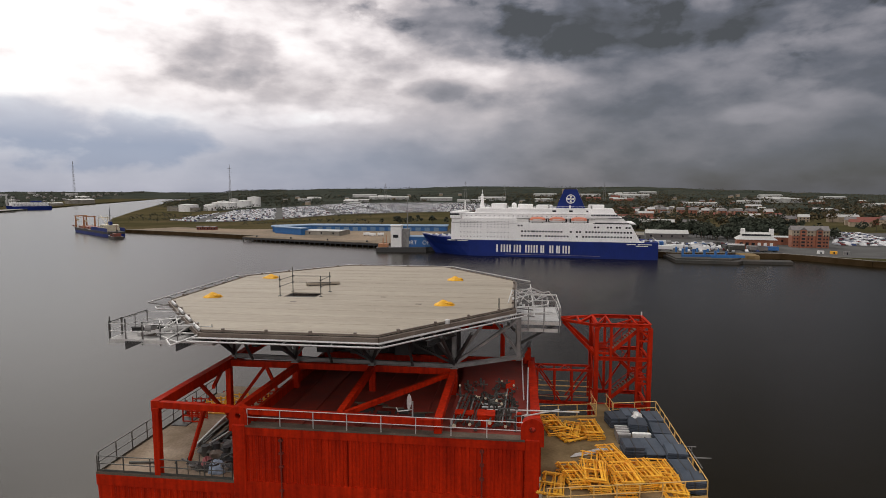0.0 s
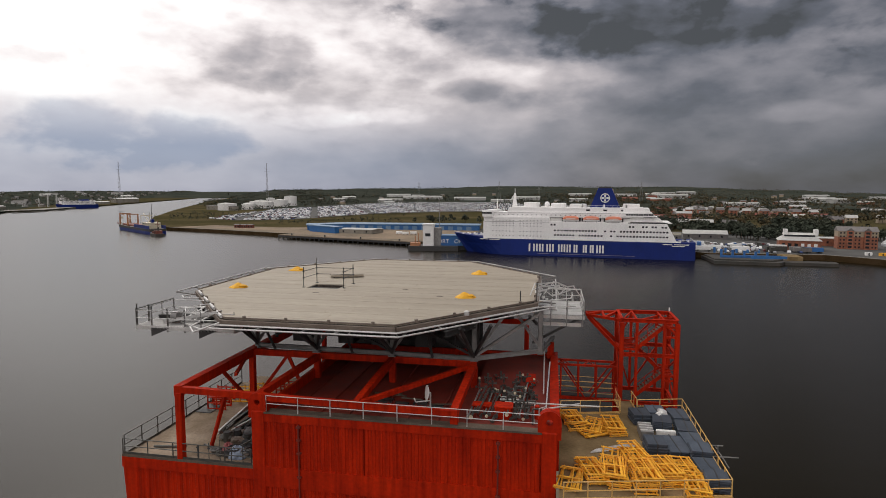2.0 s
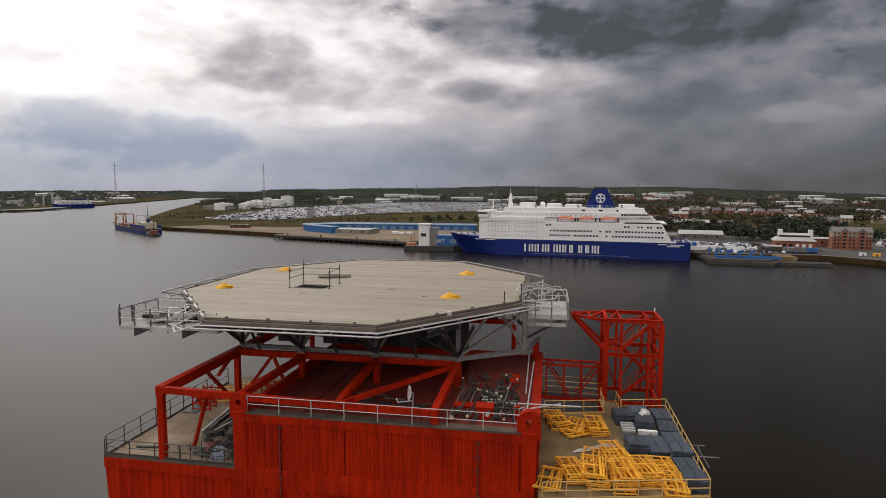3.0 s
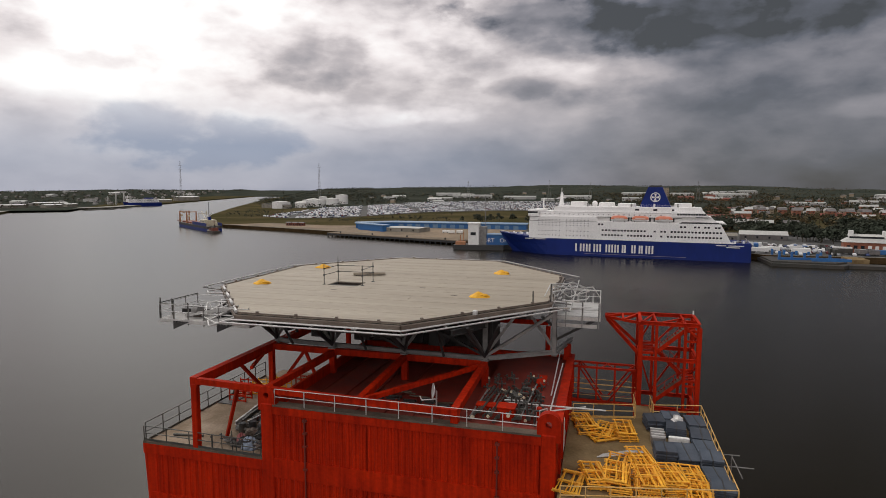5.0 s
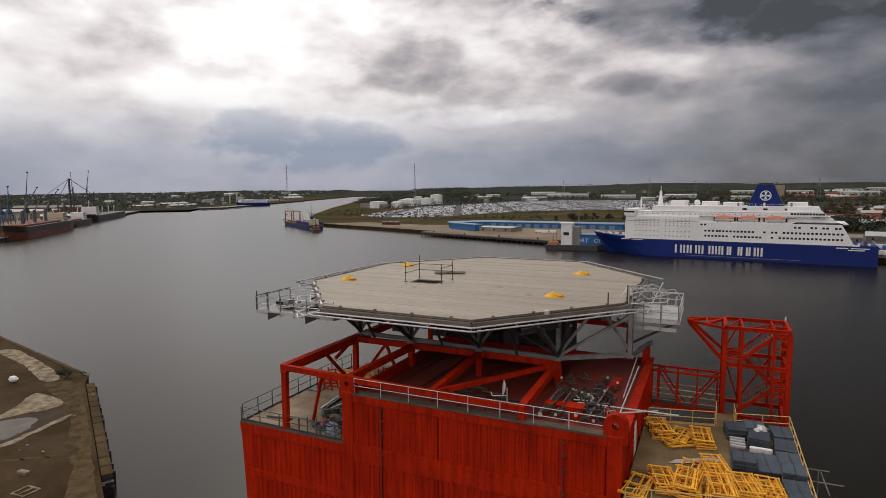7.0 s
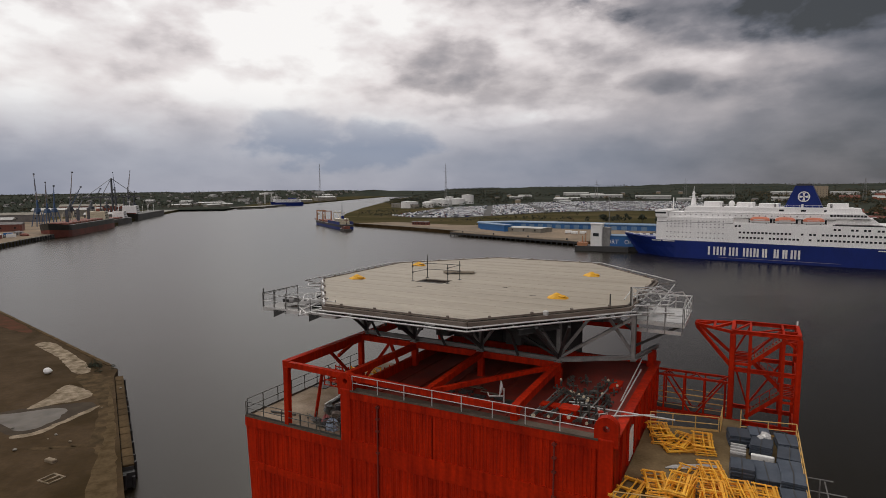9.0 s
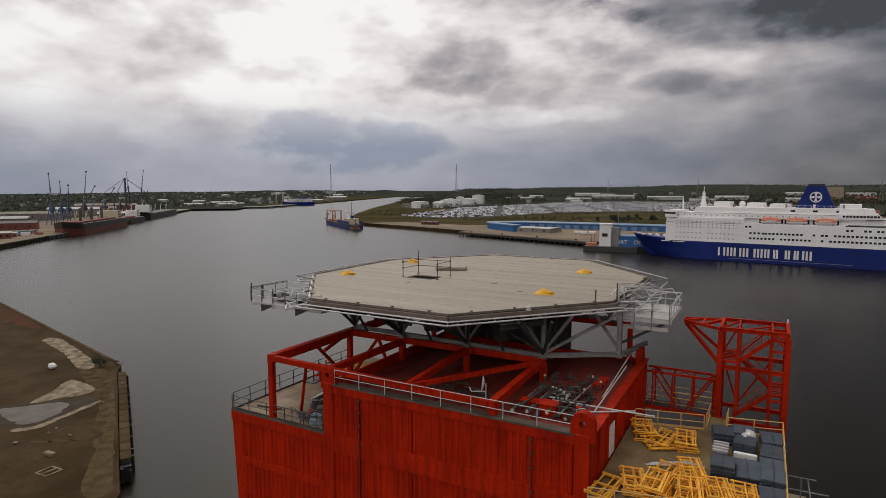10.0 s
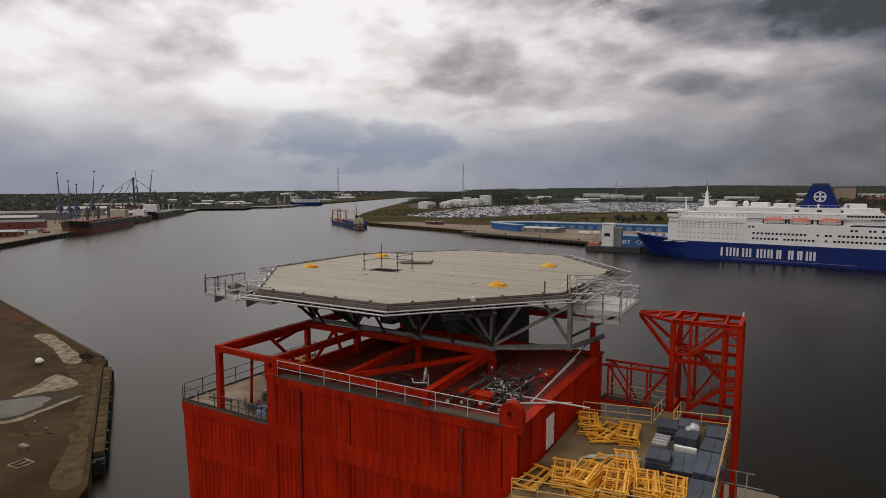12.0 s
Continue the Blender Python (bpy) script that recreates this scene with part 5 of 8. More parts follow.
protos = [bundle_proto(1.35, 2.0, 6), bundle_proto(1.3, 1.6, 9), bundle_proto(1.4, 2.7, 5)]
used = set()
for cu, cv, turn, kind in ((14.72, 32.8, -4, 1), (14.74, 34.6, 5, 0), (14.72, 36.7, -2, 1), (14.72, 38.6, 4, 0), (14.72, 40.8, -3, 0), (14.72, 43.2, 7, 0), (12.95, 43.2, 5, 1), (13.35, 37.7, 5, 2), (12.0, 37.3, 3, 1), (13.1, 41.3, -4, 1), (11.7, 42.4, 9, 1)):
    m = PLAT @ pose(cu, cv, RZ, 0, 0, turn)
    if kind in used:
        copy_thing(protos[kind], m)
    else:
        protos[kind].matrix_world = m
        used.add(kind)
crate = thing("pallet_box", "pale grey battened pallet box on the deck", "box", (11.8, 39.7, RZ))
part("body", Geo().chamfer(11.3, 12.2, 38.8, 40.6, RZ + 0.1, RZ + 0.75, 0.04), STEEL, crate)
for k in range(4):
    part("batten", Geo().box(11.28, 12.22, 38.95 + k * 0.45, 39.07 + k * 0.45, RZ + 0.75, RZ + 0.79), PALE, crate)
part("skid", Geo().box(11.35, 12.15, 38.9, 40.5, RZ, RZ + 0.1), BROWN, crate)
solo("white_beam", Geo().chamfer(12.5, 13.85, 39.75, 40.05, RZ, RZ + 0.5, 0.04), WHITE, "white painted box beam lying on the deck", "beam", (13.2, 39.9, RZ))
for k in range(6):
    solo("scaffold_tube", Geo().tube((7.7 + k * 0.07, 36.2 + k * 0.1, RZ + 0.05), (11.0 - k * 0.12, 37.6 + k * 0.1, RZ + 0.05 + 0.015 * (k % 2)), 0.045, 6), PALE, "pale aluminium scaffold tube on the deck", "tube", (10, 37, RZ), group="scaffold tubes")
rag = thing("rubbish_heap", "grey and white crumpled sheeting on the gratings", "sheeting", (13.3, 42.6, RZ), kind="stuff")
part("sheets", Geo().lump((13.3, 42.5, RZ + 0.75), (0.4, 0.5, 0.35), rnd, 9, 5, 0.35).lump((13.05, 42.1, RZ + 0.7), (0.25, 0.35, 0.3), rnd, 8, 5, 0.4), PALE, rag)
out_tubes = thing("scaffold_outrigger", "steel scaffold tubes projecting past the deck edge", "scaffold", (RX, 38, RZ - 1.4))
for p, q in (((RX - 0.4, 38.0, RZ - 0.35), (RX + 2.1, 38.1, RZ - 0.35)), ((RX + 0.7, 37.9, RZ - 2.4), (RX + 0.7, 37.9, RZ + 0.5)), ((RX + 1.2, 37.0, RZ - 0.6), (RX + 1.2, 40.2, RZ - 0.6)), ((RX - 0.3, 39.8, RZ - 0.35), (RX + 1.6, 39.9, RZ - 0.35))):
    part("tube", Geo().tube(p, q, 0.04, 6), STEEL, out_tubes)

# ---- things on the red roof ----
RD = 23.1
for k in range(18):
    u = -0.2 + k * 0.2 + (0.3 if k > 9 else 0) + rnd.uniform(-0.04, 0.04)
    pl = thing("pipe_spool", "dark steel pipe spool with cream end cap", "pipe", (u, 33.5, RD), group="pipe spools on the roof")
    z = RD + 0.2 + 0.14 * (k % 4)
    v0, v1 = 32.8 + 0.9 * rnd.random(), 36.8 + 2.6 * rnd.random()
    u1, r = u + rnd.uniform(0.1, 0.45), rnd.choice((0.05, 0.065, 0.085))
    part("tube", Geo().tube((u, v0, z), (u1, v1, z), r, 8), PIPE if k % 5 else STEEL, pl)
    part("flange", Geo().tube((u, v0 - 0.05, z), (u, v0, z), r + 0.055, 10), CREAM if k % 5 == 1 else PIPE, pl)
    part("far_flange", Geo().tube((u1, v1, z), (u1, v1 + 0.05, z), r + 0.05, 10), CREAM if k % 6 == 0 else PIPE, pl)
    part("cradle", Geo().box(u - 0.08, u + 0.25, v0 + 0.8, v0 + 0.9, RD, z - r), RED_DARK, pl)
    part("cradle", Geo().box(u - 0.02, u1 + 0.1, v1 - 0.9, v1 - 0.8, RD, z - r), RED_DARK, pl)
for k in range(46):
    u, v = -0.4 + 4.6 * rnd.random(), 36.8 + 5.4 * rnd.random()
    va = thing("valve", "dark flanged valve with a pale hand wheel", "valve", (u, v, RD), group="valves on the roof")
    h, a = 0.2 + 0.5 * rnd.random(), rnd.uniform(0, math.pi)
    c, s_ = math.cos(a), math.sin(a)
    part("body", Geo().tube((u, v, RD), (u, v, RD + h), 0.06, 8), PIPE, va)
    part("bonnet", Geo().tube((u - 0.28 * c, v - 0.28 * s_, RD + h * 0.6), (u + 0.28 * c, v + 0.28 * s_, RD + h * 0.6), 0.055, 8), PIPE if k % 5 else RED_DARK, va)
    for e in (-0.28, 0.28):
        part("valve_flange", Geo().tube((u + e * c - 0.02 * c, v + e * s_ - 0.02 * s_, RD + h * 0.6), (u + e * c + 0.02 * c, v + e * s_ + 0.02 * s_, RD + h * 0.6), 0.095, 10), PIPE, va)
    part("hand_wheel", Geo().tube((u, v - 0.12, RD + h), (u, v - 0.08, RD + h), 0.09, 10), CREAM if k % 6 == 1 else PIPE, va)
for k in range(11):
    u, v = 1.9 + 2.2 * rnd.random(), 33.2 + 3.8 * rnd.random()
    va = thing("manifold", "dark pipe manifold with elbows and gauge", "manifold", (u, v, RD), group="manifolds on the roof")
    h = 0.6 + 0.7 * rnd.random()
    part("riser", Geo().path([(u, v, RD), (u, v, RD + h), (u + 0.5, v + 0.2, RD + h), (u + 0.5, v + 0.2, RD)], 0.06, 8), PIPE, va)
    part("cross_pipe", Geo().tube((u - 0.5, v + 0.1, RD + h * 0.6), (u + 0.8, v + 0.3, RD + h * 0.6), 0.05, 8), PIPE if k % 3 else PALE, va)
    part("gauge", Geo().tube((u + 0.5, v - 0.02, RD + h), (u + 0.5, v + 0.06, RD + h), 0.09, 10), CREAM if k % 3 == 0 else PIPE, va)
for u, v, w, d, h, lab in ((2.0, 34.2, 1.1, 0.9, 0.75, "red painted steel equipment box on the roof"), (0.5, 34.9, 1.2, 0.7, 0.45, "red painted steel locker on the roof"), (3.5, 41.4, 0.6, 2.0, 0.3, "red painted duct box on the roof")):
    bx = thing("equipment_box", lab, "box", (u, v, RD), group="red boxes on the roof")
    part("body", Geo().chamfer(u - w / 2, u + w / 2, v - d / 2, v + d / 2, RD, RD + h, 0.05), RED, bx)
    part("lid", Geo().chamfer(u - w / 2 - 0.05, u + w / 2 + 0.05, v - d / 2 - 0.05, v + d / 2 + 0.05, RD + h, RD + h + 0.08, 0.02), RED, bx)
RD = 22.5
for k in range(5):
    u, v = -8.6 + k * 1.3, 36.2 + 0.5 * (k % 2)
    sk = thing("floor_skid", "dark steel skid lying on the red roof", "skid", (u, v, RD), group="skids on the roof")
    part("runner", Geo().box(u, u + 1.0, v, v + 0.12, RD, RD + 0.16), BLACK, sk)
    part("runner", Geo().box(u, u + 1.0, v + 0.5, v + 0.62, RD, RD + 0.16), BLACK, sk)
    part("plate", Geo().box(u + 0.1, u + 0.9, v + 0.12, v + 0.5, RD + 0.05, RD + 0.12), PIPE, sk)
dish = thing("satellite_dish", "white satellite dish on a short post", "satellite dish", (-3.25, 35.85, RD))
DC, DN = Vector((-3.35, 35.85, RD + 1.28)), Vector((-0.90, -0.42, 0.12)).normalized()
DS = DN.cross(UP).normalized()
DT = DS.cross(DN)
bowl = [[tuple(DC + DN * (0.16 * (k / 5) ** 2 - 0.02 * back) + (DS * math.cos(a) + DT * math.sin(a)) * (0.53 * k / 5 + 0.004)) for a in [2 * math.pi * i / 24 for i in range(24)]] for back, ks in ((0, range(6)), (1, range(5, -1, -1))) for k in ks]
part("reflector", Geo().loft(bowl, True), SHIPWHITE, dish, smooth=True)
part("mast", Geo().tube((-3.25, 35.9, RD), (-3.25, 35.9, RD + 1.3), 0.06), PALE, dish)
part("feed_arm", Geo().path([(-3.3, 35.85, RD + 0.72), (-4.2, 35.45, RD + 0.7), (-4.3, 35.4, RD + 1.0)], 0.045), WHITE, dish)
part("foot", Geo().box(-3.7, -2.8, 35.5, 35.6, RD, RD + 0.06).box(-3.7, -2.8, 36.1, 36.2, RD, RD + 0.06), STEEL, dish)
for a, b in (((4.2, 34.6, ZT + 0.25), (6.9, 36.4, ZT + 0.2)), ((3.2, 35.6, ZT + 0.32), (8.2, 35.9, ZT + 0.28)), ((4.7, 34.9, ZT + 0.22), (4.9, 43.5, ZT + 0.9)), ((4.5, 38.0, ZT + 0.2), (4.4, 50.0, ZT + 0.95))):
    solo("scaffold_tube", Geo().tube(a, b, 0.05, 6), PALE, "pale scaffold tube resting on the roof edge", "tube", a, group="scaffold tubes")
ext = thing("fire_extinguisher_post", "red fire post at the roof corner", "post", (4.0, 33.6, RD))
part("post", Geo().tube((4.0, 33.6, RD), (4.0, 33.6, RD + 1.9), 0.05), PALE, ext)
part("cylinder", Geo().tube((4.15, 33.5, RD + 0.9), (4.15, 33.5, RD + 1.75), 0.17, 10), RED, ext)

# ---- things on the low deck ----
for k in range(13):
    u = -19.6 + k * 0.36
    bm_ = thing("steel_beam", "dark steel beam lying on the low deck", "beam", (u, 37, ZL + 0.03), group="stacked steel beams")
    part("profile", Geo().ibeam((u, 35.9 + 0.5 * (k % 3), ZL + 0.2 + 0.16 * (k % 2)), (u - 0.6 + 0.5 * (k % 4), 41.5 - 0.4 * (k % 2), ZL + 0.2 + 0.16 * (k % 2)), 0.16, 0.3), PIPE if k % 3 else PALE, bm_)
    part("bearer", Geo().box(u - 0.4, u + 0.2, 36.4, 36.55, ZL + 0.03, ZL + 0.07), BROWN, bm_)
for k in range(40):
    u, v = -18.6 + 3.7 * rnd.random(), 32.6 + 4.6 * rnd.random()
    r = 0.22 + 0.3 * rnd.random()
    solo("rope_coil", Geo().lump((u, v, ZL + 0.03 + r * 0.55), (r, r * rnd.uniform(0.6, 1.1), r * 0.6), rnd, 9, 5, 0.35), (BLACK, PIPE, BLACK, BROWN)[k % 4], "dark coiled rope and hose heap", "rope", (u, v, ZL + 0.03), group="coiled ropes")


def crumpled(u, v, w, d, h, material, label):
    """A sheet thrown over gear: a ragged, folded mound that reaches the deck."""
    g = Geo()
    n, m = 22, 7
    rings_ = []
    for k in range(m):
        f = k / (m - 1)
        rings_.append([(u + w * (1 - 0.97 * f ** 2.4) ** 0.5 * math.cos(a) * (1 + 0.3 * noise.noise((math.cos(a) * 2 + u, math.sin(a) * 2, f * 3))), v + d * (1 - 0.97 * f ** 2.4) ** 0.5 * math.sin(a) * (1 + 0.3 * noise.noise((math.cos(a) * 2, math.sin(a) * 2 + v, f * 2))),
                        ZL + 0.04 + h * f * (1 + 0.35 * noise.noise((math.cos(a) * 3 + u, math.sin(a) * 3 + v, 1.7)))) for a in [2 * math.pi * i / n for i in range(n)]])
    g.loft(rings_, True)
    return solo("tarpaulin", g, material, label, "tarpaulin", (u, v, ZL + 0.04))


crumpled(-16.2, 32.7, 0.6, 0.5, 0.75, TARP, "crumpled blue-grey tarpaulin over gear")
crumpled(-17.2, 33.2, 0.45, 0.45, 0.75, PINK, "crumpled faded red tarpaulin over gear")
crumpled(-15.4, 34.4, 0.7, 0.8, 1.1, BLACK, "crumpled black sheeting over gear")
crumpled(-16.7, 35.6, 0.8, 0.6, 0.8, ROOF, "crumpled grey sheeting over gear")
for k, (u, v, mt) in enumerate(((-21.6, 42.4, YELLOW), (-20.4, 43.4, YELLOW), (-22.6, 40.4, RED), (-23.2, 42.0, RED), (-18.4, 44.4, RED), (-17.0, 43.6, YELLOW))):
    fr = thing("lifting_rack", "yellow steel lifting rack on the low deck" if mt is YELLOW else "red steel lifting rack on the low deck", "rack", (u, v, ZL + 0.03), group="stacked frames")
    for h in (0.1, 0.6, 1.1):
        for dv in (0, 0.9):
            part("bar", Geo().beam((u - 0.8, v + dv, ZL + h), (u + 0.8, v + dv + 0.15, ZL + h), 0.08, 0.1), mt, fr)
    for a in (-0.8, 0, 0.8):
        for dv in (0, 0.9):
            part("upright", Geo().beam((u + a, v + dv + 0.08, ZL + 0.03), (u + a, v + dv + 0.08, ZL + 1.25), 0.09, 0.09), mt, fr)
for k in range(5):
    u = -18.4 + k * 0.83
    sc = thing("scaffold_standard", "dark scaffold standard tied to the low deck edge", "scaffold", (u, F0 + 0.2, ZL + 0.2), group="scaffold standards")
    part("tube", Geo().tube((u, F0 + 0.08, ZL + 0.2), (u, F0 + 0.08, ZL + 1.25 + 0.25 * (k % 3)), 0.03, 6), PIPE, sc)
    part("coupler", Geo().tube((u - 0.08, F0 + 0.08, ZL + 1.1), (u + 0.08, F0 + 0.08, ZL + 1.1), 0.05, 6), BLACK, sc)
solo("rubber_mat", Geo().chamfer(-24.0, -22.6, 39.6, 41.4, ZL + 0.03, ZL + 0.1, 0.03), BLACK, "black rubber mat on the low deck", "mat", (-23.3, 40.5, ZL + 0.03))
solo("pipe_length", Geo().tube((UL + 0.7, 33.0, ZL + 0.13), (-20.6, 33.4, ZL + 0.13), 0.09, 8), PIPE, "dark pipe length lying along the deck edge", "pipe", (UL + 0.7, 33, ZL + 0.03))

for k in range(6):
    u, v = -18.3 + 0.55 * k, 34.9 + 0.5 * (k % 3)
    dr = thing("steel_drum", "dark steel drum among the deck gear", "drum", (u, v, ZL + 0.03), group="drums on the low deck")
    part("shell", Geo().tube((u, v, ZL + 0.03), (u, v, ZL + 0.75), 0.26, 14), (PIPE, BLACK, RED_DARK)[k % 3], dr)
    part("rim", Geo().tube((u, v, ZL + 0.73), (u, v, ZL + 0.78), 0.28, 14), BLACK, dr)
for k in range(9):
    u, v, r = -18.2 + 3.4 * rnd.random(), 32.4 + 3.6 * rnd.random(), rnd.uniform(0.28, 0.48)
    z, tilt = ZL + rnd.uniform(0.3, 0.95), rnd.uniform(-0.6, 0.6)
    hose = [(u + r * math.cos(a), v + r * math.sin(a), z + r * tilt * math.cos(a) + 0.05 * a / 6.28) for a in [k2 * 0.5 for k2 in range(26)]]
    solo("hose_coil", Geo().path(hose, 0.035, 5), (BLACK, PIPE, STEEL)[k % 3], "coiled dark hose on the deck gear heap", "hose", (u, v, ZL + 0.03), group="hose coils")

# loose lengths and offcuts among the deck gear
for k in range(16):
    u, v, a = -19.4 + 4.4 * rnd.random(), 33.4 + 7.0 * rnd.random(), rnd.uniform(-0.5, 1.9)
    ln = rnd.uniform(0.8, 2.4)
    z = ZL + 0.1 + 0.5 * rnd.random()
    solo("steel_offcut", Geo().beam((u, v, z), (u + ln * math.cos(a), v + ln * math.sin(a), z + rnd.uniform(0, 0.35)), 0.1, 0.1), PIPE if k % 3 else PALE, "short steel offcut on the cluttered low deck", "offcut", (u, v, ZL + 0.03), group="steel offcuts")
for k in range(7):
    u, v = -9.5 + 6.5 * rnd.random(), 34.0 + 5.0 * rnd.random()
    solo("loose_board", Geo().beam((u, v, 22.7), (u + rnd.uniform(1.0, 2.6), v + rnd.uniform(-0.4, 0.4), 22.7), 0.16, 0.06), BROWN if k % 2 else GRIME, "loose board lying on the red roof deck", "board", (u, v, 22.65), group="boards on the roof")


# ---- ships ----
def hull_rings(length, beam, deck, bow, stern_w=0.92, rake=8.0, sheer=1.5, draught=1.5, n=22):
    """Rings from bow to stern: deck edge, knuckle, waterline and keel on both sides, y from 0 (near) to beam."""
    rings = []
    for k in range(n + 1):
        t = k / n
        s = t * length
        fill = min(1.0, math.sin(min(1.0, s / bow) * math.pi / 2) ** 0.75 + 0.02) if s < bow else 1.0
        low_fill = min(1.0, max(0.03, math.sin(max(0.0, min(1.0, (s - rake * 0.3) / bow)) * math.pi / 2)))
        if t > 0.9:
            fill *= 1 - (1 - stern_w) * (t - 0.9) / 0.1
            low_fill *= 1 - (1 - stern_w) * (t - 0.9) / 0.1
        c, h, hl = beam / 2, beam / 2 * fill, beam / 2 * low_fill
        z = deck + sheer * max(0, 1 - s / (bow * 1.3)) ** 2
        lean = rake * max(0.0, 1 - s / bow)
        rings.append([(s, c - h, z), (s + lean * 0.55, c - (h + hl) / 2, z * 0.55), (s + lean, c - hl, 0.0), (s + lean, c - hl * 0.9, -draught),
                      (s + lean, c + hl * 0.9, -draught), (s + lean, c + hl, 0.0), (s + lean * 0.55, c + (h + hl) / 2, z * 0.55), (s, c + h, z)])
    return rings


FERRY = pose(-23.5, 351, 0, 0, 0, -10.6)
ferry = thing("passenger_ferry", "large blue and white passenger ferry moored at the quay", "ferry", (60, 13, 0), FERRY)
Z1 = 9.9
rings = [[(s - 9.2, y, z) for s, y, z in r] for r in hull_rings(140.7, 26, Z1, 34, 0.97, 9.5, 2.0)]
part("hull", Geo().loft(rings, True), SHIPBLUE, ferry)
part("rubbing_strip", Geo().box(-0.5 + 46, 100, -0.12, 0.05, 1.35, 1.5), PORTGREY, ferry)
part("white_stripe", Geo().box(12.7, 124, -0.1, 0.08, Z1 - 0.25, Z1 + 0.6), SHIPWHITE, ferry)


def slab(s0, s1, y0, y1, z0, z1, s1t=None, s0t=None):
    s1t, s0t = s1 if s1t is None else s1t, s0 if s0t is None else s0t
    return Geo().add([(s0, y0, z0), (s1, y0, z0), (s1, y1, z0), (s0, y1, z0), (s0t, y0, z1), (s1t, y0, z1), (s1t, y1, z1), (s0t, y1, z1)],
                     [(3, 2, 1, 0), (4, 5, 6, 7), (0, 1, 5, 4), (1, 2, 6, 5), (2, 3, 7, 6), (3, 0, 4, 7)])


house = part("lower_superstructure", slab(12.7, 122, 0.05, 25.95, Z1 - 0.1, 19.9, 116.5), SHIPWHITE, ferry)
part("bow_superstructure", slab(12.9, 52, 0.12, 25.9, 19.9, 22.6), SHIPWHITE, ferry)
part("promenade_recess", slab(52, 115.8, 3.4, 22.6, 19.9, 23.4, 112), SHIPWHITE, ferry)
part("boat_deck", slab(52, 116.6, 0.4, 25.6, 19.9, 20.2), SHIPWHITE, ferry)
part("upper_superstructure", slab(19, 97, 1.6, 24.4, 22.6, 25.3), SHIPWHITE, ferry)
part("aft_superstructure", slab(92, 111, 1.0, 25, 23.4, 25.9, 108.6), SHIPWHITE, ferry)
part("top_house", slab(26.5, 108, 3.0, 23, 25.3, 28.3, 107, 27.5), SHIPWHITE, ferry)
part("sun_deck", slab(30, 104, 3.6, 22, 28.3, 28.55), SHIPWHITE, ferry)
brg = part("bridge", slab(12.4, 18.5, -0.9, 26.9, 22.6, 26.4, 18.5, 12.0), SHIPWHITE, ferry)
part("bridge_windows", Geo().box(12.0, 18.0, -1.0, -0.9, 24.4, 25.4), GLASS, brg)
part("bridge_windows", Geo().box(11.95, 12.1, -0.6, 26.6, 24.3, 25.5), GLASS, brg)
part("aft_terrace", slab(97, 119.5, 0.9, 25, 19.9, 20.7, 118.5), SHIPWHITE, ferry)
part("terrace_band", Geo().box(96, 116.8, 0.3, 0.42, 19.9, 20.35), GLASS, ferry)
part("terrace_band", Geo().box(104, 115, 0.85, 0.98, 23.1, 23.45), GLASS, ferry)
for s, y in ((113.2, 1.0), (116.5, 0.6)):
    part("rail", Geo().tube((97, y, 21.5 if s > 115 else 24.4), (s, y, 21.5 if s > 115 else 24.4), 0.06, 4), SHIPWHITE, ferry)
pane = Geo().box(-0.55, 0.55, -0.04, 0.06, -0.48, 0.48).data("window")
port = Geo().box(-0.32, 0.32, -0.03, 0.05, -0.28, 0.28).data("window")
spots = []
for z, s0, s1, gaps in ((15.2, 62.5, 117, (79.5, 84, 88.8)), (12.5, 55.5, 117, (66.5, 82.8, 87.5))):
    s = s0
    while s < s1:
        if not any(g < s < g + 2.6 for g in gaps):
            spots.append((s, z))
        s += 1.75
spots += [(55.5 + k * 1.9, 15.2) for k in range(4)] + [(53.4, 18.5), (55.2, 18.5), (97, 18.0), (98.8, 18.0), (104, 18), (105.8, 18), (109, 18), (110.6, 18), (114.2, 17.9), (115.8, 17.9)]
for s, z in spots:
    piece("window", pane, GLASS, house, (s, 0.0, z))
for k in range(11):
    piece("window", pane, GLASS, ferry, (95.2 + k * 1.35, 0.96, 26.0 - 1.2))
for s in (73.2, 74.2, 82.8, 83.8, 92.5):
    piece("window", pane, GLASS, ferry, (s, 2.97, 27.0))
for z in (14.2, 17.4, 11.6, 20.6, 18.9):
    for k in range(15):
        if k not in (7,):
            piece("porthole", port, PORTGREY, house, (18.6 + k * 2.05, 0.02, z))
for k in range(24):
    piece("porthole", port, PORTGREY, ferry, (22 + k * 2.8, 1.57, 24.0))
fun = part("funnel", slab(74.5, 91.3, 8, 18, 28.4, 39.6, 86.4, 78.9), SHIPBLUE, ferry)
part("funnel_top", slab(79.3, 86, 8.5, 17.5, 39.6, 40.6), BLACK, fun)
disc = [(82.9 + 2.7 * math.cos(a), 2.7 * math.sin(a)) for a in [2 * math.pi * i / 24 for i in range(24)]]
inner = [(82.9 + 2.2 * math.cos(a), 2.2 * math.sin(a)) for a in [2 * math.pi * i / 24 for i in range(24)]]
ring = Geo()
ring.v = [(x, 7.9, 34 + z) for x, z in disc] + [(x, 7.9, 34 + z) for x, z in inner]
ring.f = [(i, (i + 1) % 24, 24 + (i + 1) % 24, 24 + i) for i in range(24)]
part("funnel_ring", ring, WHITE, fun)
cross = Geo()
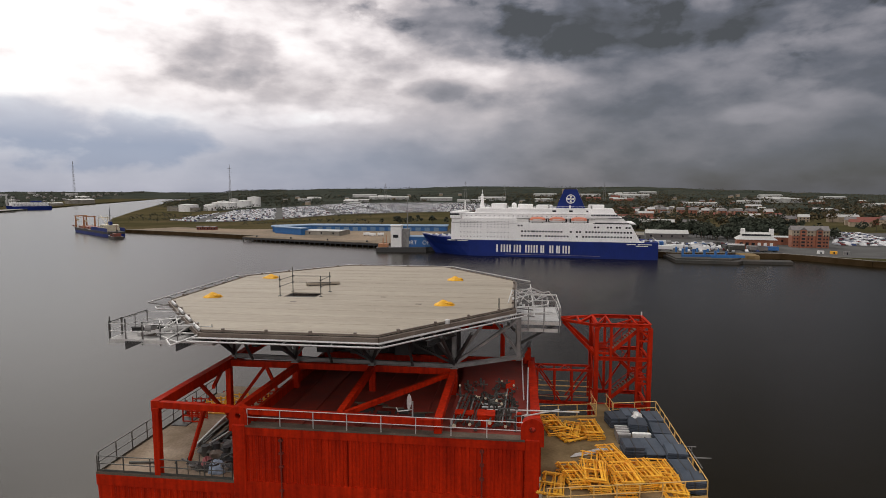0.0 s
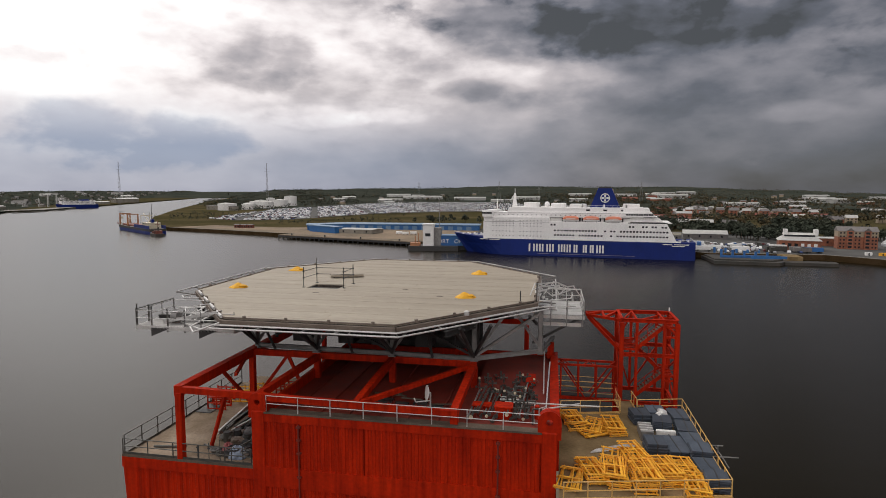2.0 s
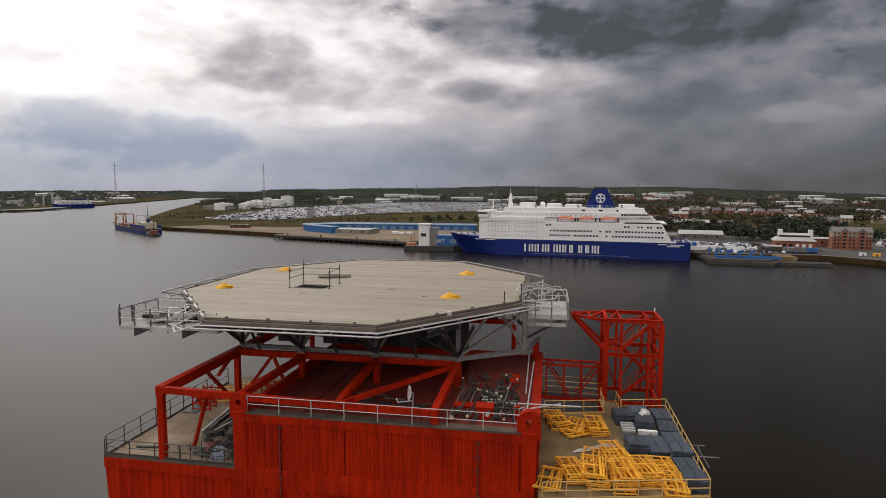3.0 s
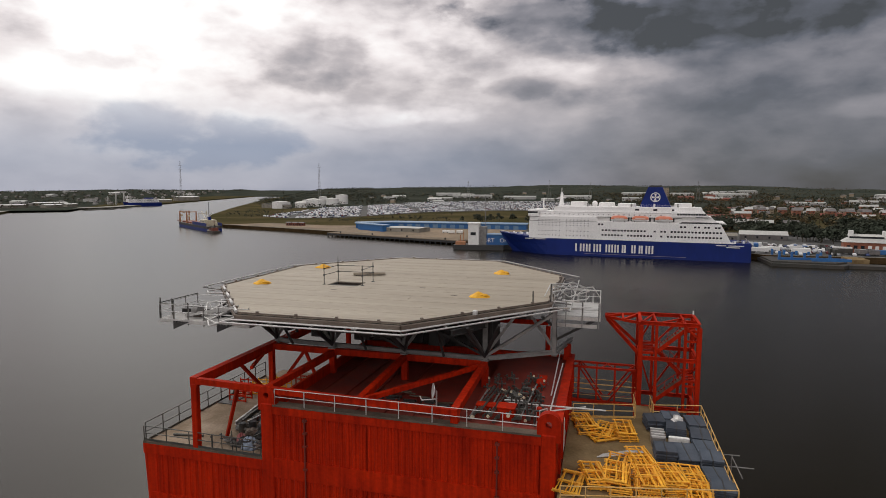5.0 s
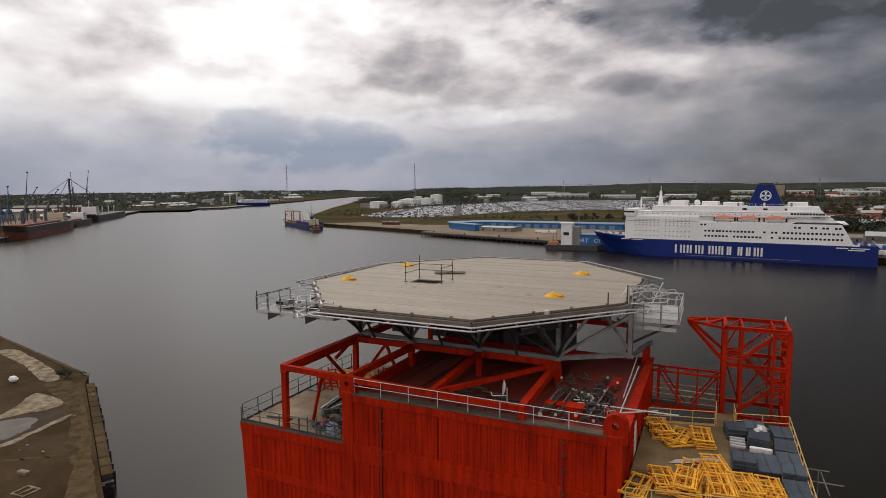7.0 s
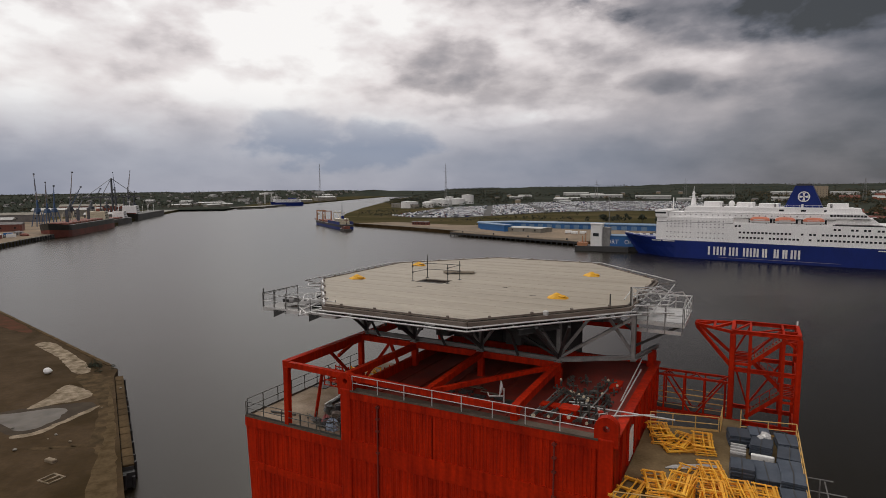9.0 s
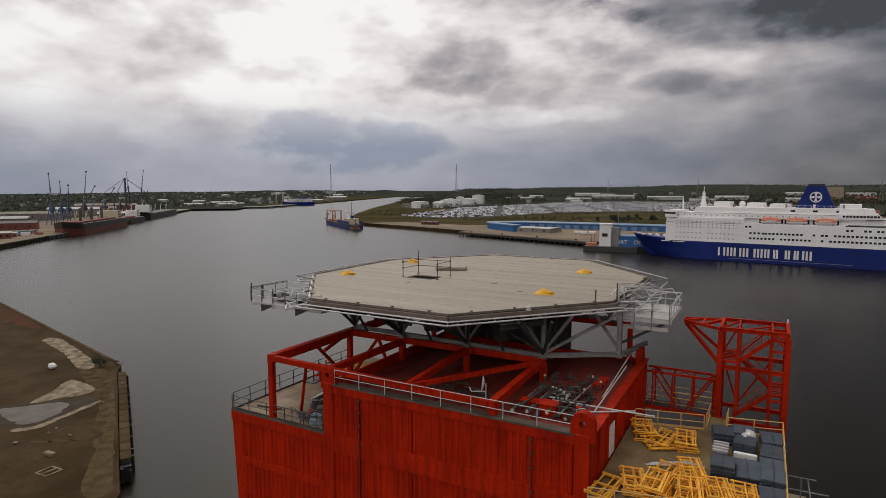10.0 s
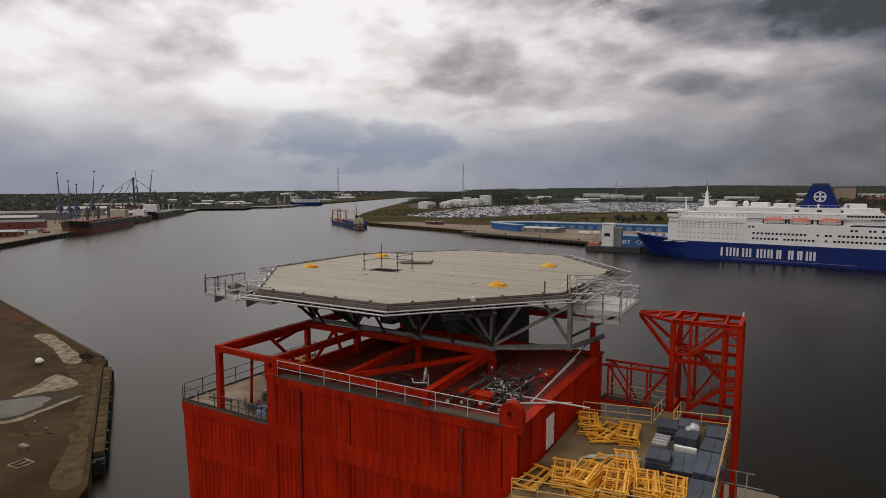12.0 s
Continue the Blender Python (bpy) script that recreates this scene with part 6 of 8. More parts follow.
for k in range(4):
    c, s_ = math.cos(k * math.pi / 2), math.sin(k * math.pi / 2)
    q = [(0.2, 0.2), (2.0, 0.7), (2.0, -0.7), (0.2, -0.2)]
    cross.add([(82.9 + x * c - z * s_, 7.88, 34 + x * s_ + z * c) for x, z in q], [(0, 1, 2, 3)])
part("funnel_emblem", cross, WHITE, fun)
# plain white shapes where the hull carries its lettering
s = 40.3
for wide_, gap_ in ((3.6, 0.55), (2.7, 0.5), (3.6, 0.5), (2.6, 2.3), (2.6, 0.5), (2.6, 0.35), (3.5, 0.1), (4.9, 0.1), (3.5, 0.1), (3.3, 0.4), (2.6, 0)):
    for bar in (0.0, wide_ - 0.95):
        part("hull_lettering", Geo().box(s + bar, s + bar + 0.95, -0.16, 0.0, 2.6, 7.1), WHITE, ferry, "plain white bar")
    s += wide_ * 1.06 + gap_
for s0, s1, z in ((1.5, 6.4, 9.2), (7.4, 13.8, 9.1), (114.5, 119.5, 8.6), (120.5, 128, 8.6), (119.5, 126, 7.7)):
    part("name_bar", Geo().box(s0 + (0 if s0 > 100 else 9), s1 + (0 if s0 > 100 else 9), -0.2, 0.05, z - 0.22, z + 0.22), WHITE, ferry)
for s in (64.3, 75.7, 88.0):
    arc = [math.pi * i / 8 for i in range(9)]
    boat = part("lifeboat", Geo().loft([[(s + x, 1.3 + math.cos(a) * w, 21.7 - math.sin(a) * h) for a in arc] for x, w, h in ((-4.7, 0.15, 0.4), (-3.8, 1.1, 1.2), (-2, 1.5, 1.5), (2, 1.5, 1.5), (3.8, 1.1, 1.2), (4.7, 0.15, 0.4))], True), SHIPWHITE, ferry)
    part("canopy", Geo().loft([[(s + x, 1.3 + math.cos(a) * w, 21.7 + math.sin(a) * h) for a in arc] for x, w, h in ((-4.6, 0.15, 0.4), (-4.2, 1.1, 1.2), (-3.0, 1.5, 1.8), (0, 1.55, 2.0), (3.0, 1.5, 1.8), (4.2, 1.1, 1.2), (4.6, 0.15, 0.4))], True), ORANGE, boat)
    part("window_strip", Geo().box(s - 2.6, s + 2.6, -0.26, -0.1, 22.0, 22.3), WHITE, boat)
    # dark band drawn for the shadow in the recess behind the boat
    part("promenade_opening", Geo().box(s - 5.4, s + 5.4, 3.3, 3.42, 20.4, 22.4), GLASS, boat)
    part("boat_chock", Geo().box(s - 3.2, s - 2.8, 0.5, 2.6, 20.2, 20.9).box(s + 2.8, s + 3.2, 0.5, 2.6, 20.2, 20.9), HULLDARK, boat)
    for x in (-4.4, 4.4):
        part("davit", Geo().path([(s + x, 3.2, 20.2), (s + x, 2.6, 23.8), (s + x, 1.2, 24.2), (s + x, 1.2, 22.4)], 0.14), SHIPWHITE, boat)
mast_ = part("radar_mast", Geo().loft([[(29.4 + w * c, 13 + w * s_, z) for c, s_ in ((1, 1), (-1, 1), (-1, -1), (1, -1))] for z, w in ((28.3, 1.4), (33.5, 0.7), (36.8, 0.5))], True), SHIPWHITE, ferry)
part("radar_yard", Geo().box(27.2, 31.6, 12.5, 13.5, 33.4, 33.8).box(28.2, 30.6, 12.8, 13.2, 35.3, 35.6), SHIPWHITE, mast_)
part("mast_pole", Geo().tube((29.4, 13, 36.8), (29.4, 13, 39.5), 0.16), SHIPWHITE, mast_)
part("fore_mast", Geo().tube((18.5, 13, 26.4), (18.5, 13, 33.2), 0.35), SHIPWHITE, ferry)
part("satellite_dome", Geo().lump((49, 14, 30.0), (1.6, 1.6, 1.7), random.Random(1), 12, 8, 0), SHIPWHITE, ferry)
for k in range(7):
    part("deck_winch", Geo().chamfer(-3 + k * 2.1, -2 + k * 2.1, 9.5 + (k % 2) * 4, 11.5 + (k % 2) * 4, Z1 + 0.3, Z1 + 2.0, 0.2), SHIPWHITE, ferry)
part("bow_bulwark", Geo().path([(rings[k][0][0], rings[k][0][1], rings[k][0][2] + 0.9) for k in range(5)], 0.12, 5), SHIPWHITE, ferry)
for k in range(5):
    part("mooring_winch", Geo().chamfer(123.4 + k * 1.4, 124.3 + k * 1.4, 2 + (k * 7) % 5, 3.4 + (k * 7) % 5, Z1, Z1 + 1.1 + 0.4 * (k % 3), 0.15), (SHIPWHITE, STEEL, HULLDARK)[k % 3], ferry)
part("stern_rail", Geo().path([(122.5, 0.6, Z1 + 1.1), (130.6, 0.9, Z1 + 1.1), (130.9, 25, Z1 + 1.1)], 0.07, 5), SHIPWHITE, ferry)
part("deck_line", Geo().box(13, 52, -0.02, 0.1, 19.75, 19.95), ROOF, ferry)
part("deck_line", Geo().box(13, 97, 1.5, 1.62, 25.2, 25.35), PORTGREY, ferry)
# dark strips drawn for the recess shadow below the decks
part("deck_line", Geo().box(52, 97, 1.48, 1.62, 22.55, 22.8), ROOF, ferry)
part("deck_line", Geo().box(97, 115.5, 0.3, 0.42, 20.3, 20.75), ROOF, ferry)
for k in range(26):
    part("rail_post", Geo().box(31 + k * 2.8, 31.12 + k * 2.8, 3.7, 3.8, 28.55, 29.7), SHIPWHITE, ferry)
part("top_rail", Geo().box(31, 102, 3.7, 3.8, 29.65, 29.75), SHIPWHITE, ferry)
for s0, s1, y0, z1 in ((36, 44, 7, 31.2), (52, 60, 9, 30.8), (63, 72, 6, 30.4), (93, 102, 7, 30.6)):
    part("deck_house", Geo().chamfer(s0, s1, y0, 19, 28.55, z1, 0.2), SHIPWHITE, ferry)
for k in range(5):
    part("vent_cowl", Geo().tube((46 + k * 12.2, 5.2, 28.55), (46 + k * 12.2, 5.2, 30.3), 0.5, 8), SHIPWHITE if k % 2 else STEEL, ferry)
part("stern_door", Geo().box(131.3, 131.6, 4, 22, 2.0, 8.5), SHIPBLUE, ferry)


def small_ship(name, label, m, length, beam, deck, hull_mat, house_at, house_len, levels, extra=None, band=None, bow=0.2, house_mat=None, derricks=4):
    ob = thing(name, label, "ship", (length / 2, beam / 2, 0), m)
    rg = hull_rings(length, beam, deck, length * bow, 0.9, 4.0, deck * 0.25)
    if band:
        part("hull", Geo().loft([r[1:7] for r in rg], True), hull_mat, ob)
        part("upper_hull", Geo().loft([[(x, y, z + 0.002) for x, y, z in (r[0], r[1], r[6], r[7])] for r in rg], True), band, ob)
    else:
        part("hull", Geo().loft(rg, True), hull_mat, ob)
    hm = house_mat or SHIPWHITE
    for k in range(levels):
        a, b = house_at + k * 0.25, house_at + house_len - k * 0.5
        deck_ = part("deckhouse", Geo().box(a, b, beam * 0.1 + k * 0.3, beam * 0.9 - k * 0.3, deck + k * 2.7, deck + k * 2.7 + 2.55), hm, ob)
        for j in range(max(2, int((b - a) / 2.5))):
            part("window", Geo().box(a + 0.8 + j * 2.4, a + 1.9 + j * 2.4, beam * 0.1 + k * 0.3 - 0.08, beam * 0.1 + k * 0.3 + 0.02, deck + k * 2.7 + 1.0, deck + k * 2.7 + 1.9), GLASS, deck_)
    top = deck + levels * 2.7
    part("funnel", Geo().box(house_at + house_len * 0.55, house_at + house_len * 0.85, beam * 0.43, beam * 0.57, top - 1.2, top + 2.6), hull_mat, ob)
    part("mast", Geo().tube((house_at + 2, beam / 2, top), (house_at + 2, beam / 2, top + 8), 0.25), hm, ob)
    for k in range(derricks):
        x_ = length * bow + (house_at - length * bow) * (k + 0.5) / 4 if house_at > length * 0.4 else house_at + house_len + (length * 0.95 - house_at - house_len) * (k + 0.5) / 4
        post_ = part("derrick_post", Geo().tube((x_, beam / 2, deck), (x_, beam / 2, deck + 9), 0.3, 6), hm, ob)
        part("derrick_boom", Geo().tube((x_, beam / 2, deck + 3), (x_ + 5, beam / 2, deck + 10), 0.18, 5), hm, post_)
    part("mast_yard", Geo().tube((house_at + 2, beam / 2 - 2, top + 5), (house_at + 2, beam / 2 + 2, top + 5), 0.15), hm, ob)
    n = max(2, int((house_at - length * bow - 4) / 14)) if house_at > length * 0.4 else 3
    x0 = length * bow + 2
    for k in range(n):
        a = x0 + k * (house_at - x0 - 2) / n
        b = a + (house_at - x0 - 2) / n - 2
        part("hatch_cover", Geo().chamfer(a, b, beam * 0.15, beam * 0.85, deck, deck + 1.6, 0.3), RUST, ob)
    if extra:
        extra(ob)
    return ob


def goalposts(ob):
    for s in (13, 40):
        g = part("cargo_crane", Geo().loft([[(s + a * w, 2.0 + b * w, z) for a, b in ((-1, -1), (1, -1), (1, 1), (-1, 1))] for z, w in ((4.5, 0.75), (15.0, 0.45))], True), CRANEORANGE, ob, "orange cargo crane post")
        part("far_post", Geo().loft([[(s + a * w, 11.0 + b * w, z) for a, b in ((-1, -1), (1, -1), (1, 1), (-1, 1))] for z, w in ((4.5, 0.75), (15.0, 0.45))], True), CRANEORANGE, g)
        part("crane_cross_beam", Geo().box(s - 0.5, s + 0.5, 1.2, 11.8, 15.0, 15.8), CRANEORANGE, g)
        part("crane_cab", Geo().chamfer(s - 0.9, s + 0.9, 2.6, 4.6, 10.5, 12.3, 0.15), CREAM, g)
    part("jib", Geo().beam((13.2, 2.0, 15.4), (32, 2.0, 14.6), 0.5, 0.6), CRANEORANGE, ob)
    part("bow_rail", Geo().box(3.5, 10, 1.2, 1.4, 5.2, 6.4).box(3.5, 10, 12.6, 12.8, 5.2, 6.4), RUST, ob)
    part("stern_bulwark", Geo().box(66, 112, 0.55, 0.75, 4.6, 7.4).box(66, 112, 14.25, 14.45, 4.6, 7.4), SHIPBLUE, ob, "blue raised stern bulwark")
    part("white_stripe", Geo().box(40, 62, 0.35, 0.62, 3.4, 4.3), SHIPWHITE, ob)
    tripod = part("signal_mast", Geo().tube((97, 7.5, 9), (97, 7.5, 26.5), 0.45, 6, 0.15), CRANE, ob, "dark signal mast with yards")
    for z, r in ((18, 3.4), (22, 2.2)):
        part("yard", Geo().tube((97 - r, 7.5, z), (97 + r, 7.5, z), 0.16, 5), CRANE, tripod)
    for s, e in ((86, 108), (90, 72)):
        part("derrick", Geo().tube((s, 7.5, 8.5), (e, 7.5, 17), 0.3, 5), CREAM, ob)
    part("gantry", Geo().tube((80, 3, 7), (80, 3, 15.5), 0.3, 5).tube((80, 12, 7), (80, 12, 15.5), 0.3, 5).tube((80, 3, 15.5), (80, 12, 15.5), 0.3, 5), CREAM, ob)


a_ = Vector((-390, 541, 0))
b_ = Vector((-305, 467, 0))
turn = math.degrees(math.atan2(b_.y - a_.y, b_.x - a_.x))
small_ship("cargo_ship", "blue cargo ship with orange cranes on the river", pose(a_.x, a_.y, 0, 0, 0, turn), (b_ - a_).length, 15, 4.6, SHIPBLUE, 88, 14, 2, goalposts, band=HULLDARK, bow=0.16, house_mat=CREAM, derricks=0)


def bulk_gear(ob):
    for s in (34, 60, 86):
        part("deck_crane", Geo().box(s, s + 1.6, 8, 10, 11, 22), CRANE, ob)
        part("crane_jib", Geo().beam((s + 1, 9, 21), (s + 13, 9, 29), 0.7, 0.7), CRANE, ob)


small_ship("bulk_carrier", "bulk carrier with rusty red and black hull", pose(-456, 301, 0, 0, 0, 127.5), 136, 22, 9.6, RUST, 112, 12, 3, bulk_gear, band=HULLDARK, bow=0.12, house_mat=CREAM, derricks=2)
small_ship("coaster_ship", "grey coaster moored behind the bulk carrier", pose(-555, 410, 0, 0, 0, 126), 90, 16, 6.5, HULLDARK, 66, 11, 3, bow=0.15)
small_ship("dark_freighter", "dark freighter with white deckhouse at the dock", pose(-632, 505, 0, 0, 0, 129), 190, 22, 8, HULLDARK, 22, 16, 4, bow=0.1, band=HULLDARK)
small_ship("car_carrier", "dark blue and white car carrier far upriver", pose(-930, 1112, 0, 0, 0, 60), 80, 22, 8.5, SHIPBLUE, 9, 66, 3, bow=0.12, derricks=0)
small_ship("workboat", "small dark workboat beside the cargo ship", pose(-300, 459, 0, 0, 0, turn), 20, 7, 2.2, HULLDARK, 12, 4, 1, house_mat=RUST, derricks=0)

# ---- quay works on the north bank ----
G = 3.1
jetty = thing("timber_jetty", "dark timber jetty along the sandy quay", "jetty", (-120, 420, 0), LAND)
ja, jb = Vector((-178, 441, 0)), Vector((-62, 390, 0))
jd = (jb - ja).normalized()
jn = Vector((-jd.y, jd.x, 0))
part("deck", Geo().prism([tuple(ja.xy), tuple(jb.xy), tuple((jb + jn * 13).xy), tuple((ja + jn * 13).xy)], 2.5, 3.3), SAND, jetty)
part("fender_beam", Geo().beam(ja + UP * 2.2, jb + UP * 2.2, 0.8, 1.4), BLACK, jetty)
for k in range(28):
    p = ja.lerp(jb, k / 27)
    part("jetty_post", Geo().tube(p + jn * 0.5 - UP * 4.5, p + jn * 0.5 + UP * 3.2, 0.5, 7), BLACK, jetty)
for k in range(4):
    p = ja.lerp(jb, 0.1 + k * 0.27) + jn * 2
    solo("bollard", Geo().tube(p + UP * 3.3, p + UP * 4.6, 0.6, 8), BLACK, "black mooring bollard on the jetty", "bollard", p + UP * 3.3, LAND, "mooring bollards")

CTRL = pose(6.5, 0, 0)
ctrl = thing("control_tower", "white control tower beside the ferry berth", "tower", (-53, 366, 0), CTRL)
part("caisson", Geo().box(-66, -34, 362, 376, -4, 3.0), BLACK, ctrl)
part("body", Geo().chamfer(-57.0, -50, 365, 373, 3.0, 16.4, 0.4), WHITE, ctrl)
part("cap", Geo().box(-57.4, -49.6, 364.6, 373.4, 16.4, 17.0), WHITE, ctrl)
part("window", Geo().box(-55.4, -52.0, 364.9, 365.2, 9.0, 11.0), GLASS, ctrl)
part("annex", Geo().box(-50, -45.5, 367, 373, 3.0, 14.5), STEEL, ctrl)
part("service_gantry", Geo().box(-65, -59, 364, 370, 3.0, 5.0).tube((-62, 366, 3), (-62, 366, 9), 0.3).tube((-60, 366, 3), (-60, 366, 11), 0.25), CRANEORANGE, ctrl)
part("mast", Geo().tube((-46.8, 371, 14.5), (-46.8, 371, 34), 0.22, 6), STEEL, ctrl)
link = thing("blue_gangway_building", "blue clad quay building with white sign", "building", (-30, 366, 0), LAND)
part("body", Geo().chamfer(-45.5, -4, 368, 380, 3.0, 9.2, 0.3), BLUESHED, link)
part("roof", Geo().box(-45.8, -3.7, 367.7, 380.3, 9.2, 9.6), BLUEROOF, link)
part("base", Geo().box(-45.5, -4, 369, 379, -4, 3.0), BLACK, link)
for word, x in (("PORT", -43.0), ("OF", -30.5)):
    cu_ = bpy.data.curves.new("sign_text", "FONT")
    cu_.body, cu_.size, cu_.extrude = word, 3.6, 0.05
    tx = new("sign_text", cu_)
    tx.parent = link
    tx.location = Vector((x, 367.85, 4.6)) - HOME[link]
    tx.rotation_euler = (radians(90), 0, 0)
    cu_.materials.append(WHITE)

shed = thing("blue_shed", "long low blue transit shed with angled wing", "shed", (-90, 510, G), LAND)
part("wall", Geo().prism([(-175, 500), (-146, 520), (-22, 512), (-22, 534), (-150, 542), (-180, 518)], G, G + 4.4), BLUESHED, shed)
part("roof", Geo().prism([(-176, 499), (-146, 519), (-21, 511), (-21, 535), (-150, 543), (-182, 518)], G + 4.4, G + 5.0), BLUEROOF, shed)
part("wing_wall", Geo().prism([(-168, 485), (-138, 462), (-134, 469), (-163, 492)], G, G + 5), BLUESHED, shed)
part("wing_roof", Geo().prism([(-169, 485), (-138, 461), (-133, 469), (-163, 493)], G + 5, G + 5.6), BLUEROOF, shed)
for k in range(14):
    x = -140 + k * 8.2
    part("shed_door", Geo().box(x, x + 4.5, 519.3 - (x + 146) * 0.0645 - 0.3, 519.3 - (x + 146) * 0.0645 + 0.2, G, G + 3.4), BLUEROOF, shed)


def block(name, x, y, w, d, h, turn_, wall_mat, roof_mat, label, pitch=0.0, floors=1, bays=4, group="", z=G):
    ob = thing(name, label, "building", (0, 0, 0), LAND @ pose(x, y, z, 0, 0, turn_), group)
    part("wall", Geo().box(-w / 2, w / 2, -d / 2, d / 2, 0, h), wall_mat, ob)
    if pitch:
        part("roof", Geo().gable(-w / 2 - 0.4, w / 2 + 0.4, -d / 2 - 0.4, d / 2 + 0.4, h, h + pitch), roof_mat, ob)
    else:
        part("roof", Geo().box(-w / 2 - 0.3, w / 2 + 0.3, -d / 2 - 0.3, d / 2 + 0.3, h, h + 0.6), roof_mat, ob)
    if bays:
        me = Geo().box(-0.6, 0.6, -0.1, 0.08, -0.7, 0.7).data("window")
        for f in range(floors):
            for b in range(bays):
                piece("window", me, GLASS, ob, (-w / 2 + (b + 0.5) * w / bays, -d / 2, h * (f + 0.5) / floors))
    return ob


block("store_building", -119, 472, 32, 20, 3.4, -14, CONCRETE, SHEDROOF, "low flat store building with pale roof on the quay", 0.5, 1, 3)
for k in range(3):
    block("brown_hut", -252 + k * 7, 524 - k, 5, 4, 2.8, -2, RUST, ROOF, "small brown hut on the sandy bank", 0.8, 1, 2, "brown huts")
for x, y in ((-78, 455), (-72, 458), (-84, 460)):
    v_ = thing("white_van", "white van parked on the quay", "van", (0, 0, 0), LAND @ pose(x, y, G, 0, 0, 10), "white vans")
    part("body", Geo().chamfer(-2.6, 2.6, -1, 1, 0.5, 2.4, 0.25), WHITE, v_)
    part("windscreen", Geo().box(2.2, 2.63, -0.8, 0.8, 1.5, 2.1), GLASS, v_)
    for wx in (-1.6, 1.6):
        for wy in (-0.95, 0.95):
            part("wheel", Geo().tube((wx, wy - 0.12, 0.36), (wx, wy + 0.12, 0.36), 0.36, 10), BLACK, v_)

# storage tanks
for x, y, r, h in ((-505, 1000, 14, 12), (-486, 1050, 12, 10), (-500, 1085, 11, 11), (-488, 1140, 14, 13), (-520, 1160, 13, 13), (-500, 1240, 16, 15), (-545, 1240, 13, 14), (-520, 1352, 15, 22), (-560, 1330, 10, 18), (-540, 1090, 11, 10)):
    tk = thing("storage_tank", "white cylindrical storage tank on the bank", "tank", (x, y, G), LAND, "storage tanks")
    part("shell", Geo().tube((x, y, G), (x, y, G + h), r, 28), WHITE, tk)
    part("roof", Geo().tube((x, y, G + h), (x, y, G + h + r * 0.13), r * 1.01, 28, r * 0.08), SHEDROOF, tk)
    part("stair", Geo().beam((x - r - 0.4, y - 2, G), (x + r * 0.3, y - r - 0.5, G + h), 0.8, 0.5), STEEL, tk)
block("tank_farm_wall", -520, 1015, 95, 12, 7, -35, CONCRETE, ROOF, "grey concrete building beside the tanks", 0, 1, 6)

def inside_yard(x, y):
    return -440 < x < 70 and 640 < y < 1830


# long pale sheds, houses and the far side of the yard
for x, y, w, d, h, t_ in ((-300, 2040, 190, 40, 16, 3), (-130, 1990, 150, 45, 15, 2), (60, 2000, 130, 50, 17, -3), (-380, 1780, 60, 30, 12, 5), (500, 1860, 120, 40, 17, -12), (200, 1700, 70, 30, 14, -6), (-560, 1900, 60, 30, 12, 10), (-330, 1600, 40, 22, 9, 8), (650, 1420, 70, 26, 13, -18), (600, 1020, 62, 22, 10, -25)):
    block("warehouse", x, y, w * 0.72, d, h * 0.6, t_, SHEDROOF, SHEDROOF, "long pale metal warehouse behind the car yard", h * 0.18, 1, 8, "pale warehouses", z=ground_at(x, y) - 0.5)
block("tan_block", 290, 1800, 46, 24, 34, -8, BUFF, ROOF, "tan multi-storey block on the far hill", 0, 6, 7, z=ground_at(290, 1800) - 1)
rh = random.Random(3)
for k in range(26):
    t_ = k / 25
    x, y = 255 + 120 * t_ + rh.uniform(-4, 4), 842 - 95 * t_ + (k % 3) * 16
    block("terraced_house", x, y, 9, 8, 6, -8 + rh.uniform(-8, 8), BUFF if k % 3 else BRICK, SHEDROOF if k % 4 == 0 else ROOF, "brick terraced house on the slope", 3, 2, 2, "terraced houses", z=G + 4)
for k in range(30):
    x, y = 250 + 330 * rh.random(), 620 + 520 * rh.random()
    block("hill_house", x, y, 11, 9, 6, rh.uniform(-40, 40), BRICK if k % 2 else BUFF, ROOF if k % 3 else SHEDROOF, "brick house on the wooded slope", 3.2, 2, 3, "houses on the slope", z=2.9)

for k in range(170):
    a, r = radians(rh.uniform(10.5, 40)), rh.uniform(560, 2000) if k % 3 else rh.uniform(560, 900)
    x, y = r * math.sin(a), r * math.cos(a)
    if noise.noise((x * 0.005, y * 0.005, 9)) < -0.05:
        continue
    wide_ = rh.uniform(16, 44) if k % 2 else rh.uniform(9, 14)
    block("slope_house", x, y, wide_, 8, rh.uniform(5, 7), rh.uniform(-25, 15), BRICK if k % 3 else BUFF, (ROOF, RUST, ROOF, SHEDROOF)[k % 4], "row of brick houses among the trees" if k % 2 else "brick house among the trees", 3, 1, 0, "houses on the slope", z=ground_at(x, y) - 0.5)
for k in range(16):
    a, r = radians(rh.uniform(-20, 36)), rh.uniform(1300, 2300)
    x, y = r * math.sin(a), r * math.cos(a)
    if inside_yard(x, y):
        continue
    block("warehouse", x, y, rh.uniform(40, 110), 26, rh.uniform(6, 10), rh.uniform(-10, 10), SHEDROOF, SHEDROOF, "long pale metal warehouse behind the car yard", 2.5, 1, 0, "pale warehouses", z=ground_at(x, y) - 0.5)

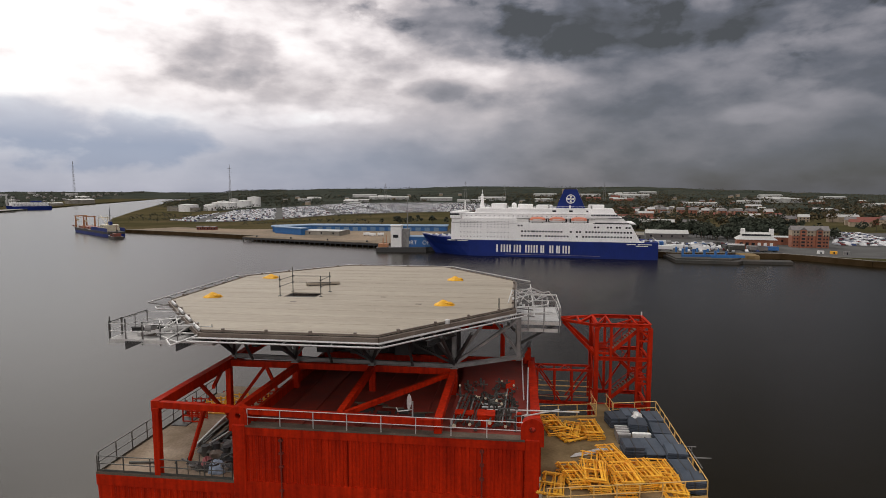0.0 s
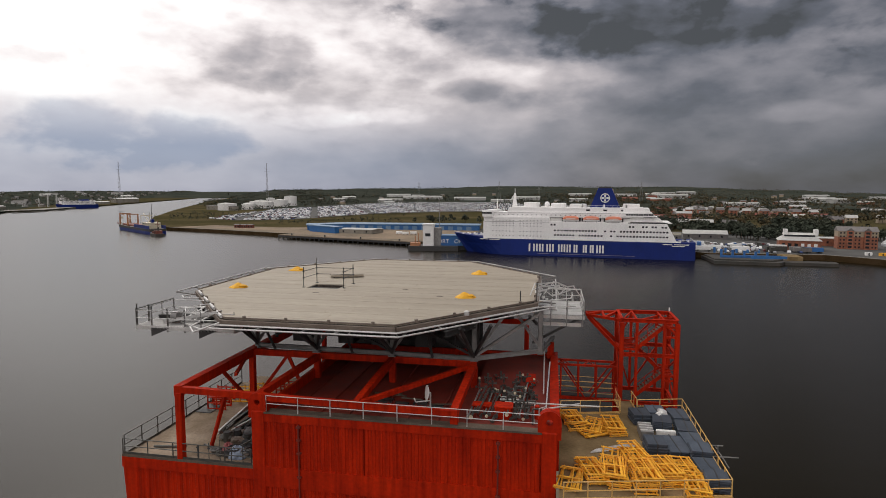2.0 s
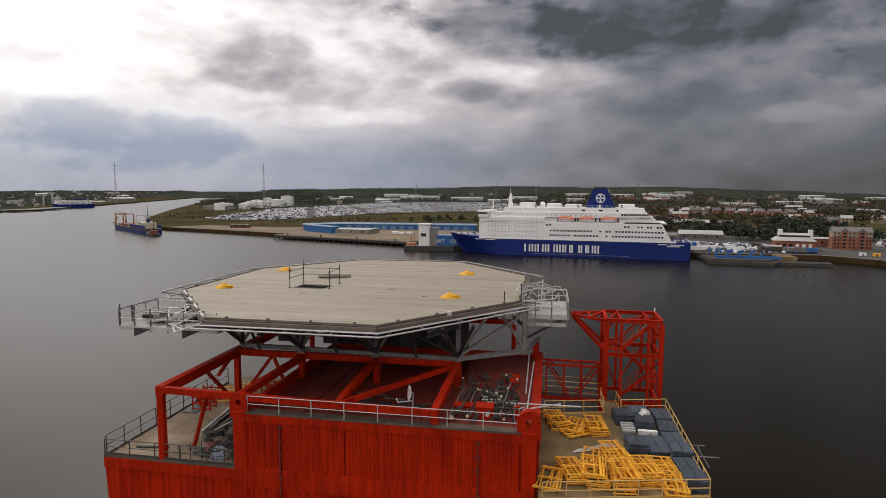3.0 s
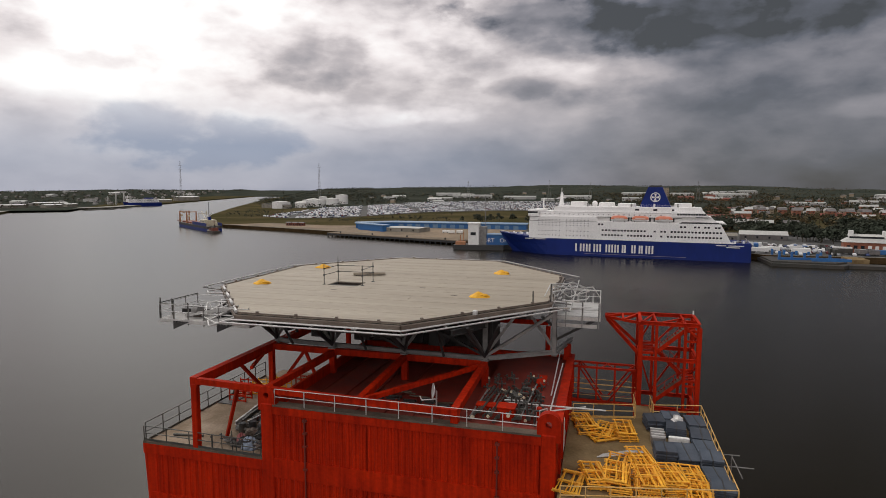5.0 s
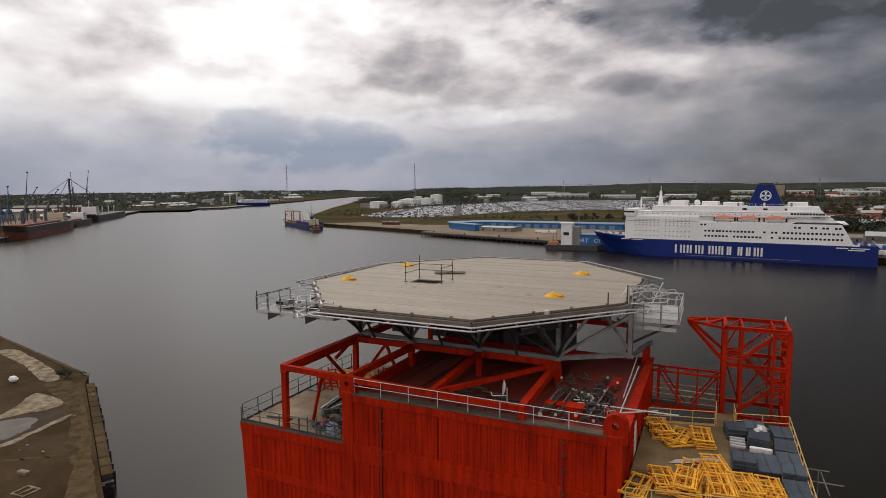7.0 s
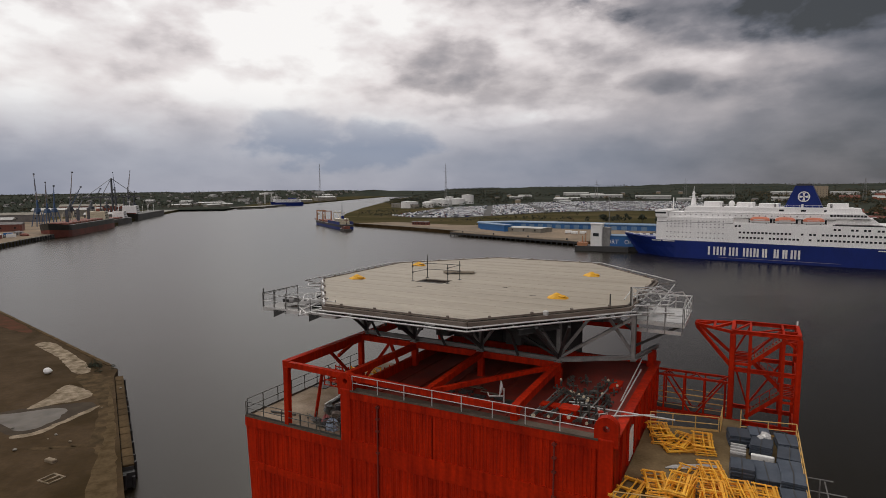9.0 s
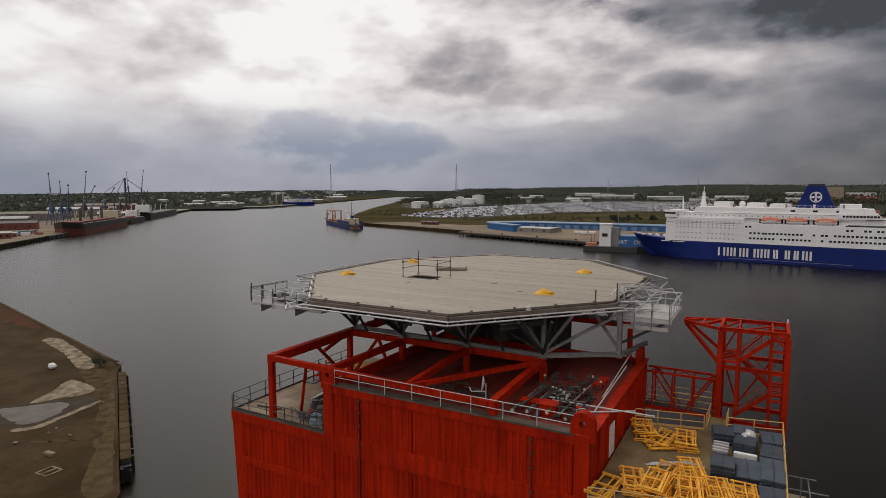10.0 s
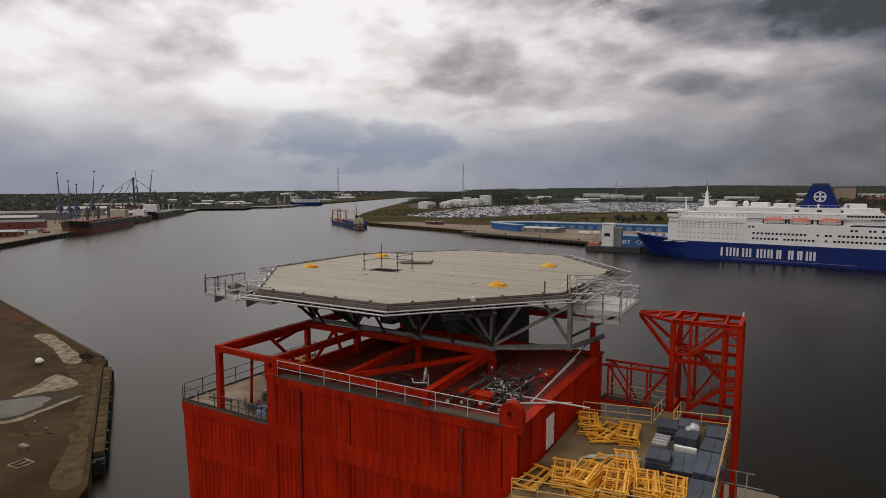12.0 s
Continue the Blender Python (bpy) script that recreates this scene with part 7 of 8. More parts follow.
# ferry terminal, flats, car park
TERM, FLATS = (178, 369), (215, 378)
term = thing("terminal_building", "brick terminal with a pale lantern roof", "building", (0, 0, 0), LAND @ pose(TERM[0], TERM[1], G, 0, 0, -18) @ Matrix.Scale(0.72, 4))
part("wall", Geo().box(-15, 15, -9, 9, 0, 8), BRICK, term)
part("roof_skirt", Geo().add([(-16, -10, 8), (16, -10, 8), (16, 10, 8), (-16, 10, 8), (-12, -6, 11), (12, -6, 11), (12, 6, 11), (-12, 6, 11)], [(0, 1, 5, 4), (1, 2, 6, 5), (2, 3, 7, 6), (3, 0, 4, 7), (4, 5, 6, 7), (3, 2, 1, 0)]), SHEDROOF, term)
part("lantern", Geo().box(-11, 11, -5, 5, 11, 12.6), GLASS, term)
part("lantern_roof", Geo().gable(-12, 12, -6, 6, 12.6, 14.2), SHEDROOF, term)
for x in (-11.5, 10.5):
    part("turret", Geo().box(x, x + 3, -3, 3, 11, 17), WHITE, term)
for k in range(6):
    part("window", Geo().box(-13 + k * 4.6, -10.6 + k * 4.6, -9.12, -8.95, 2.6, 5.6), GLASS if k < 3 else WHITE, term)
flats = thing("apartment_block", "buff and red brick waterside apartment block", "building", (0, 0, 0), LAND @ pose(FLATS[0], FLATS[1], G, 0, 0, -16) @ Matrix.Scale(0.68, 4))
part("wall", Geo().box(-15, 15, -7, 7, 0, 11), BRICK, flats)
part("upper_wall", Geo().box(-15.1, 15.1, -7.1, 7.1, 11, 16), BUFF, flats)
part("roof", Geo().gable(-15.6, 15.6, -7.8, 7.8, 16, 20), ROOF, flats)
for x in (-6, 7):
    bay = part("bay", Geo().box(x - 2.4, x + 2.4, -8.4, -7.1, 0, 16.4), BRICK, flats)
    part("bay_gable", Geo().add([(x - 2.8, -8.6, 16.4), (x + 2.8, -8.6, 16.4), (x, -8.6, 19), (x - 2.8, -4, 16.4), (x + 2.8, -4, 16.4), (x, -4, 19)], [(0, 1, 2), (5, 4, 3), (1, 4, 5, 2), (3, 0, 2, 5), (0, 3, 4, 1)]), ROOF, bay)
    for f in range(5):
        part("bay_window", Geo().box(x - 1.4, x + 1.4, -8.5, -8.35, 1.2 + f * 3.1, 3.0 + f * 3.1), GLASS, bay)
for f in range(5):
    for k, x in enumerate((-13, -10.4, -1.6, 1.2, 11, 13.4)):
        part("window", Geo().box(x - 0.6, x + 0.6, -7.18, -7.0, 1.3 + f * 3.1, 2.7 + f * 3.1), GLASS, flats)
block("terminal_annex", 208, 398, 44, 10, 5, -14, BRICK, SHEDROOF, "long brick annex behind the terminal", 0.8, 1, 9)
block("cargo_shed", 150, 452, 30, 16, 3.6, -14, ROOF, SHEDROOF, "pale curved cargo shed near the ferry", 2.5, 1, 4)
block("cargo_shed", 118, 440, 22, 14, 3.4, -14, ROOF, CONCRETE, "grey cargo shed near the ferry", 1.5, 1, 4)
pont = thing("link_span", "floating steel link span at the ferry stern", "pontoon", (135, 325, -1), LAND)
part("pontoon", Geo().prism([(112, 315), (142, 309), (150, 318), (150, 344), (114, 346)], -1.2, 1.6), HULLDARK, pont)
part("ramp_deck", Geo().prism([(113, 318), (140, 313), (148, 320), (148, 350), (116, 356)], 1.6, 2.4), HULLDARK, pont)
part("outer_pontoon", Geo().prism([(146, 313), (170, 309), (173, 318), (150, 322)], -1.2, 1.5), HULLDARK, pont)
for k in range(5):
    part("ramp_tower", Geo().box(120 + k * 6, 121 + k * 6, 330, 331, 2.4, 6.4 - 0.4 * k).box(120 + k * 6, 121 + k * 6, 341, 342, 2.4, 6.4 - 0.4 * k), BLUESHED, pont)
part("barrier", Geo().box(118, 149, 324.8, 325.4, 2.4, 3.6), BLUESHED, pont)
part("outer_barrier", Geo().box(132, 150, 319.6, 320.2, 2.4, 3.8), BLUESHED, pont)
part("yellow_ramp", Geo().prism([(150, 322), (158, 320), (160, 332), (152, 336)], 1.5, 3.6), DECK, pont)
rt = random.Random(9)
for k in range(30):
    x, y = 116 + 62 * rt.random(), 346 + 46 * rt.random()
    if 168 < x < 196 and y > 352:
        continue
    tr = thing("lorry_trailer", "parked box trailer on the terminal apron", "trailer", (0, 0, 0), LAND @ pose(x, y, G, 0, 0, rt.choice((75, 80, -12))), "parked trailers")
    part("box", Geo().chamfer(-4.6, 4.6, -1.2, 1.2, 1.0, 3.2, 0.08), rt.choice((WHITE, BLUESHED, STEEL, ROOF, SHEDROOF, HULLDARK)), tr)
    for wx in (-3.6, -2.5, 3.4):
        part("wheel_pair", Geo().tube((wx, -1.2, 0.55), (wx, 1.2, 0.55), 0.55, 10), BLACK, tr)
    part("chassis", Geo().box(-4.5, 4.5, -0.5, 0.5, 0.7, 1.0), BLACK, tr)
for k in range(3):
    b0 = thing("quay_cabin", "small cabin on the shore road", "cabin", (0, 0, 0), LAND @ pose(200 + k * 6, 338 - k * 2, G, 0, 0, -12) @ Matrix.Scale(0.65, 4), "shore cabins")
    part("body", Geo().chamfer(-2.5, 2.5, -1.2, 1.2, 0, 2.6, 0.1), (WHITE, YELLOW, STEEL)[k], b0)
    part("door", Geo().box(-0.5, 0.5, -1.28, -1.15, 0.1, 2.0), GLASS, b0)


# ---- parked cars in the storage yard ----
def inside(x, y, poly):
    hit = False
    for (x0, y0), (x1, y1) in zip(poly, poly[1:] + poly[:1]):
        if (y0 > y) != (y1 > y) and x < (x1 - x0) * (y - y0) / (y1 - y0) + x0:
            hit = not hit
    return hit


def add_car(g, x, y, z, a):
    c, s_ = math.cos(a), math.sin(a)
    rows_ = []
    for u, v, h in ((-2.1, 0.85, 0.35), (2.1, 0.85, 0.35)):
        rows_.append((u, v, h))
    verts = [(u, v, h) for u in (-2.1, 2.1) for v in (-0.85, 0.85) for h in (0.3, 0.95)] + [(u, v, 0.95) for u in (-1.7, 1.0) for v in (-0.78, 0.78)] + [(u, v, 1.5) for u in (-1.2, 0.4) for v in (-0.62, 0.62)]
    faces = [(0, 1, 3, 2), (4, 6, 7, 5), (0, 4, 5, 1), (2, 3, 7, 6), (1, 5, 7, 3), (8, 9, 13, 12), (10, 14, 15, 11), (8, 12, 14, 10), (9, 11, 15, 13), (12, 13, 15, 14)]
    faces += [(1, 5, 10, 8), (3, 9, 11, 7)]
    g.add([(x + u * c - v * s_, y + u * s_ + v * c, z + h) for u, v, h in verts], faces)


yard = [(-371, 690), (-400, 857), (-437, 1024), (-410, 1213), (-374, 1678), (-219, 1777), (-82, 1810), (30, 1700), (60, 1060), (-44, 1010), (-118, 968), (-196, 889), (-245, 738), (-259, 685), (-289, 663), (-321, 655)]
solo("yard_ground", Geo().prism(yard, 2.7, 3.3), ASPHALT, "grey asphalt of the car storage yard", "yard", frame_=LAND, kind="structure")
rc = random.Random(21)
cars = Geo()
y = 640.0
row = 0
while y < 1925:
    row += 1
    depth = 5.6 if row % 2 else (7.5 if y < 900 else 12 if y < 1200 else 22)
    x = -460.0
    while x < 70:
        x += 2.5 if y < 1000 else 2.9
        if (y - 640) % 74 > 52 or (x + y * 0.35) % 96 < 13:
            continue
        yy = y + (x + 200) * -0.08
        if inside(x, yy, yard) and rc.random() < 0.94:
            add_car(cars, x, yy, 3.3, radians(90 + rc.uniform(-3, 3)))
    y += depth
solo("parked_cars", cars, CARS, "rows of new cars in mixed colours stored outdoors", "cars", frame_=LAND, kind="stuff")
park = [(236, 388), (276, 378), (360, 506), (318, 516)]
solo("car_park_ground", Geo().prism(park, 2.7, 3.14), ASPHALT, "grey car park beside the apartment block", "car park", frame_=LAND, kind="structure")
cars2 = Geo()
for i in range(24):
    for j in range(17):
        x, y = 236 + j * 2.9 + i * 3.4 * 0.52 + rc.uniform(-0.2, 0.2), 386 + i * 5.4 - j * 0.6
        if inside(x, y, park) and rc.random() < 0.85:
            add_car(cars2, x, y, 3.14, radians(100))
for _ in range(150):
    x, y = rc.uniform(118, 172), rc.uniform(344, 400)
    if abs(x - TERM[0]) < 15 and abs(y - TERM[1]) < 12:
        continue
    add_car(cars2, x, y, 3.1, radians(rc.choice((75, 80, 168))))
solo("parked_cars", cars2, CARS, "mixed cars in the waterside car park", "cars", frame_=LAND, kind="stuff")


# ---- masts, pylons, dock cranes ----
def lattice(name, x, y, z, h, w, label, arms=()):
    ob = thing(name, label, "mast", (x, y, z), LAND, "tall masts")
    lev = 12
    for sx, sy in ((-1, -1), (1, -1), (1, 1), (-1, 1)):
        part("leg", Geo().tube((x + sx * w, y + sy * w, z), (x + sx * w * 0.08, y + sy * w * 0.08, z + h), w * 0.05 + 0.04, 4, 0.1), STEEL, ob)
    brace = Geo()
    for k in range(lev):
        t0, t1 = k / lev, (k + 1) / lev
        w0, w1 = w * (1 - 0.92 * t0), w * (1 - 0.92 * t1)
        for (ax, ay), (bx, by) in (((-1, -1), (1, -1)), ((1, -1), (1, 1)), ((1, 1), (-1, 1)), ((-1, 1), (-1, -1))):
            brace.beam((x + ax * w0, y + ay * w0, z + h * t0), (x + bx * w1, y + by * w1, z + h * t1), 0.13)
    part("lattice_bracing", brace, STEEL, ob)
    for a, r in arms:
        part("cross_arm", Geo().beam((x - r, y, z + h * a), (x + r, y, z + h * a), 0.3, 0.35), STEEL, ob)


lattice("river_mast", -465, 1090, 3, 88, 2.6, "tall lattice power mast beside the river", ((0.82, 5), (0.9, 4)))
lattice("river_mast", -762, 1073, 3, 93, 2.6, "tall lattice power mast on the far bank", ((0.82, 5), (0.9, 4)))
for x, y in ((-230, 1500), (90, 1750), (-20, 1350), (330, 1500)):
    lattice("power_pylon", x, y, 3, 58, 4.5, "steel power pylon on the hill", ((0.7, 7), (0.82, 6), (0.93, 4)))


def dock_crane(x, y, h, jib, turn_, luff, material, jib_paint):
    ob = thing("dock_crane", "tall slewing dock crane behind the ships", "crane", (x, y, G), LAND, "dock cranes")
    for sx in (-4, 4):
        for sy in (-4, 4):
            part("portal_leg", Geo().beam((x + sx, y + sy, G), (x + sx * 0.5, y + sy * 0.5, G + 14), 0.7), material, ob)
    part("tower", Geo().loft([[(x + a * w, y + b * w, z) for a, b in ((-1, -1), (1, -1), (1, 1), (-1, 1))] for z, w in ((G + 12, 1.3), (G + h, 0.5))], True), material, ob)
    part("cab", Geo().chamfer(x - 2.2, x + 2.2, y - 2.0, y + 2.0, G + h * 0.55, G + h * 0.55 + 4, 0.3), material, ob)
    c, s_ = math.cos(radians(turn_)), math.sin(radians(turn_))
    cl, sl = math.cos(radians(luff)), math.sin(radians(luff))
    root = Vector((x, y, G + h * 0.75))
    tip = root + Vector((c * cl, s_ * cl, sl)) * jib
    across = Vector((-s_, c, 0)) * 0.9
    jib_ = part("jib", Geo().beam(root + across, tip, 0.35, 0.35).beam(root - across, tip, 0.35, 0.35), jib_paint, ob, "weathered tan lattice jib")
    for k in range(1, 7):
        part("lacing", Geo().beam((root + across).lerp(tip, k / 8), (root - across).lerp(tip, (k + 0.7) / 8), 0.2), jib_paint, jib_)
    part("jib_head", Geo().beam(tip - Vector((c, s_, 0)) * 0.9, tip + Vector((c, s_, 0)) * 0.9, 1.2, 1.6), CRANE, ob)
    part("back_stay", Geo().tube((x, y, G + h), tip, 0.16, 5), material, ob)


for x, y, h, jib, t_, luff, mt, jp in ((-584, 360, 30, 36, 160, 80, BLUECRANE, TANCRANE), (-598, 378, 26, 30, 150, 82, BLUECRANE, TANCRANE), (-618, 398, 26, 26, 120, 86, BLUECRANE, BLUECRANE), (-625, 420, 30, 40, 40, 84, CRANE, TANCRANE), (-655, 440, 24, 30, 30, 62, CRANE, BLUECRANE), (-690, 490, 24, 28, 25, 60, CRANE, CRANE),
                                       (-730, 540, 24, 30, 20, 62, CRANE, CRANE), (-845, 640, 46, 42, 150, 66, CRANE, BLUECRANE), (-880, 690, 48, 44, 120, 72, CRANE, TANCRANE), (-740, 590, 28, 20, -30, 60, CRANE, CRANE)):
    dock_crane(x, y, h * 0.85, jib * 0.9, t_, luff, mt, jp)
gan = thing("ship_loader", "dark ship loader gantry with raking stays", "crane", (-745, 560, G), LAND)
part("tower", Geo().beam((-745, 560, G), (-745, 560, G + 52), 1.8), CRANE, gan)
part("boom", Geo().beam((-690, 480, G + 26), (-810, 655, G + 26), 1.4, 1.6), CRANE, gan)
for p in ((-692, 483, G + 26), (-805, 648, G + 26), (-722, 527, G + 26)):
    part("stay", Geo().tube((-745, 560, G + 52), p, 0.4, 5), CRANE, gan)
for p in ((-720, 524), (-770, 597), (-795, 633)):
    part("leg", Geo().beam((*p, G), (*p, G + 25), 1.3), CRANE, gan)
for k in range(8):
    x, y = -505 - (k % 4) * 11 - (k // 4) * 60, 200 + (k % 4) * 20
    si = thing("grain_silo", "grey concrete silo at the dock", "silo", (x, y, G), LAND, "dock silos")
    part("shell", Geo().tube((x, y, G), (x, y, G + 17), 4.6, 16), CONCRETE, si)
    part("cap", Geo().tube((x, y, G + 17), (x, y, G + 18.5), 4.8, 16, 1), SHEDROOF, si)
for x, y, w, d, h, t_ in ((-455, 190, 30, 14, 4.5, 55), (-490, 235, 26, 12, 4.5, 55), (-545, 300, 40, 16, 6, 52), (-640, 470, 40, 18, 7, 52), (-700, 400, 70, 26, 8, 50), (-780, 520, 80, 30, 9, 50), (-590, 250, 34, 18, 7, 55), (-900, 640, 90, 34, 10, 50), (-450, 240, 16, 8, 4, 55), (-520, 180, 30, 14, 6, 55), (-620, 330, 50, 20, 7, 52)):
    block("dock_shed", x, y, w, d, h, t_, rh.choice((CONCRETE, RUST, ROOF)), rh.choice((SHEDROOF, CONCRETE, ROOF)), "low dock shed behind the ships", h * 0.3, 1, 4, "dock sheds")
for k in range(22):
    t0 = rh.random()
    x, y = -400 - 70 * t0 - rh.uniform(4, 40), 190 + 105 * t0 + rh.uniform(-12, 12)
    if k % 2:
        solo("scrap_heap", Geo().lump((x, y, G + 0.8), (rh.uniform(3, 7), rh.uniform(2, 4), rh.uniform(1.2, 2.6)), rh, 10, 5, 0.35), (RUST, SAND, ROOF)[k % 3], "brown heap of scrap and gravel on the dock", "heap", (x, y, G), LAND, "dock heaps")
    else:
        bx = thing("dock_container", "weathered shipping container on the dock", "container", (0, 0, 0), LAND @ pose(x, y, G, 0, 0, rh.choice((50, 55, 140))), "dock containers")
        part("box", Geo().chamfer(-3.0, 3.0, -1.2, 1.2, 0, 2.6, 0.05), (WHITE, BLUESHED, RUST, STEEL)[k // 2 % 4], bx)
        part("door_bars", Geo().box(3.0, 3.06, -0.8, -0.7, 0.2, 2.4).box(3.0, 3.06, 0.7, 0.8, 0.2, 2.4), STEEL, bx)
dock_wall = thing("dock_wall", "weathered concrete dock wall with dark fenders", "wall", (-420, 200, 0), LAND, kind="structure")
for (xa, ya), (xb, yb) in zip([(-384, 112), (-392, 203)], [(-392, 203), (-468, 301)]):
    part("wall_face", Geo().beam((xa, ya, -0.6), (xb, yb, -0.6), 1.6, 7.6), CONCRETE, dock_wall)
edge_ = [(-384, 112), (-392, 203), (-468, 301)]
for (xa, ya), (xb, yb) in zip(edge_, edge_[1:]):
    n = 26
    for k in range(n):
        x, y = xa + (xb - xa) * k / n + 1.6, ya + (yb - ya) * k / n + 0.3
        solo("quay_fender", Geo().tube((x, y, -1), (x, y, 2.9), 0.7, 7), BLACK, "black timber fender on the dock wall", "fender", (x, y, -1), LAND, "dock wall fenders")

# quay strip, sheds and tanks on the far bank
solo("far_quay", Geo().prism([(-794, 690), (-880, 800), (-850, 985), (-880, 1060), (-960, 1260), (-985, 1250), (-915, 1060), (-890, 985), (-915, 800), (-830, 690)][::-1], -1.0, 3.14), FARQUAY, "pale concrete quay strip on the far bank", "quay", frame_=LAND, kind="structure")
for x, y, w, a in ((-838, 830, 60, 85), (-822, 920, 70, 88), (-842, 1010, 40, 110)):
    pn = thing("mooring_pontoon", "dark floating pontoon off the far quay", "pontoon", (0, 0, 0), LAND @ pose(x, y, 0, 0, 0, a), "far pontoons")
    part("float", Geo().chamfer(-w / 2, w / 2, -3, 3, -0.8, 1.2, 0.2), HULLDARK, pn)
    for k in (-0.4, 0.0, 0.4):
        part("guide_pile", Geo().tube((k * w, 3.2, -4), (k * w, 3.2, 4), 0.4, 6), HULLDARK, pn)
for x, y, w, d, h, t_ in ((-1000, 1230, 22, 14, 7, 62), (-1060, 1420, 30, 16, 6, 64), (-905, 900, 34, 14, 6, 88), (-925, 960, 26, 14, 6, 88), (-960, 870, 46, 16, 6, 80), (-1010, 1000, 60, 18, 7, 70), (-1150, 1640, 70, 30, 11, 64), (-1020, 1320, 30, 16, 8, 62)):
    block("riverside_shed", x, y, w, d, h, t_, CONCRETE, SHEDROOF, "pale roofed shed on the far river bank", h * 0.3, 1, 0, "riverside sheds")
for k in range(7):
    x, y = -972 - 7 * k, 1160 + 9 * (k % 3)
    tk = thing("process_column", "pale process column beside the far river bank", "column", (x, y, G), LAND, "process columns")
    part("shell", Geo().tube((x, y, G), (x, y, G + 17 + 4 * (k * 5 % 3)), 1.6, 12), SHEDROOF, tk)
    part("cap", Geo().tube((x, y, G + 17 + 4 * (k * 5 % 3)), (x, y, G + 18.5 + 4 * (k * 5 % 3)), 1.7, 12, 0.6), SHEDROOF, tk)

# far town beyond the river
for k in range(150):
    a, r = radians(rh.uniform(-62, -28.8)), rh.uniform(1350, 3000)
    x, y = r * math.sin(a), r * math.cos(a)
    if x > np.interp(y, [800, 985, 1260, 1800, 3180], [-880, -850, -960, -1180, -1720]) - 40:
        continue
    zz = ground_at(x, y) - 1
    big_ = rh.random() < 0.16
    block("far_shed" if big_ else "far_house", x, y, rh.uniform(22, 50) if big_ else 9, 16 if big_ else 7, rh.uniform(5, 8) if big_ else 4.5, rh.uniform(-30, 30), SHEDROOF if big_ or k % 5 == 0 else CONCRETE, SHEDROOF if big_ and k % 2 else ROOF, "pale shed in the far town" if big_ else "small house in the far town", 2.5, 1, 0, "far town buildings", z=zz)
for k in range(22):
    a, r = radians(rh.uniform(-21, 33)), rh.uniform(1500, 2500)
    x, y = r * math.sin(a), r * math.cos(a)
    if inside(x, y, yard):
        continue
    zz = ground_at(x, y) - 1
    block("far_shed" if k % 4 == 0 else "far_house", x, y, rh.uniform(35, 80) if k % 4 == 0 else 13, 22 if k % 4 == 0 else 9, 11 if k % 4 == 0 else 8, rh.uniform(-25, 25), SHEDROOF if k % 4 == 0 else BUFF, SHEDROOF if k % 4 == 0 else ROOF, "pale shed on the wooded hills" if k % 4 == 0 else "small house on the wooded hills", 2.5, 1, 0, "hill buildings", z=zz)


# ---- woods ----
def add_tree(g, x, y, z, h, rng, leaves=26):
    r = h * rng.uniform(0.34, 0.5)
    for k in range(leaves):
        e, a = math.asin(rng.uniform(-0.55, 1.0)), rng.uniform(0, 2 * math.pi)
        d = rng.uniform(0.55, 1.05)
        c = Vector((x + r * d * math.cos(e) * math.cos(a), y + r * d * math.cos(e) * math.sin(a), z + h * 0.6 + h * 0.42 * d * math.sin(e)))
        s = h * rng.uniform(0.13, 0.24)
        p = [c + Vector((rng.gauss(0, 1), rng.gauss(0, 1), rng.gauss(0, 0.8))).normalized() * s for _ in range(4)]
        g.add(p, [(0, 1, 2), (0, 2, 3), (0, 3, 1), (1, 3, 2)])


wr = random.Random(77)
woods, brown_woods, trunks = Geo(), Geo(), Geo()
NORTH_LAND = [(-1560, 3200), (-980, 1850), (-580, 990), (-455, 740), (-385, 625), (-300, 580), (-215, 545), (-20, 560), (150, 530), (420, 520), (4000, 0), (4600, 4600), (-2000, 4600)]
SOUTH_LAND = [(-900, 800), (-875, 985), (-985, 1260), (-1205, 1800), (-1745, 3180), (-2280, 4700), (-4700, 4700), (-4700, 0), (-620, 120), (-760, 480)]


def wood(n, az, rad, size, leaves=22):
    for _ in range(n):
        a, r = radians(wr.uniform(*az)), wr.uniform(*rad)
        x, y = r * math.sin(a), r * math.cos(a)
        if noise.noise((x * 0.006, y * 0.006, 4)) < -0.12 or inside(x, y, yard) or inside(x, y, park):
            continue
        if not inside(x, y, NORTH_LAND) and not inside(x, y, SOUTH_LAND):
            continue
        h = wr.uniform(*size)
        z = ground_at(x, y)
        add_tree(brown_woods if wr.random() < (0.6 if x > 150 else 0.2) else woods, x, y, z, h, wr, leaves)
        trunks.tube((x, y, z - 1), (x, y, z + h * 0.5), h * 0.025, 3)


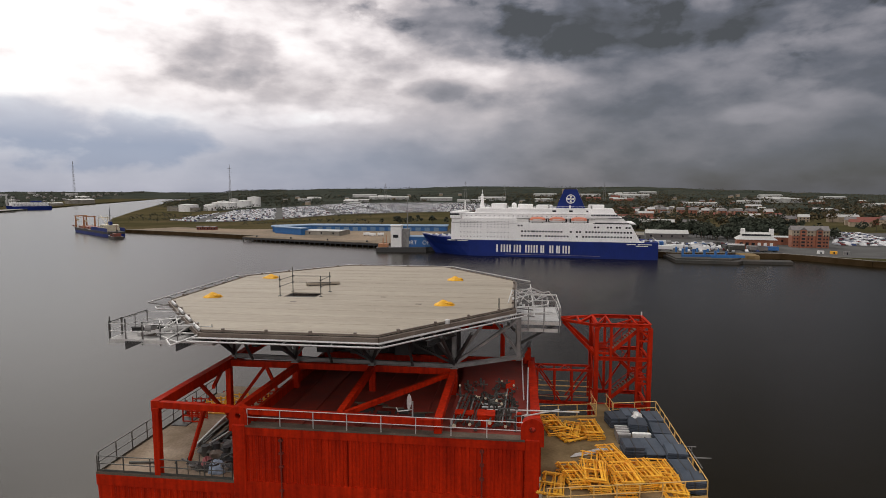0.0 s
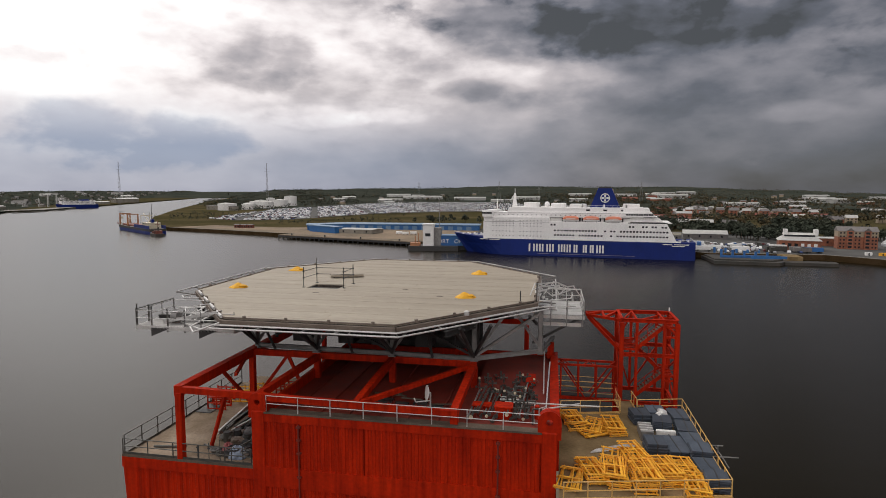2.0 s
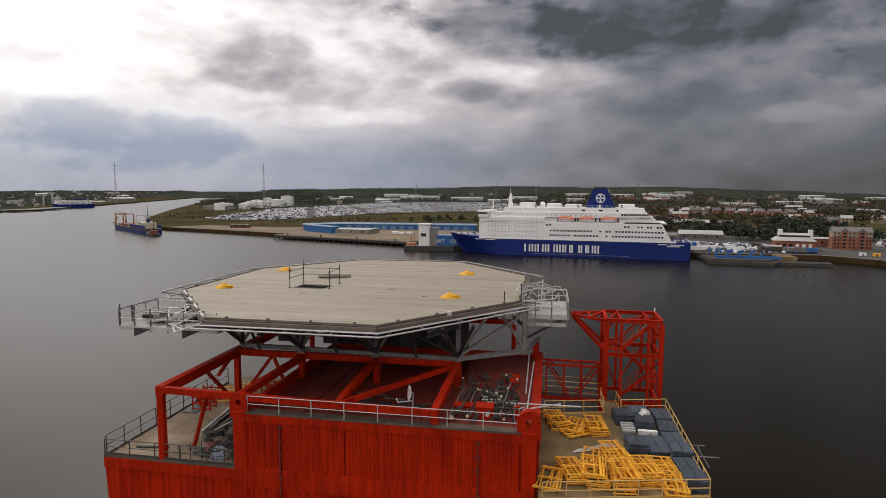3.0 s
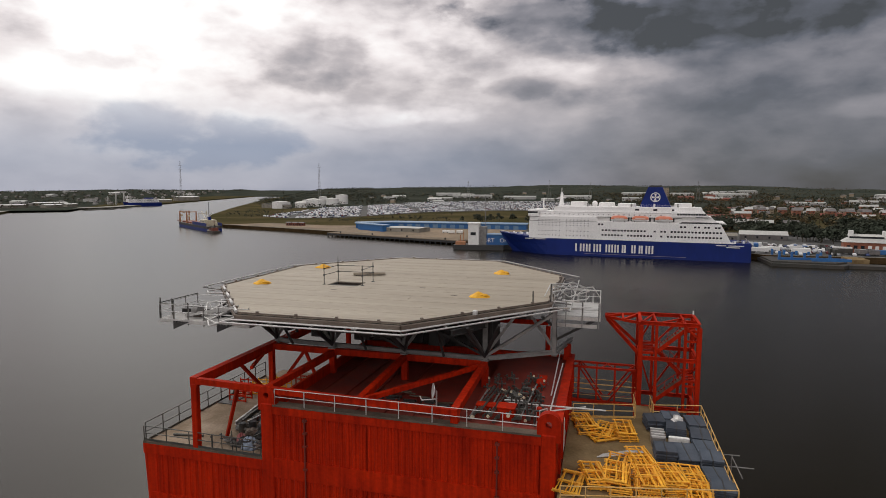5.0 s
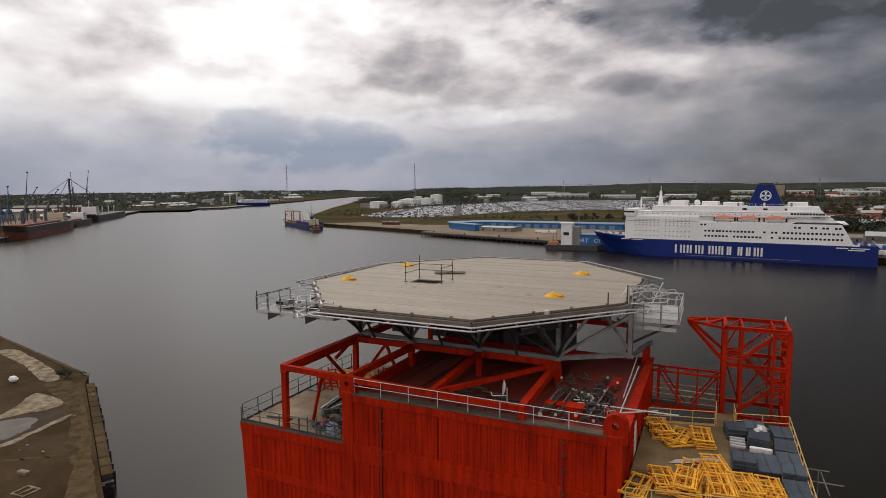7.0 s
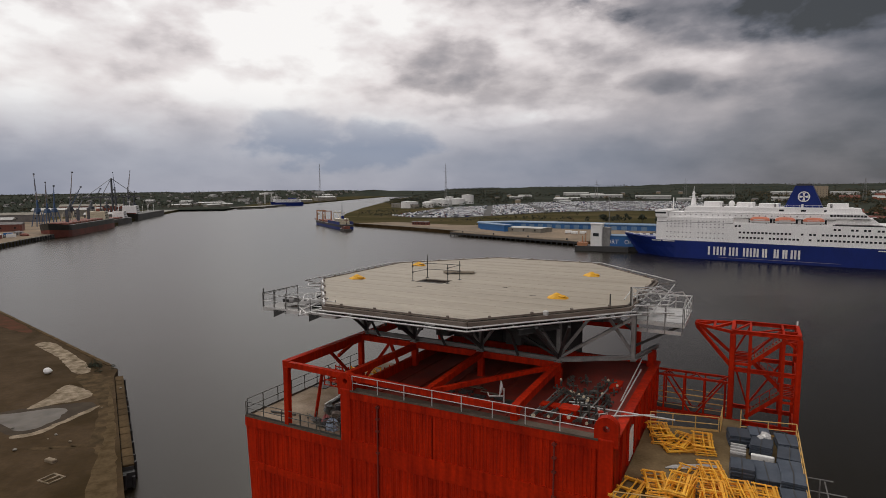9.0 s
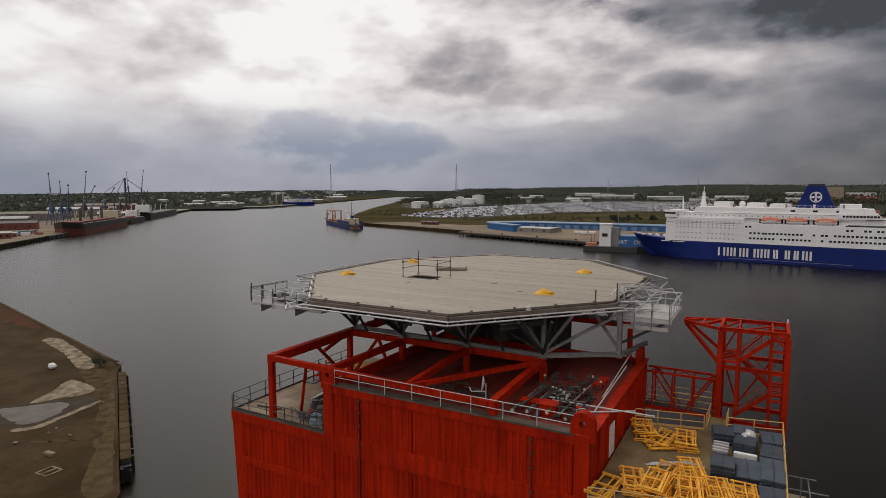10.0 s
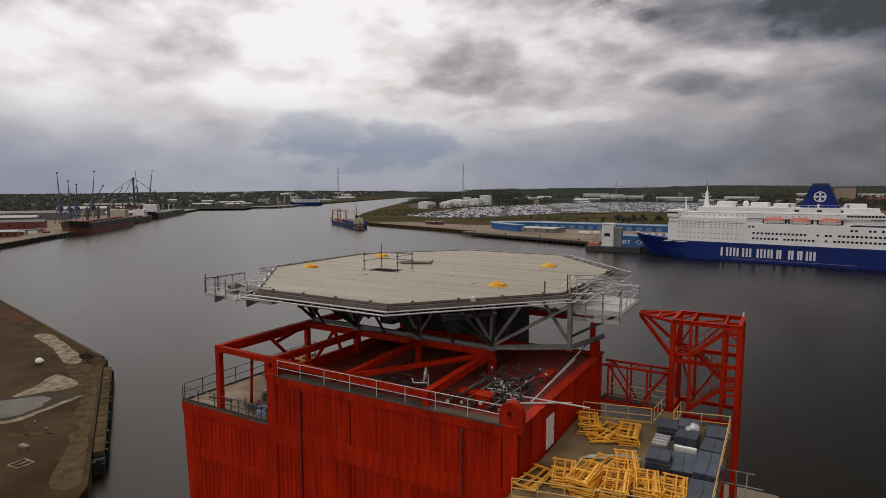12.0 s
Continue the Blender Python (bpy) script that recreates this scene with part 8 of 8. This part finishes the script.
wood(1500, (-30, -3), (1080, 2000), (5, 9), 8)
wood(1300, (-33, -10), (620, 1300), (2, 5), 8)
wood(2600, (-31, -18), (1500, 3200), (6, 9), 7)
wood(1700, (13, 42), (520, 1150), (6, 11), 24)
wood(3200, (-2, 42), (1150, 2200), (7, 12), 10)
wood(3600, (-25, 42), (2200, 3250), (5, 8), 8)
wood(1500, (-24, 14), (1880, 2350), (6, 10), 10)
wood(4800, (-78, -29.5), (1100, 3200), (6, 9), 7)
wood(900, (-80, -50), (650, 1300), (5, 9), 10)
for x, y, n in ((196, 440, 40), (180, 500, 60), (230, 480, 50), (150, 560, 60), (270, 560, 60), (-60, 620, 10), (255, 450, 30)):
    for _ in range(n):
        px_, py_ = x + wr.gauss(0, 14), y + wr.gauss(0, 10)
        if inside(px_, py_, park):
            continue
        h = wr.uniform(5, 11)
        add_tree(woods, px_, py_, 3, h, wr, 34)
        trunks.tube((px_, py_, 2.5), (px_, py_, 3 + h * 0.6), 0.25, 5)
solo("woodland", woods, LEAF, "dark green woodland on the slopes", "trees", frame_=LAND, kind="stuff")
solo("brown_woodland", brown_woods, LEAFBROWN, "brown-leaved scrub and trees on the slopes", "trees", frame_=LAND, kind="stuff")
solo("woodland_trunks", trunks, BARK, "brown tree trunks in the woodland", "trees", frame_=LAND, kind="stuff")

# ---- old quay details ----
QZ = 2.9
ea, eb = Vector((-88.7, 70.4, 0)), Vector((-54.9, 46.1, 0))
copings = Geo().chamfer(0, 1.42, 0, 0.75, 0, 0.2, 0.05).data("coping_stone")
ledge_slab = Geo().chamfer(0, 2.72, 0, 1.35, -0.3, 0, 0.06).data("ledge_slab")
kerb = thing("quay_coping", "worn stone coping along the old quay edge", "coping", (-72, 61, QZ), LAND)
run = (eb - ea).normalized()
for k in range(15):
    p = ea + run * (k * 2.77)
    piece("ledge_slab", ledge_slab, PATH if k % 4 else MOSS, kerb, (p.x, p.y, QZ - 0.12 - 0.03 * (k * 7 % 3)), math.atan2(run.y, run.x))
side = Vector((-run.y, run.x, 0))
part("ledge_wall", Geo().prism([tuple((ea + side * 0.02).xy), tuple((eb + side * 0.02).xy), tuple((eb + side * 1.25).xy), tuple((ea + side * 1.25).xy)], -4.8, QZ - 0.45), UNDER, kerb, "dark wall below the ledge")
fa, fb = Vector((-92, 73.9, 0)), Vector((-182, 100.5, 0))
run2 = (fb - fa).normalized()
kerb2 = thing("quay_coping", "worn stone coping along the far quay edge", "coping", (-130, 86, QZ), LAND)
for k in range(62):
    p = fb - run2 * (k * 1.455)
    piece("coping_stone", copings, MOSS, kerb2, (p.x, p.y - 0.8, QZ - 0.02 - 0.03 * (k % 3)), math.atan2(-run2.y, -run2.x))


def blotch(name, pts, z, material, label, category):
    n = len(pts)
    rim_ = []
    for i in range(n):
        p0, p1, p2, p3 = (Vector(pts[(i + j) % n]) for j in (-1, 0, 1, 2))
        for k in range(10):
            t = k / 10
            q = 0.5 * (2 * p1 + (p2 - p0) * t + (2 * p0 - 5 * p1 + 4 * p2 - p3) * t * t + (3 * p1 - p0 - 3 * p2 + p3) * t ** 3)
            wob = noise.noise((q.x * 0.6, q.y * 0.6, 2.0)) * 0.32 + noise.noise((q.x * 2.1, q.y * 2.1, 5.0)) * 0.16
            rim_.append((q.x + wob, q.y + wob * 0.7))
    solo(name, Geo().prism(rim_, z - 0.05, z), material, label, category, (pts[0][0], pts[0][1], z - 0.05), LAND, kind="structure")


blotch("mud_patch", [(-88.5, 48.6), (-87.6, 52.4), (-83.6, 56.4), (-80.2, 59.2), (-77.6, 58.6), (-76.0, 54.0), (-75.4, 48.6), (-78.6, 45.8)], QZ + 0.008, MUD, "dark wet mud round the puddle", "mud")
blotch("puddle", [(-87.6, 49.2), (-86.0, 51.6), (-82.2, 55.6), (-79.2, 54.8), (-77.2, 50.4), (-77.4, 48.2), (-79.8, 47.2)], QZ + 0.014, PUDDLE, "shallow grey puddle on the quay", "puddle")
blotch("crust", [(-76.6, 45.2), (-74.7, 47.6), (-75.2, 51.4), (-75.7, 54.8), (-76.7, 58.4), (-77.3, 58.4), (-76.6, 54.0), (-76.0, 50.6), (-76.1, 47.6), (-77.4, 46.0)], QZ + 0.022, SALT, "pale dry crust beside the puddle", "crust")
blotch("crust", [(-86.3, 53.2), (-88.9, 58.3), (-92.1, 63.4), (-86.6, 63.2), (-82.8, 61.6), (-83.0, 58.2), (-84.2, 57.0)], QZ + 0.01, SALT, "pale dry crust on the quay", "crust")
blotch("crust", [(-126.0, 78.6), (-124.9, 81.4), (-112.0, 77.6), (-101.7, 73.6), (-95.7, 70.3), (-97.2, 68.4), (-104.6, 71.4), (-113.0, 74.8)], QZ + 0.02, SALT, "pale dry crust near the quay corner", "crust")
blotch("moss_patch", [(-95, 67.0), (-89.5, 70.0), (-77.0, 61.2), (-61.4, 50.0), (-60.6, 46.8), (-66.4, 50.0), (-78.2, 59.6)], QZ + 0.006, MOSS, "yellow-brown moss along the quay edge", "moss")
blotch("concrete_strip", [(-84.6, 66.0), (-74.0, 58.2), (-66.8, 52.4), (-60.6, 47.0), (-51.5, 38.6), (-48.0, 39.8), (-55.4, 45.6), (-66.0, 53.4), (-76.0, 60.6)], QZ + 0.016, PATH, "worn concrete strip along the quay edge", "strip")
blotch("rust_stain", [(-170.0, 95.6), (-140.1, 86.4), (-145.8, 85.2), (-167.8, 90.3)], QZ + 0.012, RUSTSTAIN, "rusty red stained strip on the quay", "stain")
for k in range(3):
    wav = [(-71 + 2.2 * k, 44.5 + 1.5 * k), (-68.5 + 2.2 * k, 45.6 + 1.5 * k), (-67.6 + 2.2 * k, 45.2 + 1.5 * k), (-70.4 + 2.2 * k, 43.9 + 1.5 * k)]
    blotch("crust", wav, QZ + 0.01, MOSS, "thin brown crust on the quay", "crust")
qr = random.Random(4)
solo("white_sack", Geo().lump((-101.9, 66.2, QZ + 0.6), (0.9, 0.7, 0.6), qr, 9, 5, 0.2), WHITE, "white bulk sack lying on the quay", "sack", (-101.9, 66.2, QZ), LAND)
solo("quay_drain", Geo().box(-60.6, -58.4, 39.0, 39.2, QZ, QZ + 0.12).box(-60.6, -58.4, 40.9, 41.1, QZ, QZ + 0.12).box(-60.6, -60.4, 39.2, 40.9, QZ, QZ + 0.12).box(-58.6, -58.4, 39.2, 40.9, QZ, QZ + 0.12).box(-59.6, -59.4, 39.2, 40.9, QZ, QZ + 0.12), SALT, "pale concrete frame of a quay drain", "drain", (-59.5, 40, QZ), LAND)
solo("concrete_block", Geo().chamfer(-65.0, -63.4, 42.6, 43.3, QZ, QZ + 0.4, 0.08), SALT, "pale concrete block lying on the quay", "block", (-64.3, 43, QZ), LAND)
for k in range(9):
    x, y = -96 + qr.gauss(0, 2.0), 72.6 + qr.gauss(0, 0.7)
    g = Geo()
    for j in range(26):
        c = Vector((x + qr.gauss(0, 0.5), y + qr.gauss(0, 0.5), QZ + abs(qr.gauss(0, 0.4))))
        q = [c + Vector((qr.gauss(0, 1), qr.gauss(0, 1), qr.gauss(0, 1))).normalized() * 0.28 for _ in range(3)]
        g.add(q, [(0, 1, 2)])
    solo("weed_bush", g, LEAF, "small dark weed bush at the quay corner", "bush", (x, y, QZ), LAND, "quay weeds")
for k in range(40):
    x, y = qr.uniform(-130, -58), qr.uniform(20, 70)
    if y > 74 + (x + 90) * -0.7:
        continue
    r = qr.uniform(0.1, 0.35)
    solo("rubble", Geo().lump((x, y, QZ + r * 0.5), (r, r * 0.8, r * 0.55), qr, 6, 4, 0.3), SALT if k % 2 else CONCRETE, "loose stone rubble on the quay", "rubble", (x, y, QZ), LAND, "quay rubble")
for k in range(11):
    p = ea.lerp(eb, (k + 0.2 + 0.5 * qr.random()) / 11) + side * 1.5
    solo("quay_pile", Geo().tube((p.x, p.y, -4.8), (p.x, p.y, QZ - 0.5 - 0.9 * qr.random()), 0.2, 7), BLACK, "dark timber fender pile on the quay wall", "pile", (p.x, p.y, -4.8), LAND, "quay fender piles")
face = thing("quay_fender_beam", "dark timber fender hanging on the quay wall", "fender", (-54, 46, 0), LAND)
fe = eb + run * 0.1
part("beam", Geo().prism([tuple(fe.xy), tuple((fe + run * 0.7).xy), tuple((fe + run * 0.7 + side * 1.3).xy), tuple((fe + side * 1.3).xy)], -1.5, QZ - 0.9), BLACK, face)
for d_ in (0.15, 1.15):
    q_ = fe + run * 0.95 + side * d_
    part("pile", Geo().tube((q_.x, q_.y, -4.8), (q_.x, q_.y, QZ - 0.9 - 0.4 * d_), 0.22, 8), BLACK, face)
